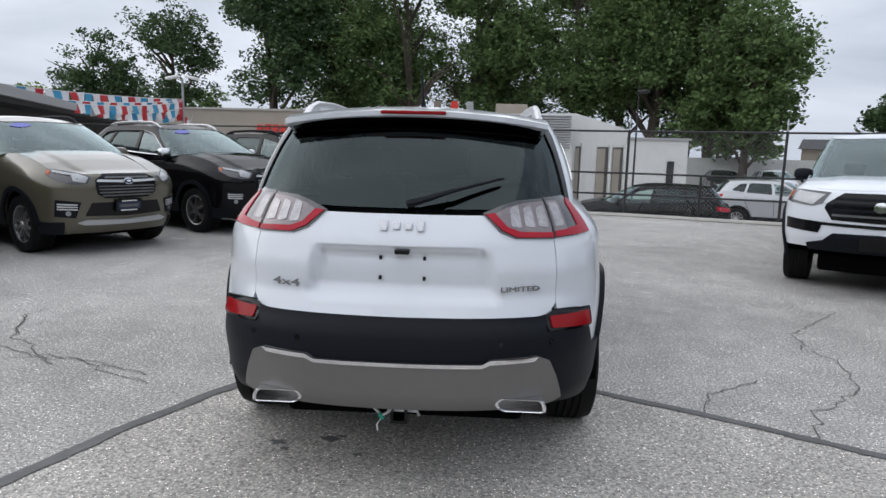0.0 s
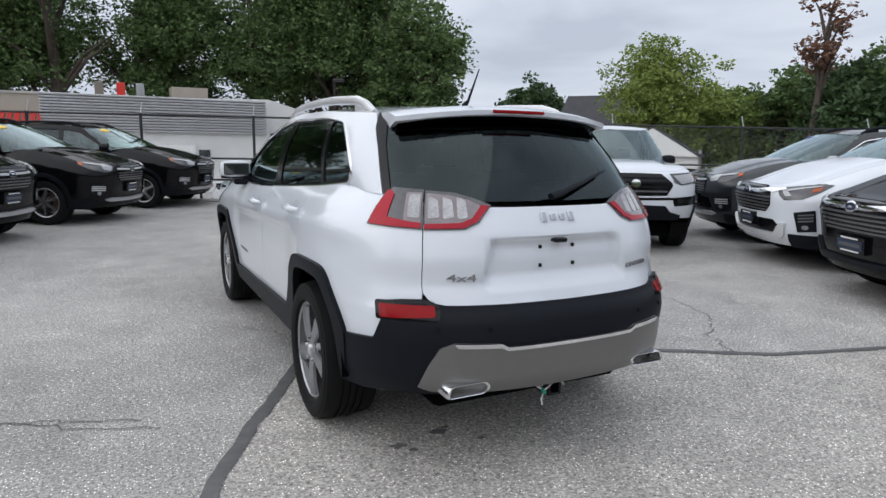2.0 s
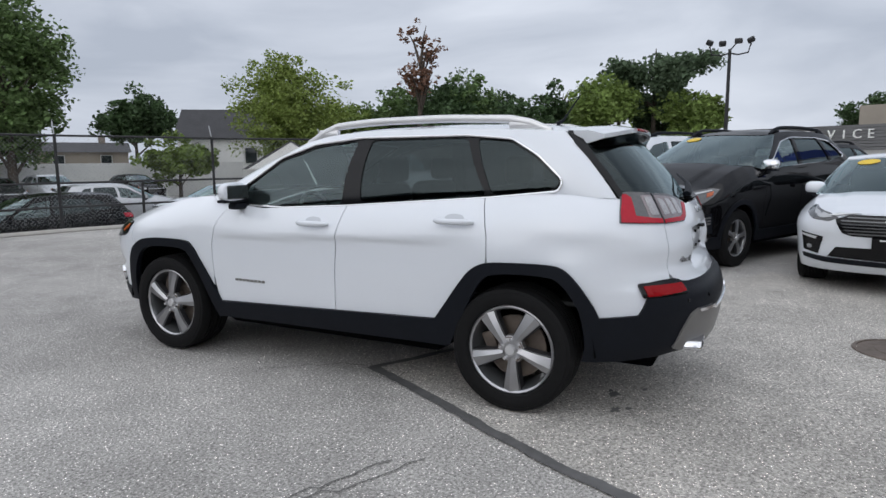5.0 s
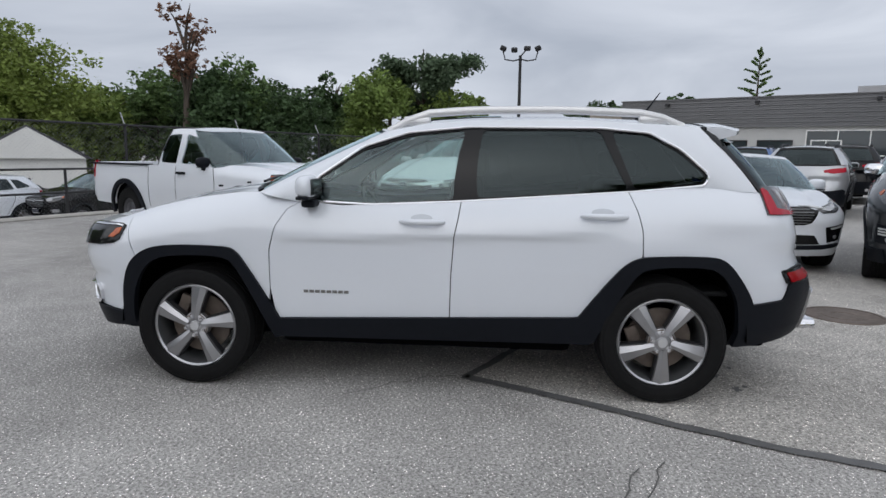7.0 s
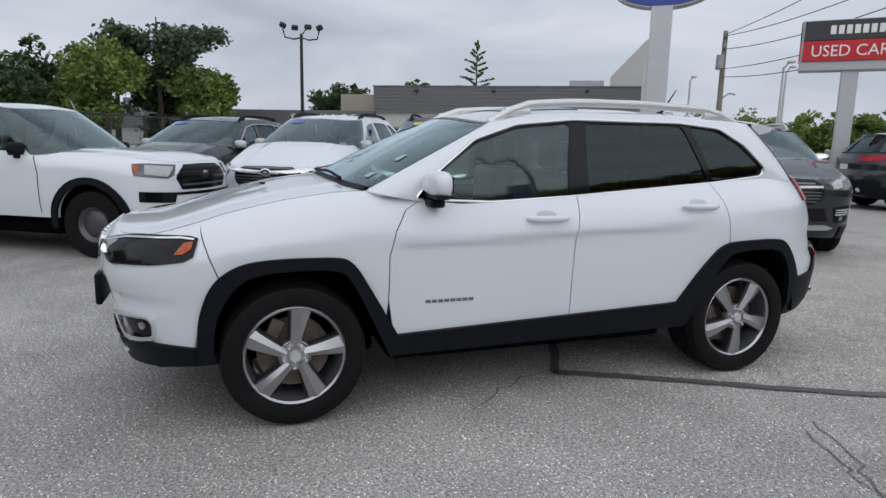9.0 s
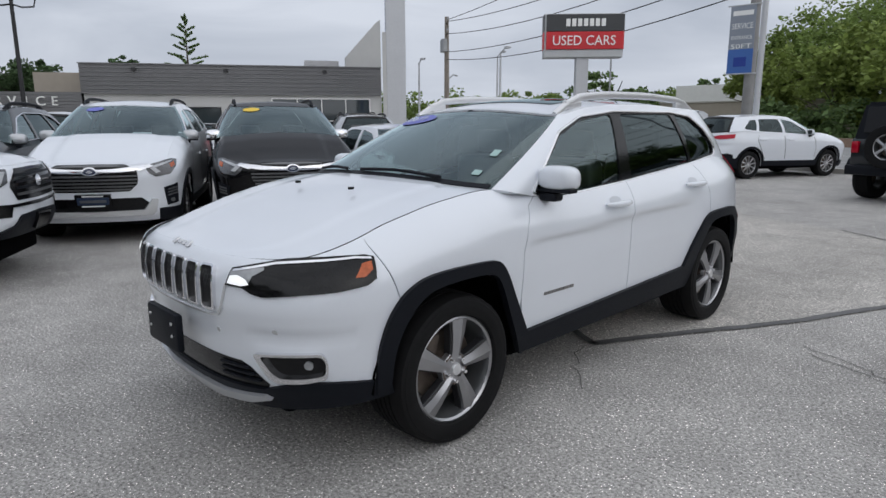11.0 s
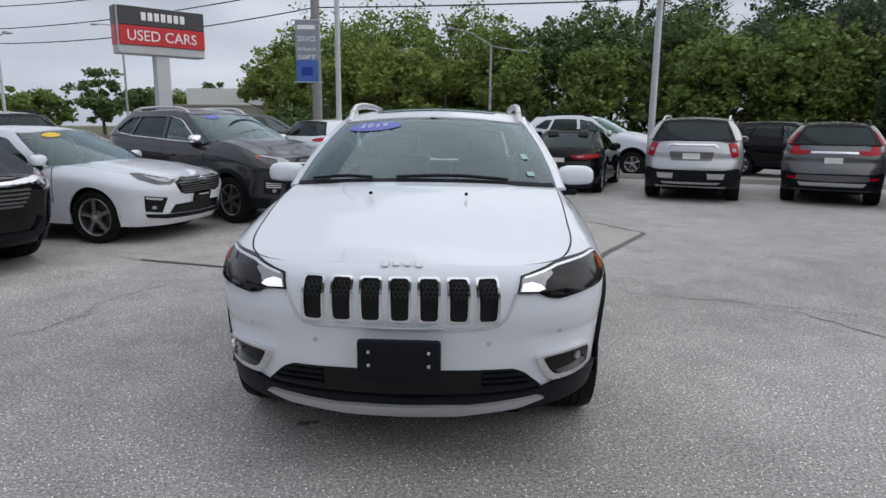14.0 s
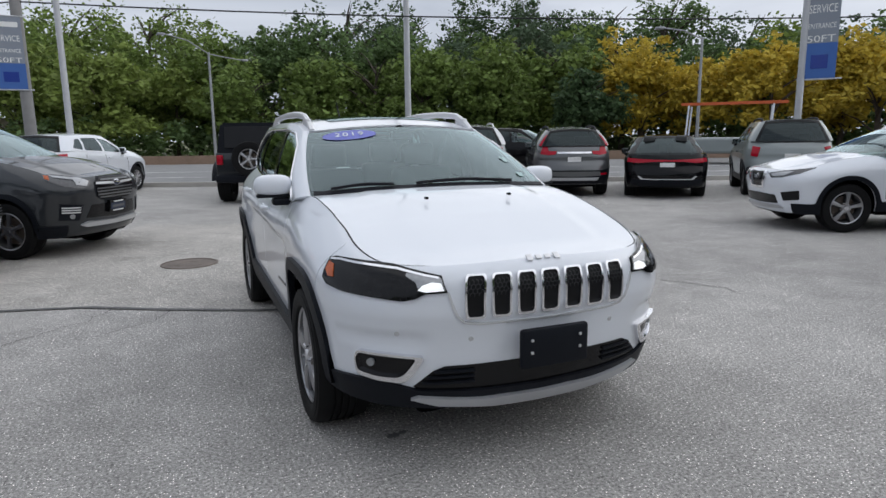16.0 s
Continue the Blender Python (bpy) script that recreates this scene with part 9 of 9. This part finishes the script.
# north: the big dark trees behind the workshops
E0 = (0.3, -4.7)
for i, (az, d, h, w, kind, bare, cl) in enumerate((
        (-31, 64, 13.0, 9, "shade", 0.22, 190), (-25.5, 60, 15.0, 8.5, "shade", 0.25, 190), (-17.5, 50, 18.5, 9.5, "shade", 0.16, 380), (-12.0, 52, 19.5, 11, "deep", 0.12, 480), (-6.0, 48, 20, 11, "deep", 0.08, 500),
        (-0.5, 49, 20, 10, "deep", 0.06, 500), (4.0, 60, 17, 8, "shade", 0.06, 380), (9.0, 49, 20, 11, "deep", 0.06, 520), (14.5, 47, 20.5, 11, "deep", 0.06, 540), (19.2, 45, 17.0, 11.0, "deep", 0.05, 560),
        (22.0, 42, 11.8, 6.6, "deep", 0.05, 360), (12.0, 57, 19, 12, "shade", 0.06, 420), (17.5, 54, 17.5, 12, "shade", 0.05, 420), (-9, 60, 19, 12, "shade", 0.06, 420))):
    x, y = polar(E0, az, d)
    tree("tall leafy dark green tree", stand(x, y, DROP, i * 40), h, w, kind, bare, cl, 54, 0.155, 100 + i, group="trees behind the workshops")
for i, (az, d, h, w, kind) in enumerate(((-39, 90, 9, 12, "deep"), (-34, 90, 10, 10, "green"), (-25, 85, 9, 12, "deep"), (-16, 80, 9, 10, "green"), (20, 75, 8, 12, "deep"))):
    x, y = polar(E0, az, d)
    tree("distant green tree beyond the roofs", stand(x, y, DROP, i * 70), h, w, kind, 0.1, 70, 50, 0.34, 130 + i, group="distant trees")
# north-east and east
x, y = polar((-0.22, -4.74), 33.1, 62)
tree("round dark green tree behind a house", stand(x, y, DROP), 8.8, 6.8, "shade", 0.28, 420, 36, 0.2, 150)
tree("pale yellow-green spreading tree", stand(29.3, 25.8, DROP), 9.8, 8.2, "bright", 0.06, 520, 44, 0.13, 151)
tree("small green tree behind the fence", stand(35.0, 24.0, DROP), 6.0, 4.0, "green", 0.1, 200, 36, 0.15, 152, form="cone")
tree("dark green tree behind the fence", stand(35.5, 17.5, DROP), 7.6, 6.4, "shade", 0.06, 440, 40, 0.17, 153)
tree("thin tree with rust coloured leaves", stand(33.0, 18.5, DROP), 12.2, 3.2, "rust", 0.45, 110, 14, 0.14, 154)
tree("dark green tree behind the fence", stand(37.5, 13.6, DROP), 6.8, 5.4, "shade", 0.06, 380, 40, 0.17, 155)
for i, (az, d, h, w, kind) in enumerate(((62.5, 46, 7.8, 6.5, "deep"), (65.5, 48, 8.2, 6.5, "shade"), (68.5, 45, 8.0, 6.0, "deep"), (71.2, 47, 7.8, 5.5, "shade"), (58.5, 45, 6.5, 6.5, "green"), (54.5, 46, 6.2, 6.5, "deep"), (76.6, 50, 9.0, 5.0, "shade"), (79.5, 49, 8.6, 5.4, "deep"), (85.0, 52, 8.6, 5.0, "shade"))):
    x, y = polar((-4.22, 0.67), az, d)
    tree("dense green tree in the row behind the fence", stand(x, y, DROP, i * 60), h, w, kind, 0.05, 360, 36, 0.18, 170 + i, group="trees behind the fence")
tree("low rust coloured bush far off", stand(54.0, 14.5, DROP), 4.4, 4.0, "rust", 0.1, 40, 40, 0.2, 156)
tree("round olive green tree", stand(40.5, 8.2, 0), 6.8, 6.2, "green", 0.1, 380, 40, 0.17, 157)
tree("tall pine with layered limbs", stand(44.0, 5.4, 0), 9.8, 8.5, "blue", 0.42, 140, 70, 0.2, 158, form="pine", category="pine")
tree("tall pine with layered limbs", stand(46.0, 8.4, 0), 9.2, 6.0, "blue", 0.40, 110, 60, 0.2, 159, form="pine", category="pine")
tree("olive green tree below the pines", stand(43.0, 2.8, 0), 6.0, 5.6, "green", 0.1, 300, 36, 0.17, 160)
tree("dark tree behind the fence", stand(40.0, 26.0, DROP), 6.5, 6.0, "deep", 0.1, 90, 50, 0.2, 161)
tree("green tree behind the fence", stand(26.0, 33.0, DROP), 4.6, 5.0, "green", 0.1, 80, 50, 0.2, 162)
x, y = polar((-2.85, 3.32), 101.5, 70)
tree("dark tree beyond the showroom", stand(x, y, 0), 7.6, 7.0, "shade", 0.15, 220, 40, 0.22, 163)
x, y = polar((-2.85, 3.32), 108.6, 70)
tree("dark tree beyond the showroom", stand(x, y, 0), 8.3, 4.2, "shade", 0.15, 120, 40, 0.22, 164)
x, y = polar((-2.85, 3.32), 112.9, 100)
tree("slim spruce with level boughs beyond the showroom", stand(x, y, 0), 16.0, 8.6, "deep", 0.35, 260, 18, 0.19, 165, form="spruce", category="spruce")
# street side: dense woods in several depths
E2 = (0.6, 4.7)
rw = random.Random(9)
for i in range(44):
    az = 163.5 + i * 1.80
    back = i % 3
    d = (54, 62, 72)[back] + rw.uniform(-3, 3)
    if az < 168:
        d += 14
    x, y = polar(E2, az, d)
    h = (9.0, 12.0, 15.5)[back] * rw.uniform(0.85, 1.12)
    kind = ("green", "deep", "deep")[back] if rw.random() < 0.75 else "blue"
    if az < 183:
        kind = ("bright", "green", "green")[back]
    if 216.5 < az < 224 and back == 0:
        kind = "yellow"
    if az > 224 and back == 0:
        kind = "yellow" if i % 2 else "green"
    tree("leafy tree at the edge of the woods", stand(x, y, 0, i * 33), h, h * rw.uniform(0.72, 0.95), kind, 0.05, 250, 26, 0.24, 200 + i, group="roadside woods")
for i, (az, d, h, w, kind) in enumerate(((200, 51, 7.6, 5.6, "green"), (206.5, 50, 7.8, 6.6, "green"), (211.8, 53, 9.0, 5.6, "bright"), (214.7, 47, 6.4, 5.4, "shade"), (219, 50, 8.6, 7.0, "yellow"), (223.5, 50, 8.2, 6.5, "yellow"), (229, 47, 8.0, 7.0, "yellow"), (236, 46, 7.4, 7.0, "yellow"),
                                         (206.0, 57, 10.0, 2.6, "rust"), (199, 75, 17.5, 10, "shade"), (204, 76, 19.0, 10, "shade"), (208.5, 74, 18.0, 10, "shade"), (212.5, 75, 17.0, 9, "shade"), (216.5, 76, 17.5, 8, "shade"), (244, 48, 9.0, 8.0, "green"), (250, 48, 9.0, 8.0, "deep"))):
    x, y = polar(E2, az, d)
    tree("tree with turning leaves at the roadside", stand(x, y, 0, i * 50), h, w, kind, 0.05, 220, 32, 0.2, 260 + i, group="roadside woods")
for i, (az, d, h, w, kind) in enumerate(((141, 78, 4.4, 8.0, "green"), (144, 80, 4.8, 8.0, "green"), (148.1, 74, 7.0, 6.4, "deep"), (151.0, 80, 5.6, 6.0, "deep"), (153.5, 95, 5.8, 8.0, "green"), (136, 95, 5.2, 12, "green"), (132.5, 95, 5.0, 12, "green"), (138.5, 84, 4.6, 10, "green"), (157.5, 100, 7.6, 8, "deep"), (129.5, 110, 5.6, 14, "deep"), (160.5, 92, 8.6, 7.0, "green"))):
    x, y = polar((-2.0, 4.0), az, d)
    tree("green tree far down the street", stand(x, y, 0, i * 50), h, w, kind, 0.12, 70, 45, 0.28, 290 + i, group="distant trees")
# low growth that closes the foot of the woods
rng = np.random.default_rng(5)
cl = []
for i in range(420):
    az, d = rng.uniform(164, 250), rng.uniform(50, 60)
    x, y = polar(E2, az, d)
    cl.append((x, y, rng.uniform(0.2, 2.6), rng.uniform(0.5, 1.1)))
v, f = leaf_cloud(cl, 60, 0.24, rng)
ug = big_mesh("undergrowth", v, f, LEAF["deep"], None)
tagged(ug, "dense dark undergrowth at the foot of the woods", "bushes", kind="stuff")
